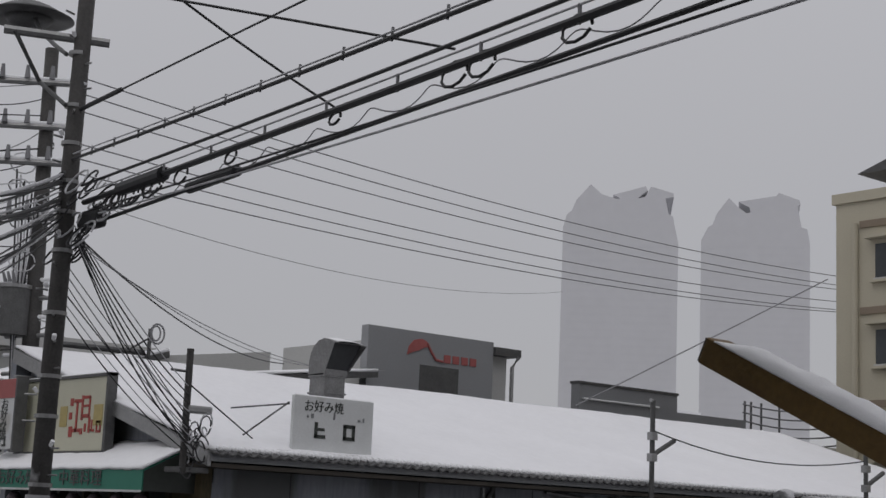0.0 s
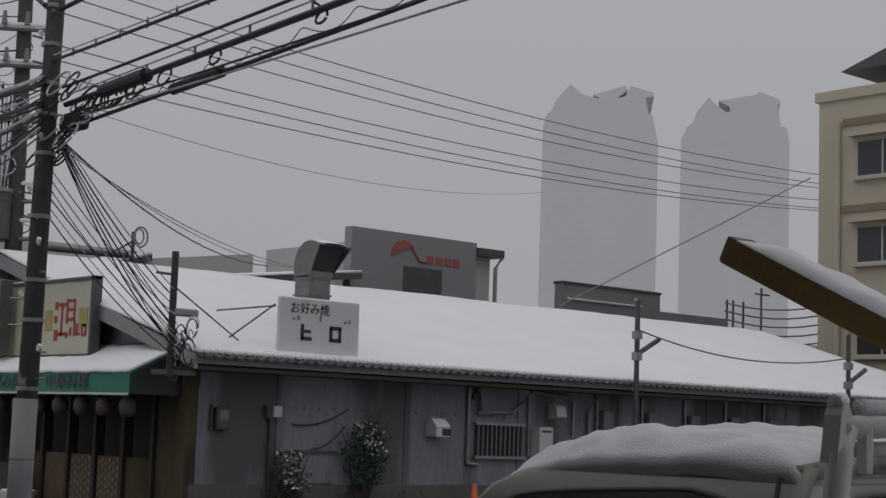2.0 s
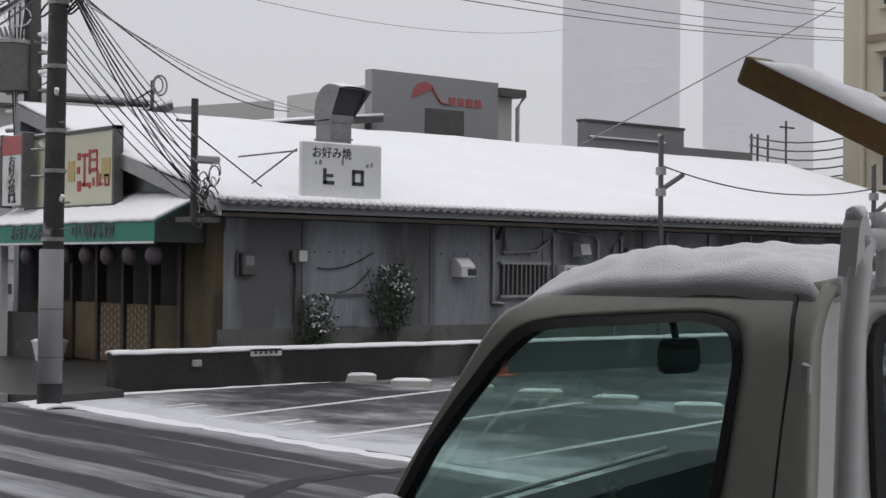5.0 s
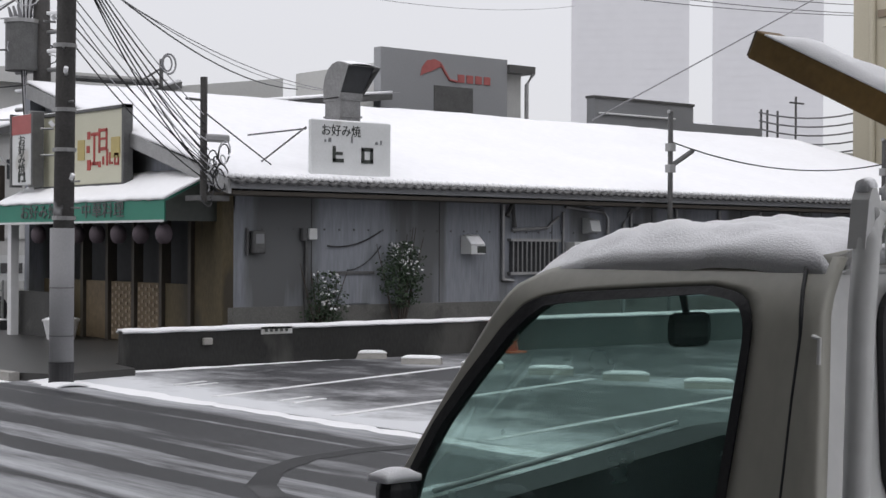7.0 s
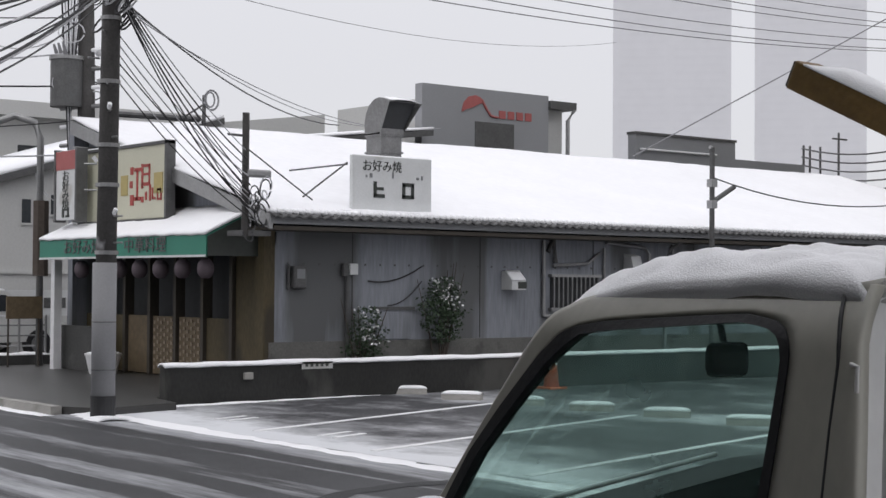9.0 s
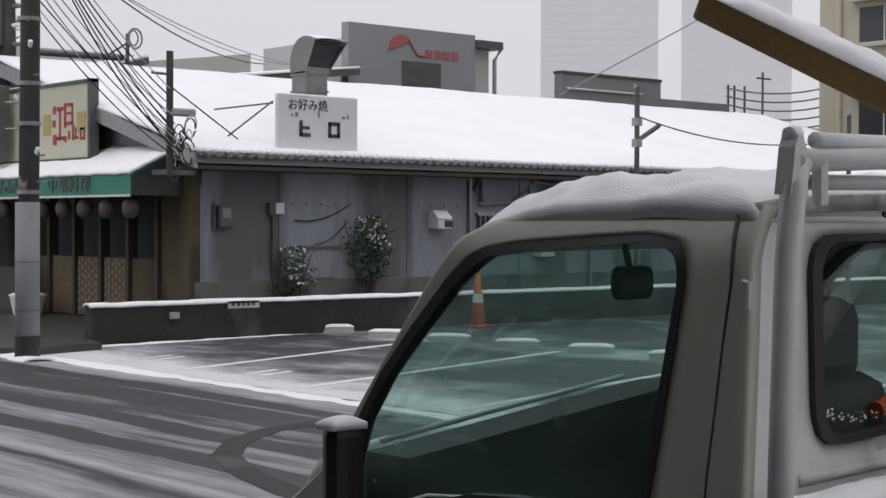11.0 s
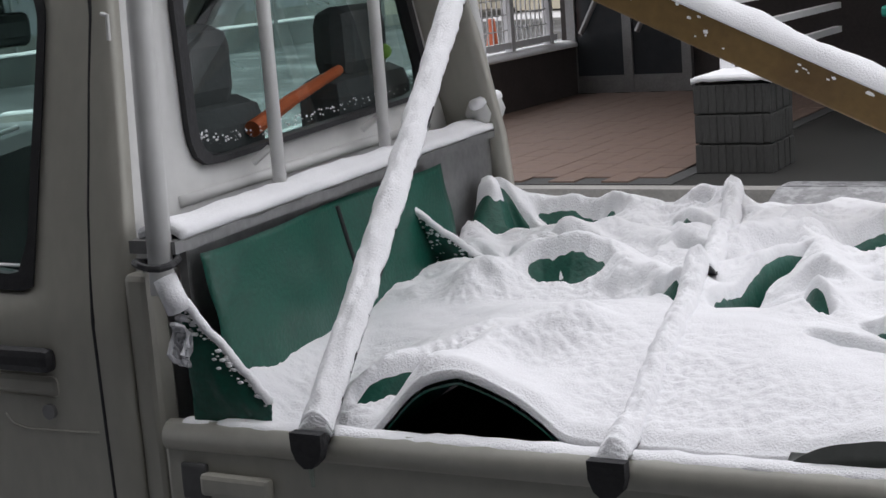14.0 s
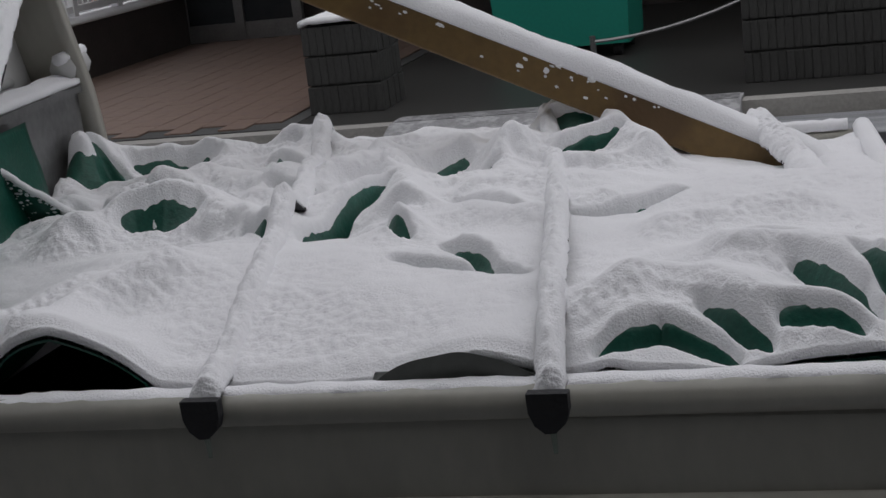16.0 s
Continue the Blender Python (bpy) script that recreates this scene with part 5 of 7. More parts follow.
def front_sign():
    o = thing("wall_sign", "cream shop sign with red and ochre marks over the awning", "sign")
    part("panel", box(-25.2, -21.95, 11.0, 11.12, 2.78, 4.02, 0.01), CREAM, o)
    part("frame", box(-21.95, -21.88, 10.97, 11.14, 2.72, 4.08), DARKSTEEL, o)
    part("frame", box(-25.2, -21.88, 10.97, 11.14, 4.02, 4.07), DARKSTEEL, o)
    part("frame", box(-25.2, -21.88, 10.97, 11.14, 2.72, 2.775), DARKSTEEL, o)
    y = 10.988
    bar(-22.35, -22.05, 3.2, 3.55, y, YELLOW, o, "ochre_block")
    bar(-23.55, -23.3, 3.2, 3.55, y, YELLOW, o, "ochre_block")
    bar(-24.15, -23.8, 3.25, 3.5, y, GREYSIGN, o, "faded_mark")
    for x0, x1, z0, z1 in ((-23.2, -23.1, 3.55, 3.68), (-23.22, -23.12, 3.32, 3.44), (-23.2, -23.08, 3.02, 3.2), (-23.06, -22.8, 3.6, 3.66), (-22.98, -22.92, 3.1, 3.62), (-23.06, -22.82, 3.1, 3.16),
                           (-22.8, -22.74, 3.3, 3.72), (-22.74, -22.5, 3.66, 3.71), (-22.74, -22.52, 3.52, 3.56), (-22.54, -22.49, 3.36, 3.7), (-22.78, -22.5, 3.34, 3.4), (-22.52, -22.46, 3.08, 3.36),
                           (-22.8, -22.72, 3.06, 3.16), (-22.66, -22.6, 3.1, 3.24)):
        bar(x0, x1, z0, z1, y, RED, o)
    for x0, x1, z0, z1 in ((-22.42, -22.38, 3.1, 3.3), (-22.42, -22.3, 3.1, 3.14), (-22.24, -22.2, 3.1, 3.26), (-22.12, -22.08, 3.1, 3.26), (-22.24, -22.08, 3.24, 3.28), (-22.24, -22.08, 3.08, 3.12)):
        bar(x0, x1, z0, z1, y, RED, o)
    part("snow_ridge", tube([(-25.1, 11.05, 4.085), (-22.0, 11.05, 4.085)], 0.02), SNOW, o, smooth=True)
    o.matrix_world = Matrix.Translation((0, -0.17, 0))
    v = thing("hanging_sign", "narrow red and white upright sign on the shop front", "sign")
    part("panel", box(-25.47, -24.66, 10.5, 10.68, 2.82, 4.07, 0.01), WHITESIGN, v)
    part("frame", box(-25.53, -25.47, 10.48, 10.7, 2.78, 4.1), DARKSTEEL, v)
    part("frame", box(-24.66, -24.6, 10.48, 10.7, 2.78, 4.1), DARKSTEEL, v)
    bar(-25.46, -24.67, 3.72, 4.06, 10.488, FADEDRED, v, "red_head")
    for k, ch in enumerate("お好み焼"):
        writing("lettering", ch, 0.2, Matrix.Translation((-25.06, 10.492, 3.6 - 0.17 * k)) @ pose(0, 0, 0, 90), BLACKPAINT, v, "black lettering", squeeze=1.5)
    for x0, x1, z0, z1 in ((-25.2, -24.95, 2.98, 3.02), (-25.2, -25.12, 2.86, 3.0), (-25.05, -24.9, 2.86, 2.9), (-24.98, -24.92, 2.88, 3.04)):
        bar(x0, x1, z0, z1, 10.488, BLACKPAINT, v)
    part("bracket", tube([(-25.0, 10.6, 4.12), (-25.0, 11.3, 4.12)], 0.03), STEEL, v)
    part("bracket", tube([(-25.0, 10.6, 2.8), (-25.0, 11.3, 2.8)], 0.03), STEEL, v)


roof_sign()
chimney()
front_sign()


def wall_fittings():
    m = thing("electric_meter", "small dark electric meter on the side wall", "meter")
    part("case", box(-19.5, -19.36, 11.7, 11.95, 1.62, 1.98, 0.03), DARKSTEEL, m)
    part("dial", box(-19.362, -19.35, 11.75, 11.9, 1.78, 1.93), GREYSIGN, m)
    part("side_conduit", tube([(-19.46, 11.66, 1.6), (-19.46, 11.66, 2.0)], 0.025), DARKSTEEL, m)
    c = thing("junction_box", "pale junction box on a dark conduit up the wall", "junction box")
    part("box", box(-19.5, -19.36, 12.77, 12.93, 1.85, 2.03, 0.01), WHITESIGN, c)
    part("conduit", tube([(-19.46, 12.78, 0.0), (-19.46, 12.78, 1.88)], 0.032), DARKSTEEL, c)
    part("cover", tube([(-19.44, 12.72, 1.83), (-19.44, 12.72, 2.03)], 0.06), DARKSTEEL, c)
    w = thing("vent_hood", "white metal vent hood with a black mouth on the wall", "vent hood")
    part("hood", prism([(-19.5, 1.62), (-19.5, 1.95), (-19.38, 1.93), (-19.22, 1.78), (-19.22, 1.62)], "y", 16.1, 16.42), WHITESIGN, w)
    part("mouth", box(-19.3, -19.218, 16.24, 16.44, 1.64, 1.76), BLACKPAINT, w)
    part("snow_cap", slab(3, 6, lambda u, v: (-19.4 + 0.18 * u, 16.1 + 0.32 * v, 1.955 - 0.16 * u + 0.01), 0.03), SNOW, w, smooth=True)
    d = thing("drain_pipe", "grey pipework fixed along the stained wall", "pipe")
    part("pipe", tube([(-19.45, 17.05, 1.15), (-19.45, 17.05, 2.5)], 0.035), STEEL, d)
    part("pipe", tube([(-19.45, 17.05, 1.16), (-19.45, 17.3, 1.14)], 0.035), STEEL, d)
    part("pipe", tube([(-19.42, 17.25, 2.05), (-19.42, 18.1, 2.1), (-19.42, 18.4, 2.3)], 0.03), STEEL, d)
    part("pipe", tube([(-19.45, 18.55, 1.3), (-19.45, 18.55, 2.4)], 0.028), STEEL, d)
    part("pipe", tube([(-19.45, 18.6, 2.5), (-19.45, 19.6, 2.42), (-19.42, 19.7, 2.3), (-19.42, 19.68, 1.7)], 0.035), STEEL, d)
    part("pipe", tube([(-19.45, 17.15, 2.3), (-19.42, 17.25, 2.55), (-19.42, 17.3, 2.1)], 0.05), DARKSTEEL, d)
    part("downpipe", tube([(-18.95, 20.2, 2.6), (-19.3, 20.15, 2.4), (-19.44, 20.15, 2.2), (-19.44, 20.15, 0.0)], 0.035), STEEL, d)
    g = thing("window_grille", "barred kitchen window with rusty grille", "window")
    # Flat dark sheet behind the bars stands for the unlit window.
    part("recess", box(-19.498, -19.47, 17.25, 18.4, 1.3, 1.85), INTERIOR, g)
    part("frame", box(-19.5, -19.4, 17.2, 18.45, 1.85, 1.9), STEEL, g)
    part("frame", box(-19.5, -19.4, 17.2, 18.45, 1.25, 1.3), STEEL, g)
    for k in range(11):
        part("grille_bar", tube([(-19.41, 17.27 + 0.11 * k, 1.28), (-19.41, 17.27 + 0.11 * k, 1.88)], 0.014), STEEL, g)
    e = thing("water_heater", "pale boxed water heater on the wall", "heater")
    part("case", box(-19.5, -19.25, 18.65, 19.0, 1.1, 1.85, 0.01), WHITESIGN, e)
    part("slot", box(-19.252, -19.246, 18.7, 18.95, 1.75, 1.79), BLACKPAINT, e)
    h = thing("wall_hood", "small pale exhaust hood on the wall", "vent hood")
    part("hood", prism([(-19.5, 2.0), (-19.5, 2.3), (-19.3, 2.25), (-19.25, 2.05)], "y", 19.1, 19.35), WHITESIGN, h)
    f = thing("wall_hatch", "flush grey hatch with a dark rail on the wall", "hatch")
    part("panel", box(-19.5, -19.47, 13.4, 14.1, 0.8, 1.28), PLASTER, f)
    part("rail", box(-19.5, -19.44, 13.3, 14.15, 1.28, 1.33), DARKSTEEL, f)
    part("lead", tube(sag((-19.46, 13.2, 1.75), (-19.46, 14.3, 2.0), 0.1, 8), 0.012), CABLE, f)
    part("lead", tube(sag((-19.46, 13.6, 1.35), (-19.46, 14.3, 1.75), 0.1, 8), 0.01), CABLE, f)
    for k in range(5):
        y = 20.5 + 1.3 * k
        q = thing("wall_box", "small weathered meter box on the wall", "meter", "boxes along the wall")
        part("case", box(-19.5, -19.38, y, y + 0.28, 1.75 + 0.1 * (k % 2), 2.2, 0.02), GREYSIGN, q)
        part("conduit", tube([(-19.46, y - 0.12, 1.4), (-19.46, y - 0.12, 2.5)], 0.03), STEEL, q)


wall_fittings()


def shrub(y, z0, h, w, label, seed, n=420, stem=0.0):
    """A climbing shrub against the wall: stems, many small leaves and snow on the upper ones."""
    rng = random.Random(seed)
    o = thing("climbing_shrub", label, "shrub")
    for k in range(7):
        a = rng.uniform(-0.5, 0.5)
        part("stem", tube([(-19.4, y + 0.1 * a, z0), (-19.38, y + 0.5 * a * w, z0 + 0.5 * h), (-19.36, y + a * w, z0 + h * rng.uniform(0.8, 1.15))], 0.018, taper=0.005, sides=5), TWIG, o)
    lv, sn = bmesh.new(), bmesh.new()
    for k in range(n):
        a, r = rng.uniform(0, 6.28), rng.random() ** 0.6
        zz = z0 + stem * h + h * (1 - stem) * (0.5 + 0.5 * r * math.sin(a))
        p = Vector((-19.3 + rng.uniform(-0.14, 0.16), y + w * 0.5 * r * math.cos(a) * (0.8 + 0.3 * bumpy(a, 0, 2, seed)), zz))
        m = Matrix.Translation(p) @ Euler((rng.uniform(0, 6), rng.uniform(0, 6), rng.uniform(0, 6))).to_matrix().to_4x4()
        s = rng.uniform(0.02, 0.04)
        b = sn if rng.random() < 0.22 and r * math.sin(a) > 0.0 and math.cos(a) > -0.6 else lv
        b.faces.new([b.verts.new(m @ Vector(c)) for c in ((0, -s, 0), (s * 0.6, 0, s * 0.15), (0, s, 0), (-s * 0.6, 0, s * 0.15))])
    part("leaves", lv, LEAF, o)
    tagged(part("leaf_snow", sn, SNOW, o), "clots of snow on the leaves", "", "", "stuff")


shrub(13.05, 0.1, 1.25, 0.95, "dark straggly shrub with snow against the wall", 3, 800)
shrub(14.65, 0.1, 1.75, 1.1, "dense climbing plant topped with snow on the wall", 5, 1300, 0.35)


def lanterns():
    o = None
    for k in range(7):
        m = pose(-19.95 - 0.72 * k, 10.45, 1.92)
        if o is None:
            o = thing("paper_lantern", "round faded paper lantern hanging under the awning", "lantern", "lanterns under the awning")
            bm = bmesh.new()
            n = 14
            prof = [(0.05, 0.15), (0.085, 0.13), (0.125, 0.07), (0.135, 0), (0.125, -0.07), (0.085, -0.13), (0.05, -0.15)]
            rings = [[bm.verts.new((r * math.cos(2 * math.pi * i / n), r * math.sin(2 * math.pi * i / n), z)) for i in range(n)] for r, z in prof]
            for a, b in zip(rings, rings[1:]):
                for i in range(n):
                    bm.faces.new((a[i], a[(i + 1) % n], b[(i + 1) % n], b[i]))
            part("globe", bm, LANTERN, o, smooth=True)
            part("cap", tube([(0, 0, 0.16), (0, 0, 0.2)], 0.06), BLACKPAINT, o)
            part("cord", tube([(0, 0, 0.2), (0, 0, 0.5)], 0.006), CABLE, o)
            o.matrix_world = m
        else:
            copy_thing(o, m)


lanterns()
b = thing("bucket", "white plastic tub standing by the restaurant front", "tub")
part("shell", tube([(-23.9, 10.7, 0.1), (-23.9, 10.7, 0.42)], 0.24, sides=20, taper=0.31), WHITEMETAL, b)
part("rim", tube([(-23.9, 10.7, 0.42), (-23.9, 10.7, 0.45)], 0.325, sides=20), WHITEMETAL, b)
part("snow_fill", tube([(-23.9, 10.7, 0.44), (-23.9, 10.7, 0.47)], 0.28, sides=20), SNOW, b)

# Mast at the corner of the eave that takes the drop wires.
mast = thing("service_mast", "dark wooden service mast at the eave with coiled wires", "mast")
part("pole", tube([(-18.98, 10.56, 2.4), (-18.98, 10.56, 4.27)], 0.055), POLE_DARK, mast)
part("foot_bracket", box(-19.4, -18.95, 10.5, 11.0, 2.42, 2.5), DARKSTEEL, mast)
part("arm", tube([(-18.98, 10.25, 3.93), (-18.98, 10.6, 3.92)], 0.02), DARKSTEEL, mast)
part("lamp_head", box(-19.02, -18.9, 10.56, 10.98, 3.3, 3.42, 0.03), STEEL, mast)
part("stay_wire", tube([(-18.98, 10.56, 3.75), (-19.25, 11.95, 3.02)], 0.012), CABLE, mast)
rng = random.Random(11)
for k in range(14):
    c = Vector((-18.95, 10.68 + rng.uniform(-0.15, 0.22), 2.7 + rng.uniform(-0.25, 0.45)))
    r = rng.uniform(0.07, 0.2)
    tilt = rng.uniform(-0.6, 0.6)
    part("coil", tube([c + Vector((r * tilt * math.sin(a), 0.6 * r * math.cos(a), r * math.sin(a))) for a in (0.55 * i for i in range(12))], 0.012, sides=5), CABLE if k % 3 else CABLE_SNOW, mast)

# ---- poles and cables ----
def pole_fittings(o, x, y, heights, r):
    for z in heights:
        part("band", tube([(x, y, z), (x, y, z + 0.05)], r + 0.018, sides=14), STEEL, o)


P1 = thing("utility_pole", "dark snow-streaked utility pole with a grey sleeve", "utility pole")
part("shaft", tube([(-16.72, 7.14, -0.1), (-16.66, 7.16, 5.0), (-16.6, 7.2, 10.5)], 0.135, sides=18, taper=0.1), POLE_DARK, P1, smooth=True)
part("sleeve", tube([(-16.72, 7.14, 0.28), (-16.715, 7.14, 1.95)], 0.152, sides=20), POLE_GREY, P1, "smooth grey plastic guard", True)
part("foot_band", tube([(-16.72, 7.14, 0.0), (-16.72, 7.14, 0.28)], 0.158, sides=20), RUBBER, P1)
for z in (0.6, 1.2):
    part("sleeve_seam", tube([(-16.72, 7.14, z), (-16.72, 7.14, z + 0.012)], 0.156, sides=20), DARKSTEEL, P1)
pole_fittings(P1, -16.69, 7.15, (2.05, 2.9, 3.4, 4.2), 0.13)
pole_fittings(P1, -16.66, 7.16, (5.0, 5.5, 5.9, 6.4, 6.9, 7.6), 0.115)
rng = random.Random(2)
for k in range(22):
    z = 2.2 + 0.33 * k
    a = rng.uniform(-2.4, 0.4)
    c = Vector((-16.7 + 0.125 * math.cos(a), 7.15 + 0.125 * math.sin(a), z))
    part("step_bolt", tube([c, c + Vector((0.16 * math.cos(a), 0.16 * math.sin(a), 0))], 0.014, sides=6), STEEL, P1)
    if k % 2:
        part("snow_clot", tube([c + Vector((0, 0, 0.03)), c + Vector((0.05 * math.cos(a), 0.05 * math.sin(a), 0.09))], 0.03, sides=6), SNOW, P1)
part("cross_arm", tube([(-16.5, 7.5, 7.82), (-17.1, 6.3, 7.86)], 0.06), STEEL, P1)
part("lamp_arm", tube([(-16.7, 7.0, 7.6), (-17.5, 7.2, 7.95), (-18.4, 7.4, 8.4), (-18.85, 7.45, 8.8)], 0.03), DARKSTEEL, P1)
lampo = part("lamp_shade", tube([(-18.92, 7.46, 8.7), (-18.92, 7.46, 8.77), (-18.92, 7.46, 8.85), (-18.92, 7.46, 8.91)], 0.64, sides=32, taper=0.22), DARKSTEEL, P1, "dark dish-shaped street lamp shade", True)
part("lamp_bowl", tube([(-18.92, 7.46, 8.695), (-18.92, 7.46, 8.6), (-18.92, 7.46, 8.53)], 0.36, sides=24, taper=0.16), DARKSTEEL, lampo, smooth=True)
part("bracket", tube([(-16.6, 7.0, 6.9), (-17.2, 6.9, 7.3), (-17.0, 6.4, 7.85)], 0.03), DARKSTEEL, P1)
part("splice_box", box(-16.45, -15.95, 7.2, 7.4, 5.28, 5.5, 0.06), RUBBER, P1, "black cable closure")
for k in range(26):
    c = Vector((-16.5 + rng.uniform(-0.5, 0.7), 7.2 + rng.uniform(-0.25, 0.25), 5.45 + rng.uniform(-0.5, 0.5)))
    r = rng.uniform(0.08, 0.24)
    part("coil", tube([c + Vector((r * math.cos(a), 0.5 * r * math.sin(a), r * 0.8 * math.sin(a))) for a in (0.55 * i for i in range(12))], 0.014, sides=5), CABLE_SNOW if k % 3 == 0 else CABLE, P1)

P2 = thing("utility_pole", "thin grey concrete utility pole with transformer and crossarms", "utility pole")
part("shaft", tube([(-21.88, 9.38, 0.0), (-21.9, 9.35, 5), (-21.95, 9.3, 9.3)], 0.16, sides=16, taper=0.11), POLE_DARK, P2, smooth=True)
for z, l in ((8.65, 1.0), (7.9, 0.9), (7.3, 0.8), (6.4, 0.7)):
    part("cross_arm", tube([(-21.5 - 0.9 * l, 9.35 - 1.1 * l, z), (-21.6, 9.6, z + 0.04)], 0.05), STEEL, P2)
    part("arm_snow", tube([(-21.5 - 0.9 * l, 9.35 - 1.1 * l, z + 0.06), (-21.6, 9.6, z + 0.1)], 0.04), SNOW, P2, smooth=True)
    for k in range(4):
        f = k / 3.5
        c = Vector((-21.5 - 0.9 * l * (1 - f), 9.35 - 1.1 * l * (1 - f), z + 0.05))
        part("insulator", tube([c, c + Vector((0, 0, 0.22))], 0.05, taper=0.03), CABLE_GREY, P2)
tr = part("transformer", tube([(-22.0, 9.06, 4.5), (-22.0, 9.06, 5.25)], 0.26, sides=20), DARKSTEEL, P2, "dark cylindrical transformer")
part("lid", tube([(-22.0, 9.06, 5.25), (-22.0, 9.06, 5.31)], 0.28, sides=20), STEEL, tr)
for k in range(3):
    part("bushing", tube([(-22.15 + 0.15 * k, 8.97, 5.31), (-22.2 + 0.17 * k, 8.92, 5.52)], 0.04, taper=0.02), CABLE_GREY, tr)
for k in range(7):
    part("drop_lead", tube(sag((-22.0 + 0.05 * k, 8.9 + 0.05 * k, 7.2 - 0.1 * k), (-21.95, 9.1, 3.4 + 0.2 * k), -0.05 * (k % 3), 8), 0.016, sides=5), CABLE_SNOW if k % 2 else CABLE, P2)
for k in range(9):
    z = 3.0 + 0.3 * k
    part("bracket", tube([(-22.3, 9.1, z), (-21.6, 9.5, z + 0.03)], 0.035), STEEL if k % 2 else SNOW, P2)
for k in range(5):
    part("stand_off", box(-21.75, -21.45, 9.05, 9.3, 2.7 + 0.3 * k, 2.92 + 0.3 * k, 0.03), WHITESIGN if k % 2 else STEEL, P2)

# The thin pole and the street lamp stand beyond the shop front, to the far pole's own scale.
EYE = Vector((1.5, -1.93, 1.76))
BEYOND = Matrix.Translation(EYE) @ Matrix.Scale(1.19, 4) @ Matrix.Translation(-EYE)
P2.matrix_world = BEYOND
rng = random.Random(17)
for k in range(16):
    c = Vector((-21.95 + rng.uniform(-0.35, 0.3), 9.25 + rng.uniform(-0.5, 0.25), 5.2 + rng.uniform(-0.6, 2.6)))
    r = rng.uniform(0.08, 0.2)
    part("coil", tube([c + Vector((0.4 * r * math.cos(a), r * math.cos(a), r * 0.9 * math.sin(a))) for a in (0.55 * i for i in range(12))], 0.011, sides=5), CABLE_SNOW if k % 2 else CABLE, P2)
for k in range(6):
    a = Vector((-21.9, 9.35, 8.5 - 0.5 * k))
    part("service_lead", tube(sag(a, a + Vector((-0.9, -1.3, rng.uniform(-0.5, 0.2))), rng.uniform(0.1, 0.3), 10), 0.01, sides=5), CABLE_SNOW if k % 2 else CABLE, P2)
LP = thing("street_lamp", "thin grey street lamp with a curved arm", "street lamp")
part("pole", tube([(-22.14, 9.09, 0.1), (-22.15, 9.07, 4.0), (-22.17, 8.98, 4.25), (-22.3, 8.7, 4.35), (-22.48, 8.35, 4.2)], 0.06), STEEL, LP, smooth=True)
part("head", tube([(-22.44, 8.42, 4.22), (-22.5, 8.25, 4.1), (-22.5, 8.22, 3.85)], 0.1), CABLE_GREY, LP)
LP.matrix_world = BEYOND @ Matrix.Translation((-0.15, -0.31, 0))
part("ivy_wrap", tube([(-22.14, 9.09, 1.8), (-22.14, 9.09, 3.0)], 0.13), TWIG, LP)


def line(points, r, mat, label, name="cable", sides=6):
    o = thing(name, label, "cable", "overhead cables")
    part("strand", tube(points, r, sides=sides), mat, o)
    return o


def on(a, b, f):
    return Vector(a).lerp(Vector(b), f)


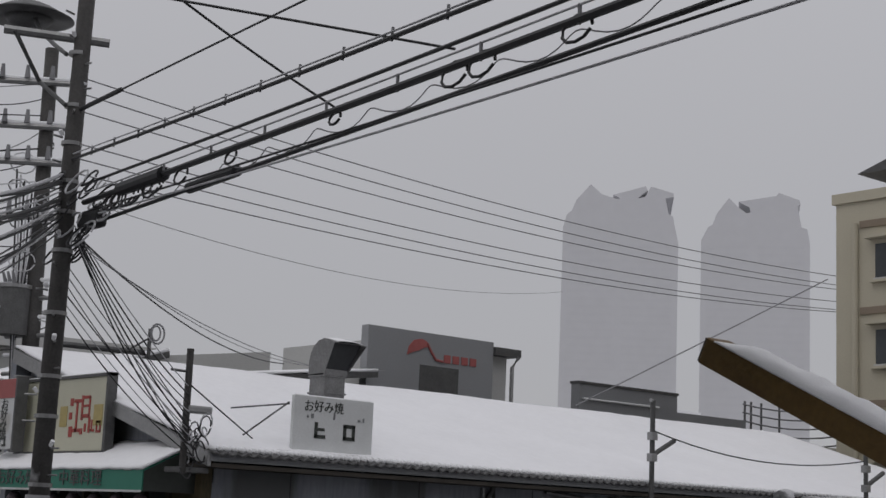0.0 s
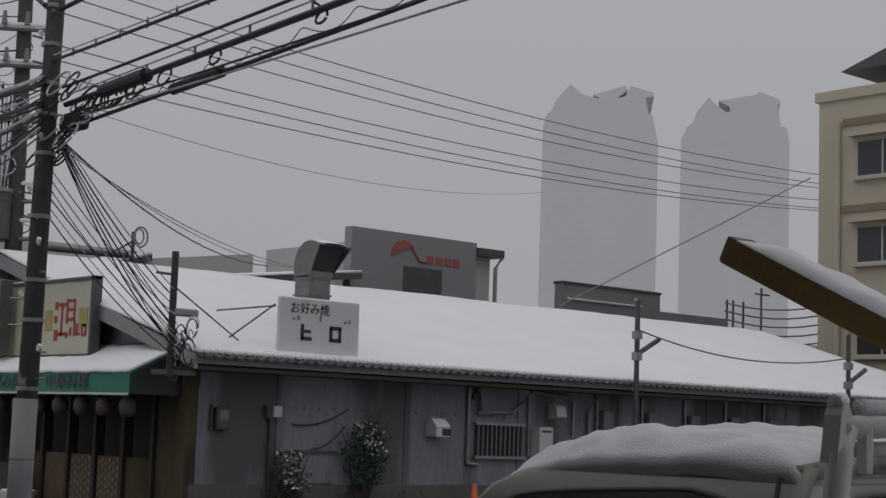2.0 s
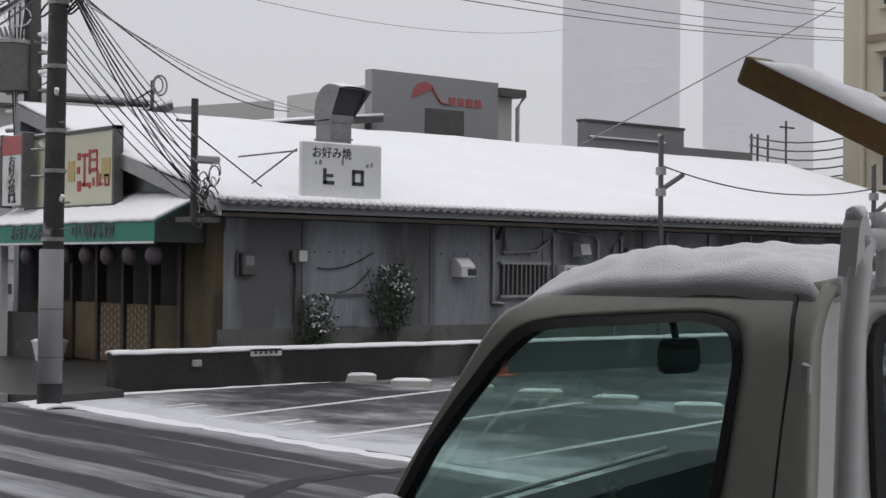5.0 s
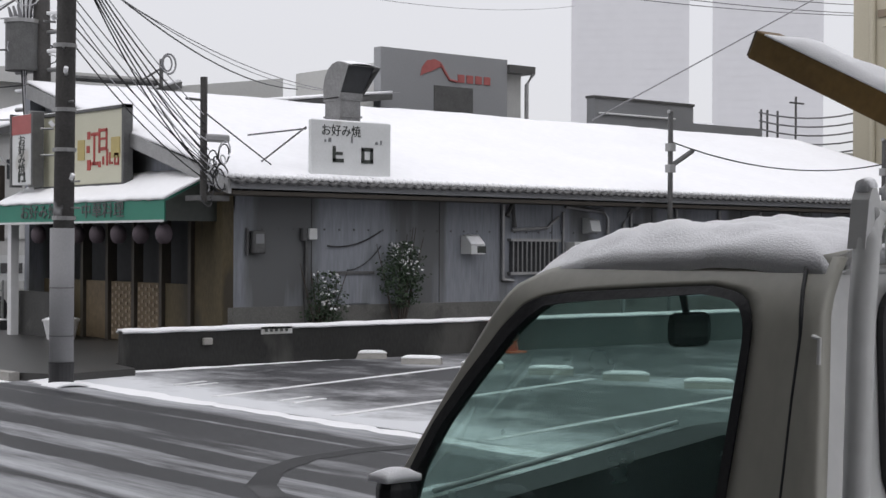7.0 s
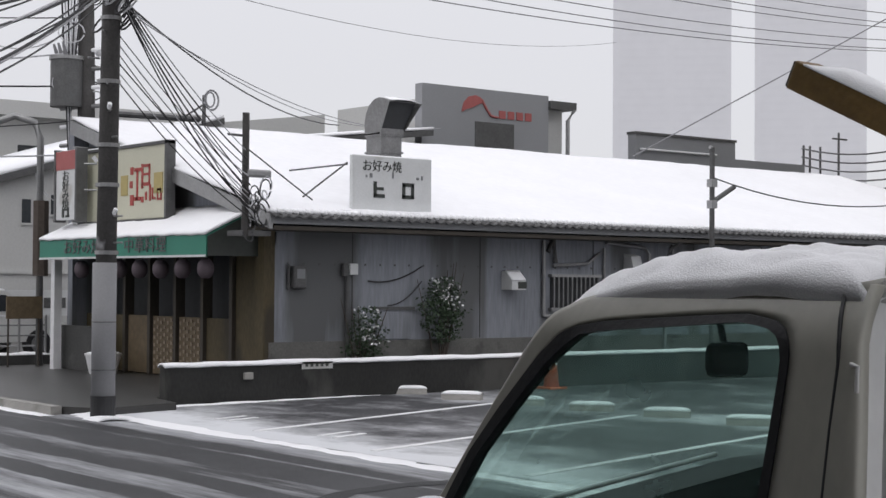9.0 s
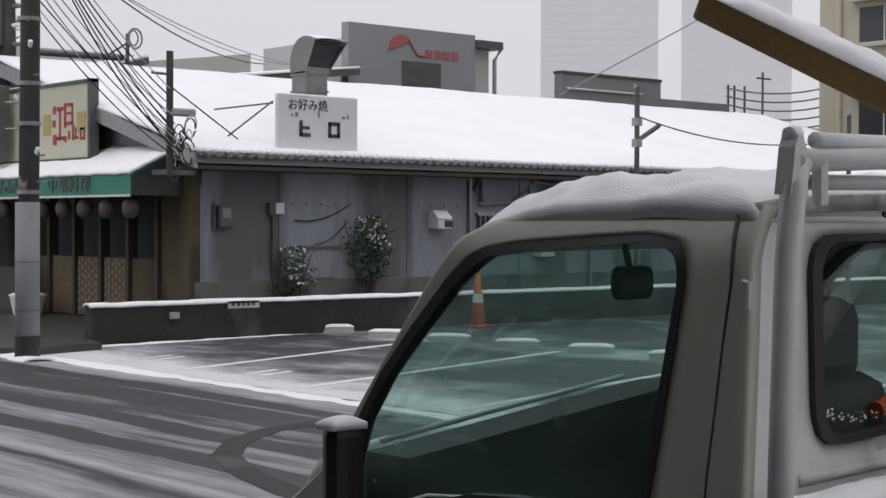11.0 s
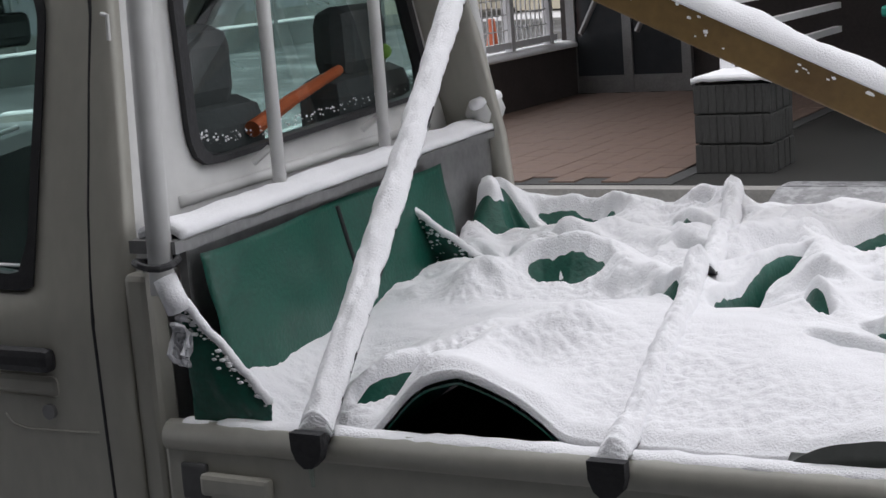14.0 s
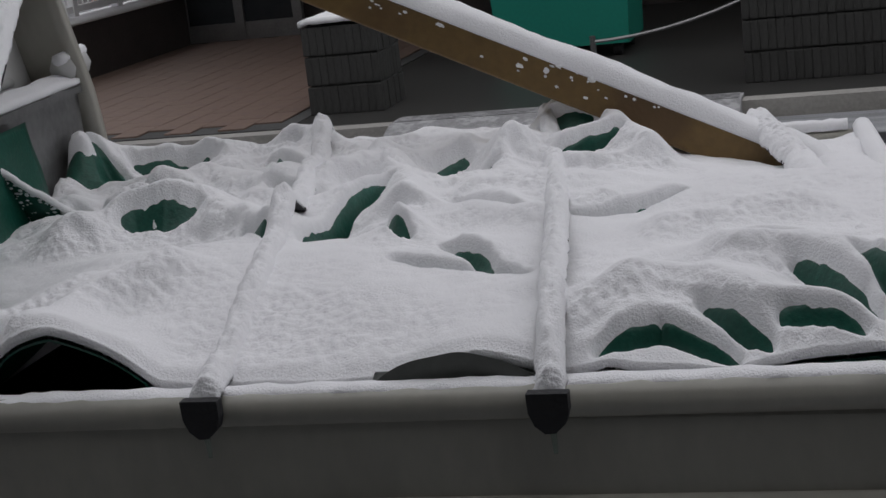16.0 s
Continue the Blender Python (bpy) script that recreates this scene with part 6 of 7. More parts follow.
def overhead():
    lab = "black overhead cable with beads of snow"
    a, b = (-16.62, 7.15, 6.21), (-5.68, 5.01, 5.53)
    for dz, r in ((0.0, 0.02), (0.07, 0.009)):
        o = line(sag(on(a, b, 0) + Vector((0, 0, dz)), on(a, b, 2.4), 0.12, 24), r, CABLE_SNOW if dz else CABLE, lab)
    pts = sag(on(a, b, 0), on(a, b, 2.4), 0.12, 60)
    for p in pts[2:40:2]:
        part("hanger", tube([p + Vector((0, 0, -0.03)), p + Vector((0, 0.01, 0.085))], 0.014, sides=6), CABLE_GREY, o)
    line(sag((-16.56, 7.3, 5.89), on((-16.56, 7.3, 5.89), (-5.28, 5.4, 5.53), 2.4), 0.1, 24), 0.018, CABLE, lab)
    a, b = (-16.5, 7.32, 5.66), (-4.89, 5.75, 5.52)
    m = line(sag(a, on(a, b, 2.2), 0.06, 30), 0.035, CABLE, "thick black cable bundle strung from the pole")
    line(sag(Vector(a) + Vector((0, 0, 0.12)), on(a, b, 2.2) + Vector((0, 0, 0.1)), 0.06, 30), 0.01, CABLE_SNOW, lab)
    pts = sag(a, on(a, b, 2.2), 0.06, 60)
    for p in pts[3:46:3]:
        part("hanger", tube([p + Vector((0, 0, -0.04)), p + Vector((0, 0, 0.12))], 0.016, sides=6), CABLE_GREY, m)
    p, q = pts[3], pts[6]
    part("joint_case", tube([p, on(p, q, 0.5), q], 0.085, sides=10), RUBBER, m, "black cable joint case")
    rg = random.Random(8)
    for k in range(18):
        s = rg.uniform(0.03, 0.17) if k < 13 else rg.uniform(0.2, 0.6)
        c = Vector(a).lerp(on(a, b, 2.2), s) + Vector((0, 0, -0.12))
        r = rg.uniform(0.06, 0.15)
        part("coil", tube([c + Vector((1.3 * r * math.cos(t), 0.3 * r * math.sin(t), r * math.sin(t))) for t in (0.6 * i for i in range(11))], 0.014, sides=5), CABLE, m)
    for k, dz in enumerate((-0.13, -0.2)):
        line(sag(Vector(a) + Vector((0, 0, dz)), on(a, (-4.65, 5.95, 5.5), 2.2) + Vector((0, 0, dz)), 0.1 + 0.05 * k, 24), 0.012, CABLE_SNOW if k else CABLE, lab)
    a, b = (-16.15, 7.44, 5.42), (-4.38, 6.15, 5.5)
    lo = line(sag(a, on(a, b, 2.2), 0.03, 24), 0.024, CABLE, "black cable with a thin wire coiled round it")
    n = 260
    part("lashing", tube([on(a, b, 2.2 * i / n) + Vector((0, 0.05 * math.cos(i * 0.62), 0.07 + 0.06 * math.sin(i * 0.62))) for i in range(n)], 0.007, sides=4), CABLE_GREY, lo)
    part("sleeve", tube([on(a, b, 0.21), on(a, b, 0.31)], 0.065, sides=12), RUBBER, lo, "black cable sleeve")
    a, b = (-16.51, 7.18, 6.87), (-9.53, 6.67, 6.98)
    x = line([a, on(a, b, 0.6), on(a, b, 2.2)], 0.012, CABLE, "thin black overhead wire against the sky")
    part("grip", tube([a, on(a, b, 0.17)], 0.03), CABLE, x)
    line(sag((-11.73, 5.11, 7.13), (-11.35, 7.45, 6.03), 0.04, 8), 0.013, CABLE, "thin black wire crossing the cables")
    line([Vector((-11.73, 5.11, 7.13)).lerp(Vector((-11.35, 7.45, 6.03)), f) for f in (-1.5, -0.7, 0)], 0.013, CABLE, "thin black wire crossing the cables")
    line([Vector((-12.25, 4.02, 6.85)).lerp(Vector((-8.36, 6.52, 5.82)), f) for f in (-1, -0.4, 0.3, 1)], 0.013, CABLE, "thin black wire crossing the cables")
    for k, (za, zb) in enumerate(((8.87, 10.86), (8.6, 10.55), (8.3, 10.4), (7.75, 9.98), (7.5, 9.7), (7.25, 9.62))):
        line(sag(BEYOND @ Vector((-21.7, 9.7, za)), (-30.36, 42.89, zb), 0.45, 20), 0.014, CABLE_GREY, "thin grey power line")
    line(sag(BEYOND @ Vector((-21.8, 9.6, 6.9)), (-41.1, 40.3, 10.9), 0.7, 16), 0.008, CABLE_GREY, "thin grey power line")
    for k in range(9):
        e = Vector((-18.95, 10.55 + 0.02 * k, 3.7 - 0.13 * k))
        line(sag((-16.55 + 0.02 * k, 7.25, 5.35 - 0.04 * k), e, 0.1 + 0.06 * (k % 4), 12), 0.008 + 0.003 * (k % 2), CABLE if k % 3 else CABLE_SNOW, "drop wire to the restaurant mast")
    for k in range(6):
        line(sag((-16.66, 7.2 + 0.02 * k, 4.9 - 0.14 * k), (-18.96, 10.58 + 0.03 * k, 3.15 - 0.1 * k), 0.05 + 0.05 * (k % 3), 12), 0.007 + 0.002 * (k % 2), CABLE_SNOW if k % 3 == 1 else CABLE, "drop wire to the restaurant mast")
    for k in range(3):
        line(sag((-16.5, 7.3, 5.2 - 0.05 * k), (-26.4 + 0.5 * k, 17.4 + k, 5.1), 0.35 + 0.08 * k, 14), 0.012 if k == 0 else 0.007, CABLE if k == 0 else CABLE_GREY, "slack drop wire over the snowy roof")
    rg = random.Random(21)
    for k in range(15):
        z = 6.4 - 0.12 * k
        e = Vector((-13.13, 4.35, 5.0 - 0.07 * k + rg.uniform(-0.1, 0.1)))
        a = Vector((-16.62, 7.05, 6.0 - 0.055 * k))
        line(sag(a, a.lerp(e, 2.2), rg.uniform(0.05, 0.25), 14), rg.choice((0.01, 0.016, 0.024)), CABLE_SNOW if k % 4 == 0 else CABLE, "overhead cable leaving the pole")
    for k in range(10):
        z = 8.7 - 0.55 * k
        line(sag(BEYOND @ Vector((-21.9, 9.3, z)), (-27.5 - rg.uniform(0, 2), 3.0 - rg.uniform(0, 2), z + rg.uniform(-0.2, 0.5)), rg.uniform(0.1, 0.35), 10), rg.choice((0.012, 0.018)), CABLE_SNOW if k % 3 == 0 else CABLE, "wire along the side street")
    for k in range(4):
        line(sag(BEYOND @ Vector((-21.9, 9.35, 3.3 + 0.25 * k)), (-40, 16.5 + k, 4.8 + 0.3 * k), 0.6, 10), 0.012, CABLE_GREY, "slack grey service wire to the house")
    line(sag((-18.6, 20.55, 3.75), (-17.75, 26.1, 3.5), 0.3, 12), 0.014, CABLE, "slack wire between lamp posts")
    line([(-24.0, 23.9, 4.66), (-24.0, 29.56, 7.15), (-24.0, 33.5, 8.9)], 0.016, CABLE_GREY, "thin distant wire over the snowy roof")


overhead()


def lot_lamp(x, y, h):
    o = thing("lamp_post", "thin dark lamp post beside the parking lot", "lamp post", "lot lamp posts")
    part("pole", tube([(0, 0, 0), (0, 0, h)], 0.05, sides=10), DARKSTEEL, o)
    part("cap_arm", tube([(0, 0, h - 0.02), (0, -0.06, h)], 0.04), STEEL, o)
    part("lamp_arm", tube([(0, 0.03, h - 1.02), (0, 0.62, h - 0.72)], 0.05), DARKSTEEL, o)
    part("clamp", box(-0.07, 0.07, -0.07, 0.07, h - 1.15, h - 1.0), STEEL, o)
    part("clamp", box(-0.07, 0.07, -0.07, 0.07, h - 0.75, h - 0.6), STEEL, o)
    o.matrix_world = pose(x, y, 0)
    return o


lp = lot_lamp(-18.6, 20.53, 4.32)
copy_thing(lp, pose(-17.74, 26.15, -0.3))

# ---- buildings beyond ----
def hall():
    o = thing("shop_building", "grey signboard building rising behind the restaurant roof", "building")
    part("sign_wall", box(-31.9, -31.6, 23.67, 28.2, 0, 7.05), HAZEGREY, o, "plain grey sign wall, its colour lightened for haze")
    part("block", box(-36, -31.9, 24, 29.0, 0, 6.7), PALEWALL, o)
    part("roof_edge", box(-36.1, -31.5, 28.2, 29.2, 6.7, 6.92), DARKSTEEL, o)
    part("downpipe", tube([(-31.5, 29.1, 6.7), (-31.6, 28.95, 6.4), (-31.6, 28.95, 3)], 0.06), STEEL, o)
    part("window", box(-31.9, -31.58, 25.5, 26.9, 5.2, 6.15), DARKSTEEL, o)
    arc = [(25.02, 6.38), (25.08, 6.62), (25.25, 6.8), (25.5, 6.86), (25.7, 6.8), (25.78, 6.66), (25.6, 6.62), (25.4, 6.52), (25.2, 6.46)]
    part("red_mark", prism(arc, "x", -31.6, -31.57), FADEDRED, o, "plain red arched mark")
    part("red_tail", tube([(-31.58, 25.72, 6.75), (-31.58, 25.9, 6.5), (-31.58, 26.05, 6.33), (-31.58, 26.3, 6.3)], 0.035), FADEDRED, o)
    for k in range(4):
        part("red_bar", box(-31.6, -31.575, 26.35 + 0.32 * k, 26.58 + 0.32 * k, 6.28, 6.5), FADEDRED, o)
    for a, b in ((20.1, 22.0), (22.0, 23.6)):
        part("low_roof", slab(6, 2, lambda u, v, a=a, b=b: (-33 + 2 * v, a + (b - a) * u, 5.42 + 0.12 * (a + (b - a) * u - 20.1) - 0.1 * v), 0.15), DARKSTEEL, o)
    part("roof_snow", slab(10, 2, lambda u, v: (-33 + 2 * v, 20.1 + 3.5 * u, 5.5 + 0.12 * 3.5 * u - 0.1 * v), 0.06), SNOW_FAR, o, smooth=True)
    part("low_block", box(-36, -31.4, 20.6, 24, 0, 5.3), PALEWALL, o)
    p = thing("parapet_building", "flat-topped dark grey parapet behind the roof", "building")
    part("high_parapet", box(-29.3, -29, 29.07, 33.15, 3, 5.86), GREYSIGN, p)
    part("low_parapet", box(-29.3, -29, 33.15, 36.3, 3, 5.38), GREYSIGN, p)
    part("coping", box(-29.34, -28.96, 29.05, 33.17, 5.86, 5.93), DARKSTEEL, p)
    part("body", box(-34, -29.3, 29.07, 36.3, 0, 5.1), PALEWALL, p)
    part("rail", tube([(-28.95, 29.2, 5.45), (-28.95, 32.3, 5.45)], 0.03), WHITEMETAL, p)
    for k, y in enumerate((36.5, 36.8, 38.2, 37.3)):
        part("aerial", tube([(-29.2, y, 4.5), (-29.2, y, 6.0 + 0.5 * (k == 2))], 0.035), DARKSTEEL, p)
    part("aerial_bar", tube([(-29.2, 37.9, 6.3), (-29.2, 38.6, 6.3)], 0.03), DARKSTEEL, p)
    for k in range(6):
        part("tangle", tube(sag((-29.2, 36.4, 5.9 - 0.25 * k), (-27.5, 40.5, 6.3 - 0.3 * k), 0.3, 8), 0.025), CABLE_GREY, p)
    part("shed", box(-40, -30, 37, 48, 0, 4.8), PALEWALL, p)
    part("shed_snow", box(-40.2, -29.8, 36.8, 48, 4.8, 4.92), SNOW_FAR, p)


hall()


def apartments():
    o = thing("apartment_building", "beige rendered apartment building with brown bands", "building")
    part("wall", box(-27.5, -8, 38.8, 52, 0, 12.6), BEIGE, o)
    part("parapet", box(-27.6, -7.9, 38.7, 52.1, 12.3, 12.62), BEIGE, o)
    for z in (5.9, 8.75, 11.45):
        part("band", box(-26.6, -8, 38.74, 38.8, z, z + 0.22), BROWNBAND, o)
    part("drainpipe", tube([(-26.75, 38.7, 0), (-26.75, 38.7, 11.6)], 0.1), BEIGE, o)
    part("corner_panel", box(-27.62, -27.5, 39, 41, 9.9, 10.9), PALEWALL, o)
    part("corner_panel", box(-27.62, -27.5, 39, 41, 7.2, 8.2), PALEWALL, o)
    for z in (4.4, 7.2, 9.85):
        for k in range(5):
            x = -26.05 + 3.2 * k
            w = part("window", box(x, x + 1.75, 38.76, 38.82, z, z + 1.05), WINDOWDARK, o)
            part("frame", box(x - 0.06, x + 1.81, 38.74, 38.758, z - 0.07, z), PALEWALL, w)
            part("sill", box(x - 0.1, x + 1.85, 38.6, 38.8, z - 0.15, z - 0.07), BEIGE, w)
            part("mullion", box(x + 0.85, x + 0.9, 38.74, 38.757, z, z + 1.05), PALEWALL, w)
            part("hood", box(x - 0.2, x + 1.95, 38.45, 38.8, z + 1.2, z + 1.32), BEIGE, w)
    part("penthouse", box(-25.4, -15, 40, 50, 12.6, 13.9), BEIGE, o)
    part("roof", prism([(-27.0, 13.3), (-22, 14.9), (-14, 14.9), (-14, 13.3)], "y", 39.2, 51), DARKSTEEL, o)


apartments()


def tower(base, along, outline, canopy, label):
    o = thing("tower_block", label, "tower", "towers in the haze")
    d = Vector((*along, 0)).normalized()
    back = Vector((-d.y, d.x, 0))
    m = Matrix((d, back, Vector((0, 0, 1)))).transposed().to_4x4()
    m.translation = Vector((*base, 0))
    # Even pale colour stands in for haze; nothing fades with distance.
    part("shaft", prism(outline, "y", 0, 46), TOWER, o, "pale cladding with snowfall haze put into its colour")
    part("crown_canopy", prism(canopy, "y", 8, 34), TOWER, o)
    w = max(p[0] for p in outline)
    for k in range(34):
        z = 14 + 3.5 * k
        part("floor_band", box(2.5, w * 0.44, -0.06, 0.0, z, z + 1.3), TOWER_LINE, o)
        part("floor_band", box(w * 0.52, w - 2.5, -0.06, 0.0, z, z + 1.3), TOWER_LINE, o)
    o.matrix_world = m


def px_outline(pts, x0, scale, y0, z0):
    return [((x - x0) * scale, z0 + (y0 - y) * 0.265) for x, y in pts]


T1 = [(1202, 922), (1202, 425), (1196, 400), (1192, 380), (1184, 375), (1178, 348), (1193, 345), (1192, 339), (1152, 328), (1142, 346), (1115, 352), (1090, 350), (1065, 343), (1045, 326), (1020, 353), (1012, 372), (1003, 380), (997, 402), (997, 922)]
C1 = [(1085, 337), (1143, 321), (1147, 328), (1118, 351), (1100, 351), (1096, 342)]
T2 = [(1435, 936), (1435, 430), (1430, 405), (1420, 402), (1413, 366), (1418, 362), (1416, 356), (1380, 343), (1372, 352), (1345, 374), (1322, 378), (1308, 368), (1291, 352), (1270, 378), (1262, 398), (1254, 402), (1242, 425), (1242, 936)]
C2 = [(1308, 352), (1376, 342), (1384, 345), (1355, 376), (1330, 376), (1328, 362)]
tower((-496.5, 489.9), (37.6, 35.4), px_outline(T1, 997, 0.2517, 400, 138.3), px_outline(C1, 997, 0.2517, 400, 138.3), "twin high-rise tower with haze put into its pale colour")
tower((-451.3, 531.8), (37.1, 29.4), px_outline(T2, 1242, 0.2452, 420, 134.5), px_outline(C2, 1242, 0.2452, 420, 134.5), "twin high-rise tower with haze put into its pale colour")
far = thing("far_block", "low block in the towers' haze-pale colour at their foot", "building")
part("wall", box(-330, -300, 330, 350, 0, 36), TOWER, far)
part("roof", box(-332, -298, 328, 352, 36, 38), SNOW_FAR, far)


def left_side():
    o = thing("house", "pale rendered house with a snowy lean-to roof", "house")
    part("wall", prism([(10, 0), (26, 0), (26, 7.0), (21.5, 6.4), (15.3, 4.5), (10, 4.3)], "x", -50, -39.6), PALEWALL, o)
    part("roof", slab(10, 2, lambda u, v: (-39.3 - 10 * v, 15.2 + 7 * u, 4.55 + 2.05 * u), 0.2), DARKSTEEL, o)
    part("roof_snow", slab(12, 2, lambda u, v: (-39.35 - 10 * v, 15.2 + 7 * u, 4.65 + 2.05 * u), 0.1), SNOW_FAR, o, smooth=True)
    for y0, y1, z0, z1 in ((16.0, 16.25, 3.3, 3.95), (16.85, 17.5, 3.55, 4.1)):
        w = part("window", box(-39.62, -39.57, y0, y1, z0, z1), WINDOWDARK, o)
        part("frame", box(-39.58, -39.55, y0 - 0.04, y1 + 0.04, z0 - 0.06, z0), PALEWALL, w)
    part("string_course", box(-39.6, -39.54, 10, 26, 1.9, 1.98), PALEWALL, o)
    f = thing("flat_building", "long pale flat-roofed building behind the house", "building")
    part("wall", box(-72, -58, 10, 31.8, 0, 8.2), PALEWALL, f)
    part("eave", box(-72.5, -57.4, 9.5, 32.2, 8.2, 8.8), PALEWALL, f)
    for k in range(8):
        w = part("window", box(-58.02, -57.95, 15 + 2.2 * k, 16.2 + 2.2 * k, 6.0, 7.1), WINDOWDARK, f)
        part("sill", box(-58.0, -57.9, 14.9 + 2.2 * k, 16.3 + 2.2 * k, 5.9, 6.0), PALEWALL, w)
    part("roof_tank", box(-64, -60, 16, 20, 8.8, 10.8), PALEWALL, f)
    part("roof_tank", tube([(-61, 22, 8.8), (-61, 22, 10.6)], 0.9, sides=16), PALEWALL, f)
    # Parked car, fence and board at the corner beyond.
    c = thing("parked_car", "silver parked car behind a wire fence", "car")
    m = Matrix.Translation((-30.0, 10.6, 0.1)) @ pose(0, 0, 0, 0, 0, 100)
    prof = [(-1.9, 0.35), (1.9, 0.35), (1.95, 0.7), (1.5, 0.88), (1.0, 0.95), (0.5, 1.38), (-0.9, 1.42), (-1.6, 0.98), (-1.95, 0.9)]
    body = part("body", prism(prof, "y", -0.8, 0.8), TRUCKWHITE, c)
    for s in (-0.81, 0.805):
        part("side_window", prism([(0.85, 0.98), (0.45, 1.32), (-0.85, 1.35), (-1.35, 1.0)], "y", s, s + 0.006), WINDOWDARK, c)
    for x in (-1.2, 1.25):
        for y in (-0.82, 0.66):
            w = part("wheel", tube([(x, y, 0.3), (x, y + 0.16, 0.3)], 0.3, sides=20), RUBBER, c)
            part("rim", tube([(x, y - 0.005, 0.3), (x, y + 0.165, 0.3)], 0.18, sides=16), STEEL, w)
    part("roof_snow", slab(6, 4, lambda u, v: (-0.85 + 1.35 * u, -0.7 + 1.4 * v, 1.44 + 0.03 * math.sin(math.pi * v)), 0.03), SNOW, c, smooth=True)
    c.matrix_world = m
    g = thing("wire_fence", "low wire mesh fence with white rails at the corner", "fence")
    for k in range(9):
        part("post", tube([(-27.6, 6.9 + 0.55 * k, 0.1), (-27.6, 6.9 + 0.55 * k, 1.05)], 0.025), STEEL, g)
    for z in (0.25, 0.45, 0.65, 0.85, 1.03):
        part("rail", tube([(-27.6, 6.9, z), (-27.6, 11.3, z)], 0.016), STEEL if z < 1 else WHITEMETAL, g)
    part("kerb_planter", box(-27.9, -27.3, 6.9, 11.3, 0.1, 0.28), DARKCONC, g)
    part("planter_snow", slab(40, 4, lambda u, v: (-27.85 + 0.5 * v, 6.9 + 4.4 * u, 0.3 + 0.06 * max(0, bumpy(u * 18, v * 3, 1))), 0.04), SNOW, g, smooth=True)
    b = thing("notice_board", "small tan notice board on posts", "board")
    part("board", box(-26.6, -26.55, 10.05, 10.75, 1.0, 1.42), LATTICE, b)
    for y in (10.1, 10.7):
        part("leg", tube([(-26.6, y, 0.1), (-26.6, y, 1.05)], 0.02), DARKWOOD, b)
    n = thing("banner_fence", "white fence panel with dark marks", "fence panel")
    part("panel", box(-33, -32.95, 11.6, 14.4, 0.9, 1.5), WHITESIGN, n)
    part("post", tube([(-33, 11.7, 0.1), (-33, 11.7, 1.5)], 0.03), STEEL, n)
    part("post", tube([(-33, 14.3, 0.1), (-33, 14.3, 1.5)], 0.03), STEEL, n)
    for k in range(8):
        part("mark", box(-32.95, -32.94, 11.75 + 0.32 * k, 11.97 + 0.32 * k, 1.08, 1.32), DARKSTEEL, n)


left_side()

aerial = thing("roof_aerial", "dish aerial on a mast at the ridge of the roof", "aerial")
part("mast", tube([(-26.2, 13.98, 4.3), (-26.2, 13.98, 5.45)], 0.04), DARKSTEEL, aerial)
part("ridge_beam", tube([(-26.4, 12.1, 4.96), (-26.4, 13.98, 4.98)], 0.06), DARKSTEEL, aerial)
part("hoop", tube([(-26.15, 14.12 + 0.16 * math.cos(a), 5.36 + 0.2 * math.sin(a)) for a in (0.45 * k for k in range(15))], 0.02), CABLE_GREY, aerial)
part("hoop", tube([(-26.1, 14.06 + 0.1 * math.cos(a), 5.36 + 0.15 * math.sin(a)) for a in (0.45 * k for k in range(15))], 0.018), CABLE_GREY, aerial)
part("strut", tube([(-26.2, 13.55, 5.0), (-26.2, 13.95, 5.25)], 0.02), DARKSTEEL, aerial)


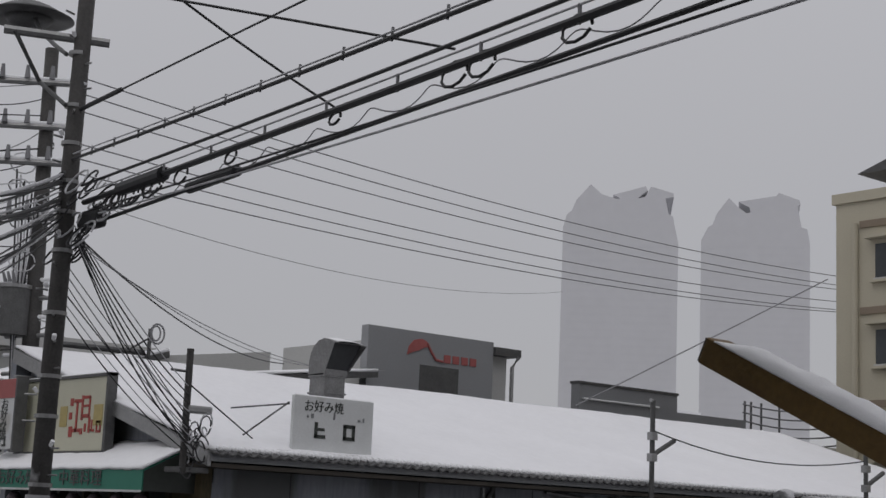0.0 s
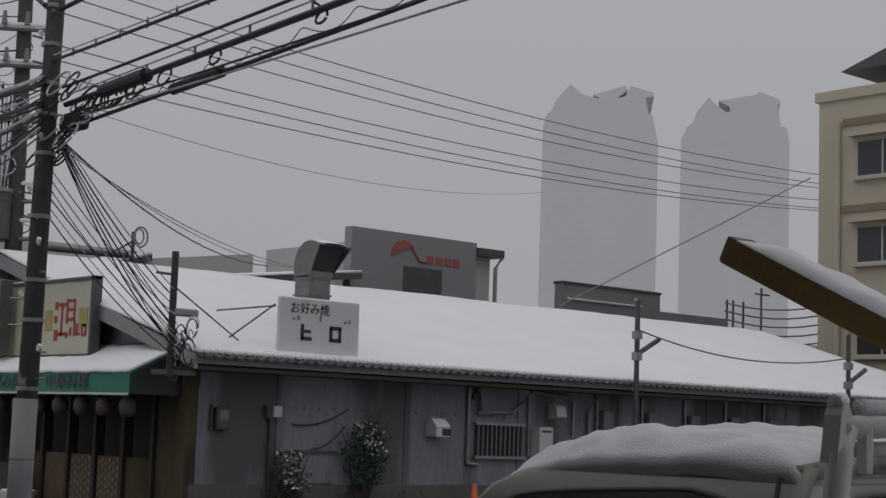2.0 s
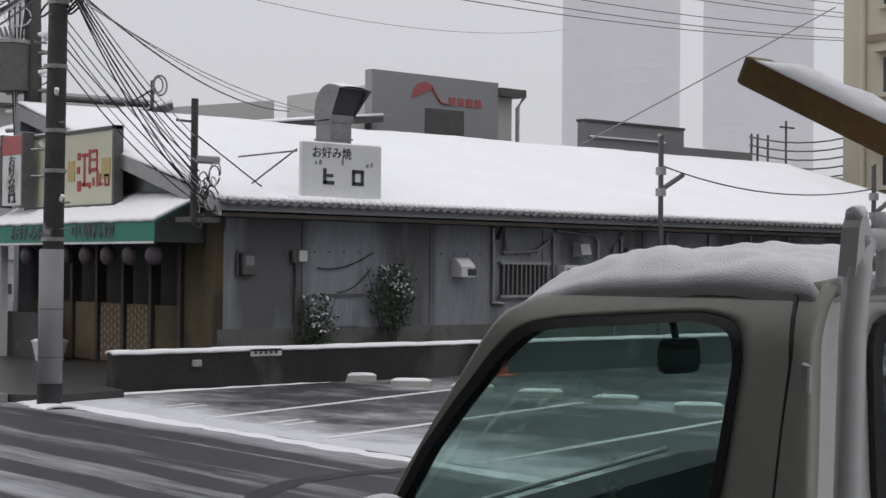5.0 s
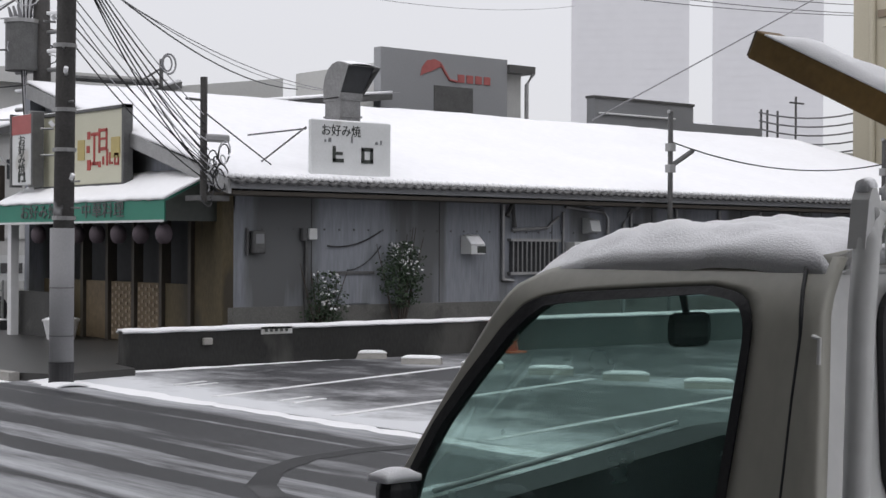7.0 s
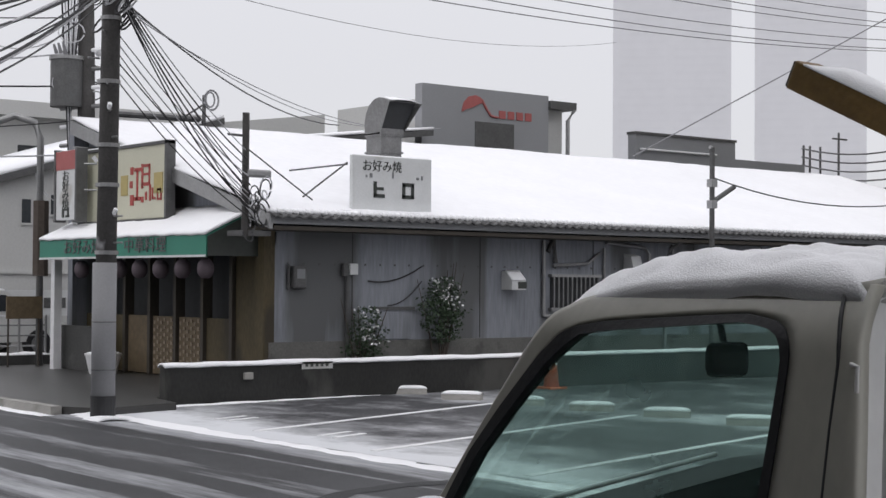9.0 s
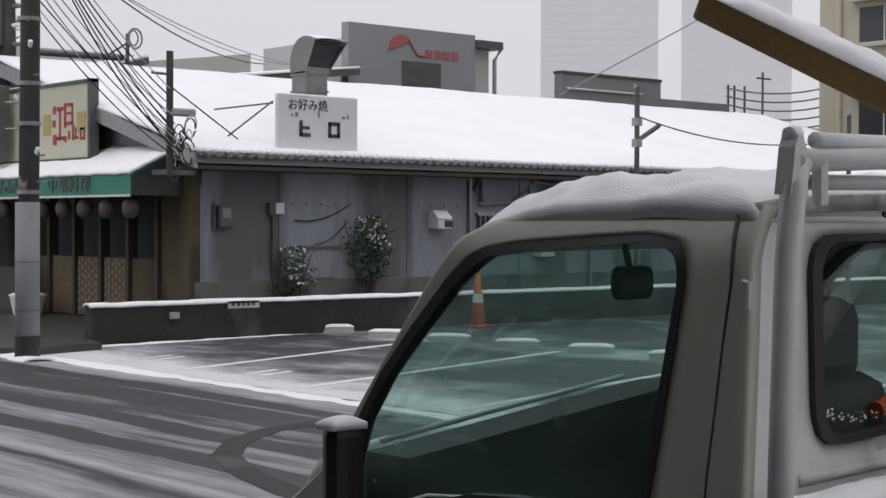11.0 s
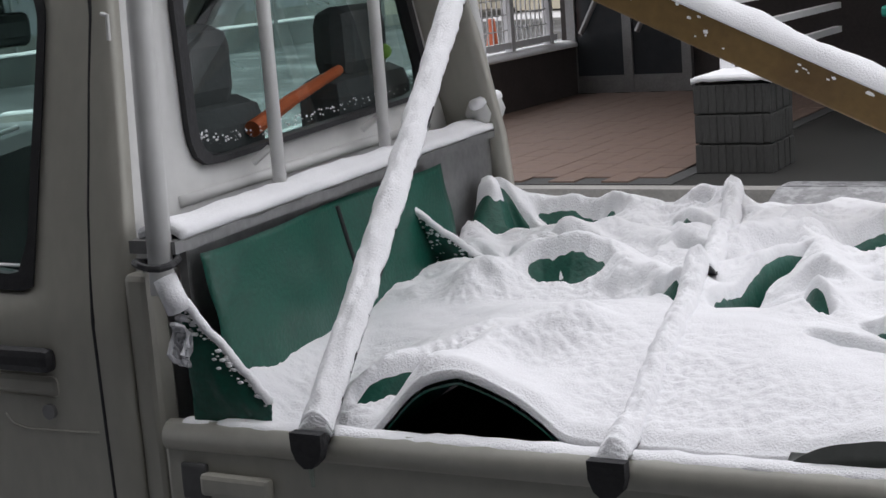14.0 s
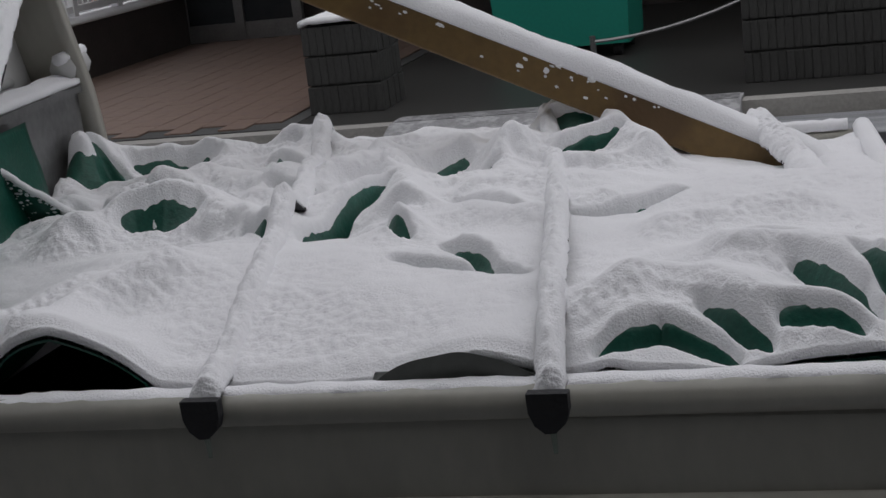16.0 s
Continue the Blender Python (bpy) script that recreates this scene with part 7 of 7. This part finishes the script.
# ---- apartment entrance across the road ----
def entrance():
    # Seen at its foot only; the height above is added to shade the entrance.
    o = setting("wall_entrance", box(-5.4, 9, 13.6, 13.8, 0.0, 14), BRICKDARK, "dark tiled ground-floor wall, raised out of view for shade")
    # Soffit added out of view, to keep sky light off the entrance.
    setting("ceiling_unseen_porch", box(-5.4, 9, 9.6, 13.6, 3.0, 3.2), DARKCONC, "unseen concrete soffit added to shade the entrance")
    d = tagged(new("door_1"), "aluminium framed double glass entrance door", "door", "", "structure")
    for x in (-5.25, -4.62, -3.98):
        part("stile", box(x - 0.05, x + 0.05, 13.5, 13.58, 0.12, 2.6), STEEL, d)
    for x0, x1 in ((-5.2, -4.67), (-4.57, -4.03)):
        part("bottom_rail", box(x0, x1, 13.51, 13.57, 0.12, 0.3), STEEL, d)
        p = part("pane", box(x0, x1, 13.535, 13.545, 0.3, 2.5), WINDOWDARK, d)
        part("pull_handle", tube([(x0 + 0.08, 13.46, 0.75), (x0 + 0.3, 13.46, 1.15)], 0.03), STEEL, p)
    w = setting("wall_garden", box(-5.5, -5.2, 10.2, 13.5, 0, 0.62, 0.01), BRICKDARK, "low dark tiled wall beside the entrance path")
    part("snow_cap", slab(40, 4, lambda u, v: (-5.52 + 0.34 * v, 10.2 + 3.3 * u, 0.66 + 0.03 * math.sin(math.pi * v) ** 0.5), 0.04), SNOW, w, smooth=True)
    f = thing("railing", "white metal railing with thin bars on the garden wall", "railing")
    for z in (0.72, 1.5):
        part("rail", box(-5.33, -5.27, 10.3, 13.2, z, z + 0.06), WHITEMETAL, f)
    for k in range(4):
        part("post", box(-5.34, -5.26, 10.35 + 0.9 * k - 0.04, 10.35 + 0.9 * k + 0.04, 0.66, 1.56), WHITEMETAL, f)
    for k in range(26):
        part("rod", tube([(-5.3, 10.4 + 0.107 * k, 0.78), (-5.3, 10.4 + 0.107 * k, 1.5)], 0.008, sides=6), WHITEMETAL, f)
    for k in range(4):
        part("cross_rod", tube([(-5.3, 10.3, 0.9 + 0.15 * k), (-5.3, 13.2, 0.9 + 0.15 * k)], 0.006, sides=6), WHITEMETAL, f)

    def cone(x, y, z, h):
        c = thing("traffic_cone", "orange and white traffic cone standing behind the railing", "traffic cone", "traffic cones")
        part("shell", tube([(0, 0, 0.03), (0, 0, h)], 0.13, sides=16, taper=0.035), ORANGE, c, smooth=True)
        part("band", tube([(0, 0, 0.45 * h), (0, 0, 0.62 * h)], 0.098, sides=16, taper=0.078), WHITEMETAL, c)
        part("foot", box(-0.19, 0.19, -0.19, 0.19, 0, 0.035, 0.01), ORANGE, c)
        c.matrix_world = pose(x, y, z)
        return c

    c = cone(-5.9, 11.9, 0.1, 0.88)
    copy_thing(c, pose(-5.9, 12.95, 0.1))
    copy_thing(c, pose(-17.76, 15.7, 0.004))
    setting("planting_bed", box(-7.0, -5.5, 7.7, 16, 0, 0.1), PAVE, "low bed behind the railing")
    # Split-block piers.
    bm = box(0, 0.245, 0, 0.145, 0, 0.095, 0.006)
    me = finish("block", bm, BLOCK)
    rg = random.Random(6)

    def blocks(parent, x0, y0, axis, cols, rows, w, h, z0):
        for r in range(rows):
            for c in range(cols):
                ob = new("block", me)
                ob.parent = parent
                s = (w / 0.25, 1, h / 0.1)
                off = c * w
                p = (x0 + off, y0 - rg.uniform(0, 0.014), z0 + r * h) if axis == "x" else (x0 + rg.uniform(0, 0.014), y0 + off + w, z0 + r * h)
                ob.matrix_world = Matrix.Translation(p) @ pose(0, 0, 0, 0, 0, 0 if axis == "x" else -90) @ Matrix.Diagonal((*s, 1))

    pier = setting("wall_pier", box(-1.95, -1.46, 8.12, 8.62, 0.05, 0.68), DARKCONC, "pier of rough split concrete blocks")
    blocks(pier, -1.97, 8.1, "x", 10, 3, 0.052, 0.2, 0.1)
    blocks(pier, -1.6, 8.12, "y", 9, 3, 0.052, 0.2, 0.1)
    part("pier_snow", slab(16, 12, lambda u, v: (-1.98 + 0.55 * u, 8.08 + 0.56 * v, 0.735 + 0.02 * min(1, 8 * u, 8 - 8 * u) + 0.008 * bumpy(u * 6, v * 9, 1)), 0.04), SNOW, pier, smooth=True)
    fr = thing("fence_panel", "white metal fence panel on the block pier", "railing")
    part("post", box(-1.93, -1.85, 8.54, 8.62, 0.7, 1.6), WHITEMETAL, fr)
    for k in range(4):
        part("rail", box(-1.92, -1.86, 8.62, 11.5, 0.78 + 0.2 * k, 0.83 + 0.2 * k), WHITEMETAL, fr)
    right = setting("wall_block", box(0.95, 9, 8.12, 8.4, 0.05, 0.9), DARKCONC, "rough split-block garden wall")
    blocks(right, 0.93, 8.1, "x", 46, 4, 0.052, 0.2, 0.1)
    part("wall_snow", slab(60, 4, lambda u, v: (0.93 + 8 * u, 8.08 + 0.34 * v, 0.945 + 0.02 * math.sin(math.pi * v) ** 0.5), 0.04), SNOW, right, smooth=True)
    # Kerb ramp plates.
    for x0, x1 in ((-1.22, -0.2), (-0.18, 0.95)):
        r = thing("kerb_ramp", "steel kerb ramp plate thinly dusted with snow", "kerb ramp", "kerb ramps")
        part("plate", prism([(7.1, 0.005), (7.12, 0.03), (7.44, 0.115), (7.66, 0.115), (7.66, 0.102), (7.44, 0.1), (7.44, 0.005)], "x", x0, x1), FROSTED, r)
        for k in range(4):
            part("tread", box(x0 + 0.02, x1 - 0.02, 7.47 + 0.05 * k, 7.495 + 0.05 * k, 0.115, 0.121), FROSTED, r)
        for k in range(4):
            part("stud", tube([(x0 + 0.15 + 0.25 * k, 7.1, 0.02), (x0 + 0.15 + 0.25 * k, 7.09, 0.04)], 0.012), DARKSTEEL, r)
    b = thing("refuse_bin", "large teal plastic refuse bin with white marks", "bin")
    part("body", prism([(-1.06, 0.2), (-0.05, 0.2), (-0.02, 0.98), (-1.1, 0.98)], "y", 9.9, 10.7), BINGREEN, b)
    part("lid", box(-1.14, 0.02, 9.84, 10.76, 0.98, 1.06, 0.02), BINGREEN, b)
    for k in range(9):
        part("white_mark", box(-0.92 + 0.09 * k, -0.86 + 0.09 * k + 0.01 * (k % 2), 9.888, 9.897, 0.82, 0.9), WHITEMETAL, b)
    for k in range(4):
        part("slot", box(-0.98 + 0.24 * k, -0.8 + 0.24 * k, 9.885, 9.899, 0.66, 0.69), DARKSTEEL, b)
    for x in (-0.95, -0.15):
        for y in (10.0, 10.6):
            part("castor", tube([(x - 0.03, y, 0.16), (x + 0.03, y, 0.16)], 0.06, sides=14), RUBBER, b)
    ch = thing("chain", "slack chain hung between bin and wall", "chain")
    part("strand", tube(sag((-0.1, 8.6, 0.38), (1.0, 8.5, 0.62), 0.05, 30), 0.012, sides=6), STEEL, ch)
    part("chain_post", tube([(-0.1, 8.6, 0.1), (-0.1, 8.6, 0.42)], 0.02), DARKSTEEL, ch)


entrance()


def path_tiles():
    base = setting("entrance_path", prism([(-5.2, 7.6), (-1.97, 7.6), (-1.97, 13.5), (-5.2, 13.5)], "z", 0.0, 0.108), DARKCONC, "red-brown paved entrance path")
    me = finish("paver", box(-0.095, 0.095, -0.19, 0.19, 0, 0.012, 0.003), TILE)
    n = 0
    for j in range(15):
        for i in range(17):
            y, x = 7.85 + 0.388 * j, -5.1 + 0.194 * i
            if x > -2.05:
                continue
            ob = new("paver", me)
            ob.parent = base
            ob.matrix_world = pose(x, y + (0.19 if i % 2 else 0), 0.106 + 0.003 * random.Random(i * 31 + j).random())
            n += 1


path_tiles()
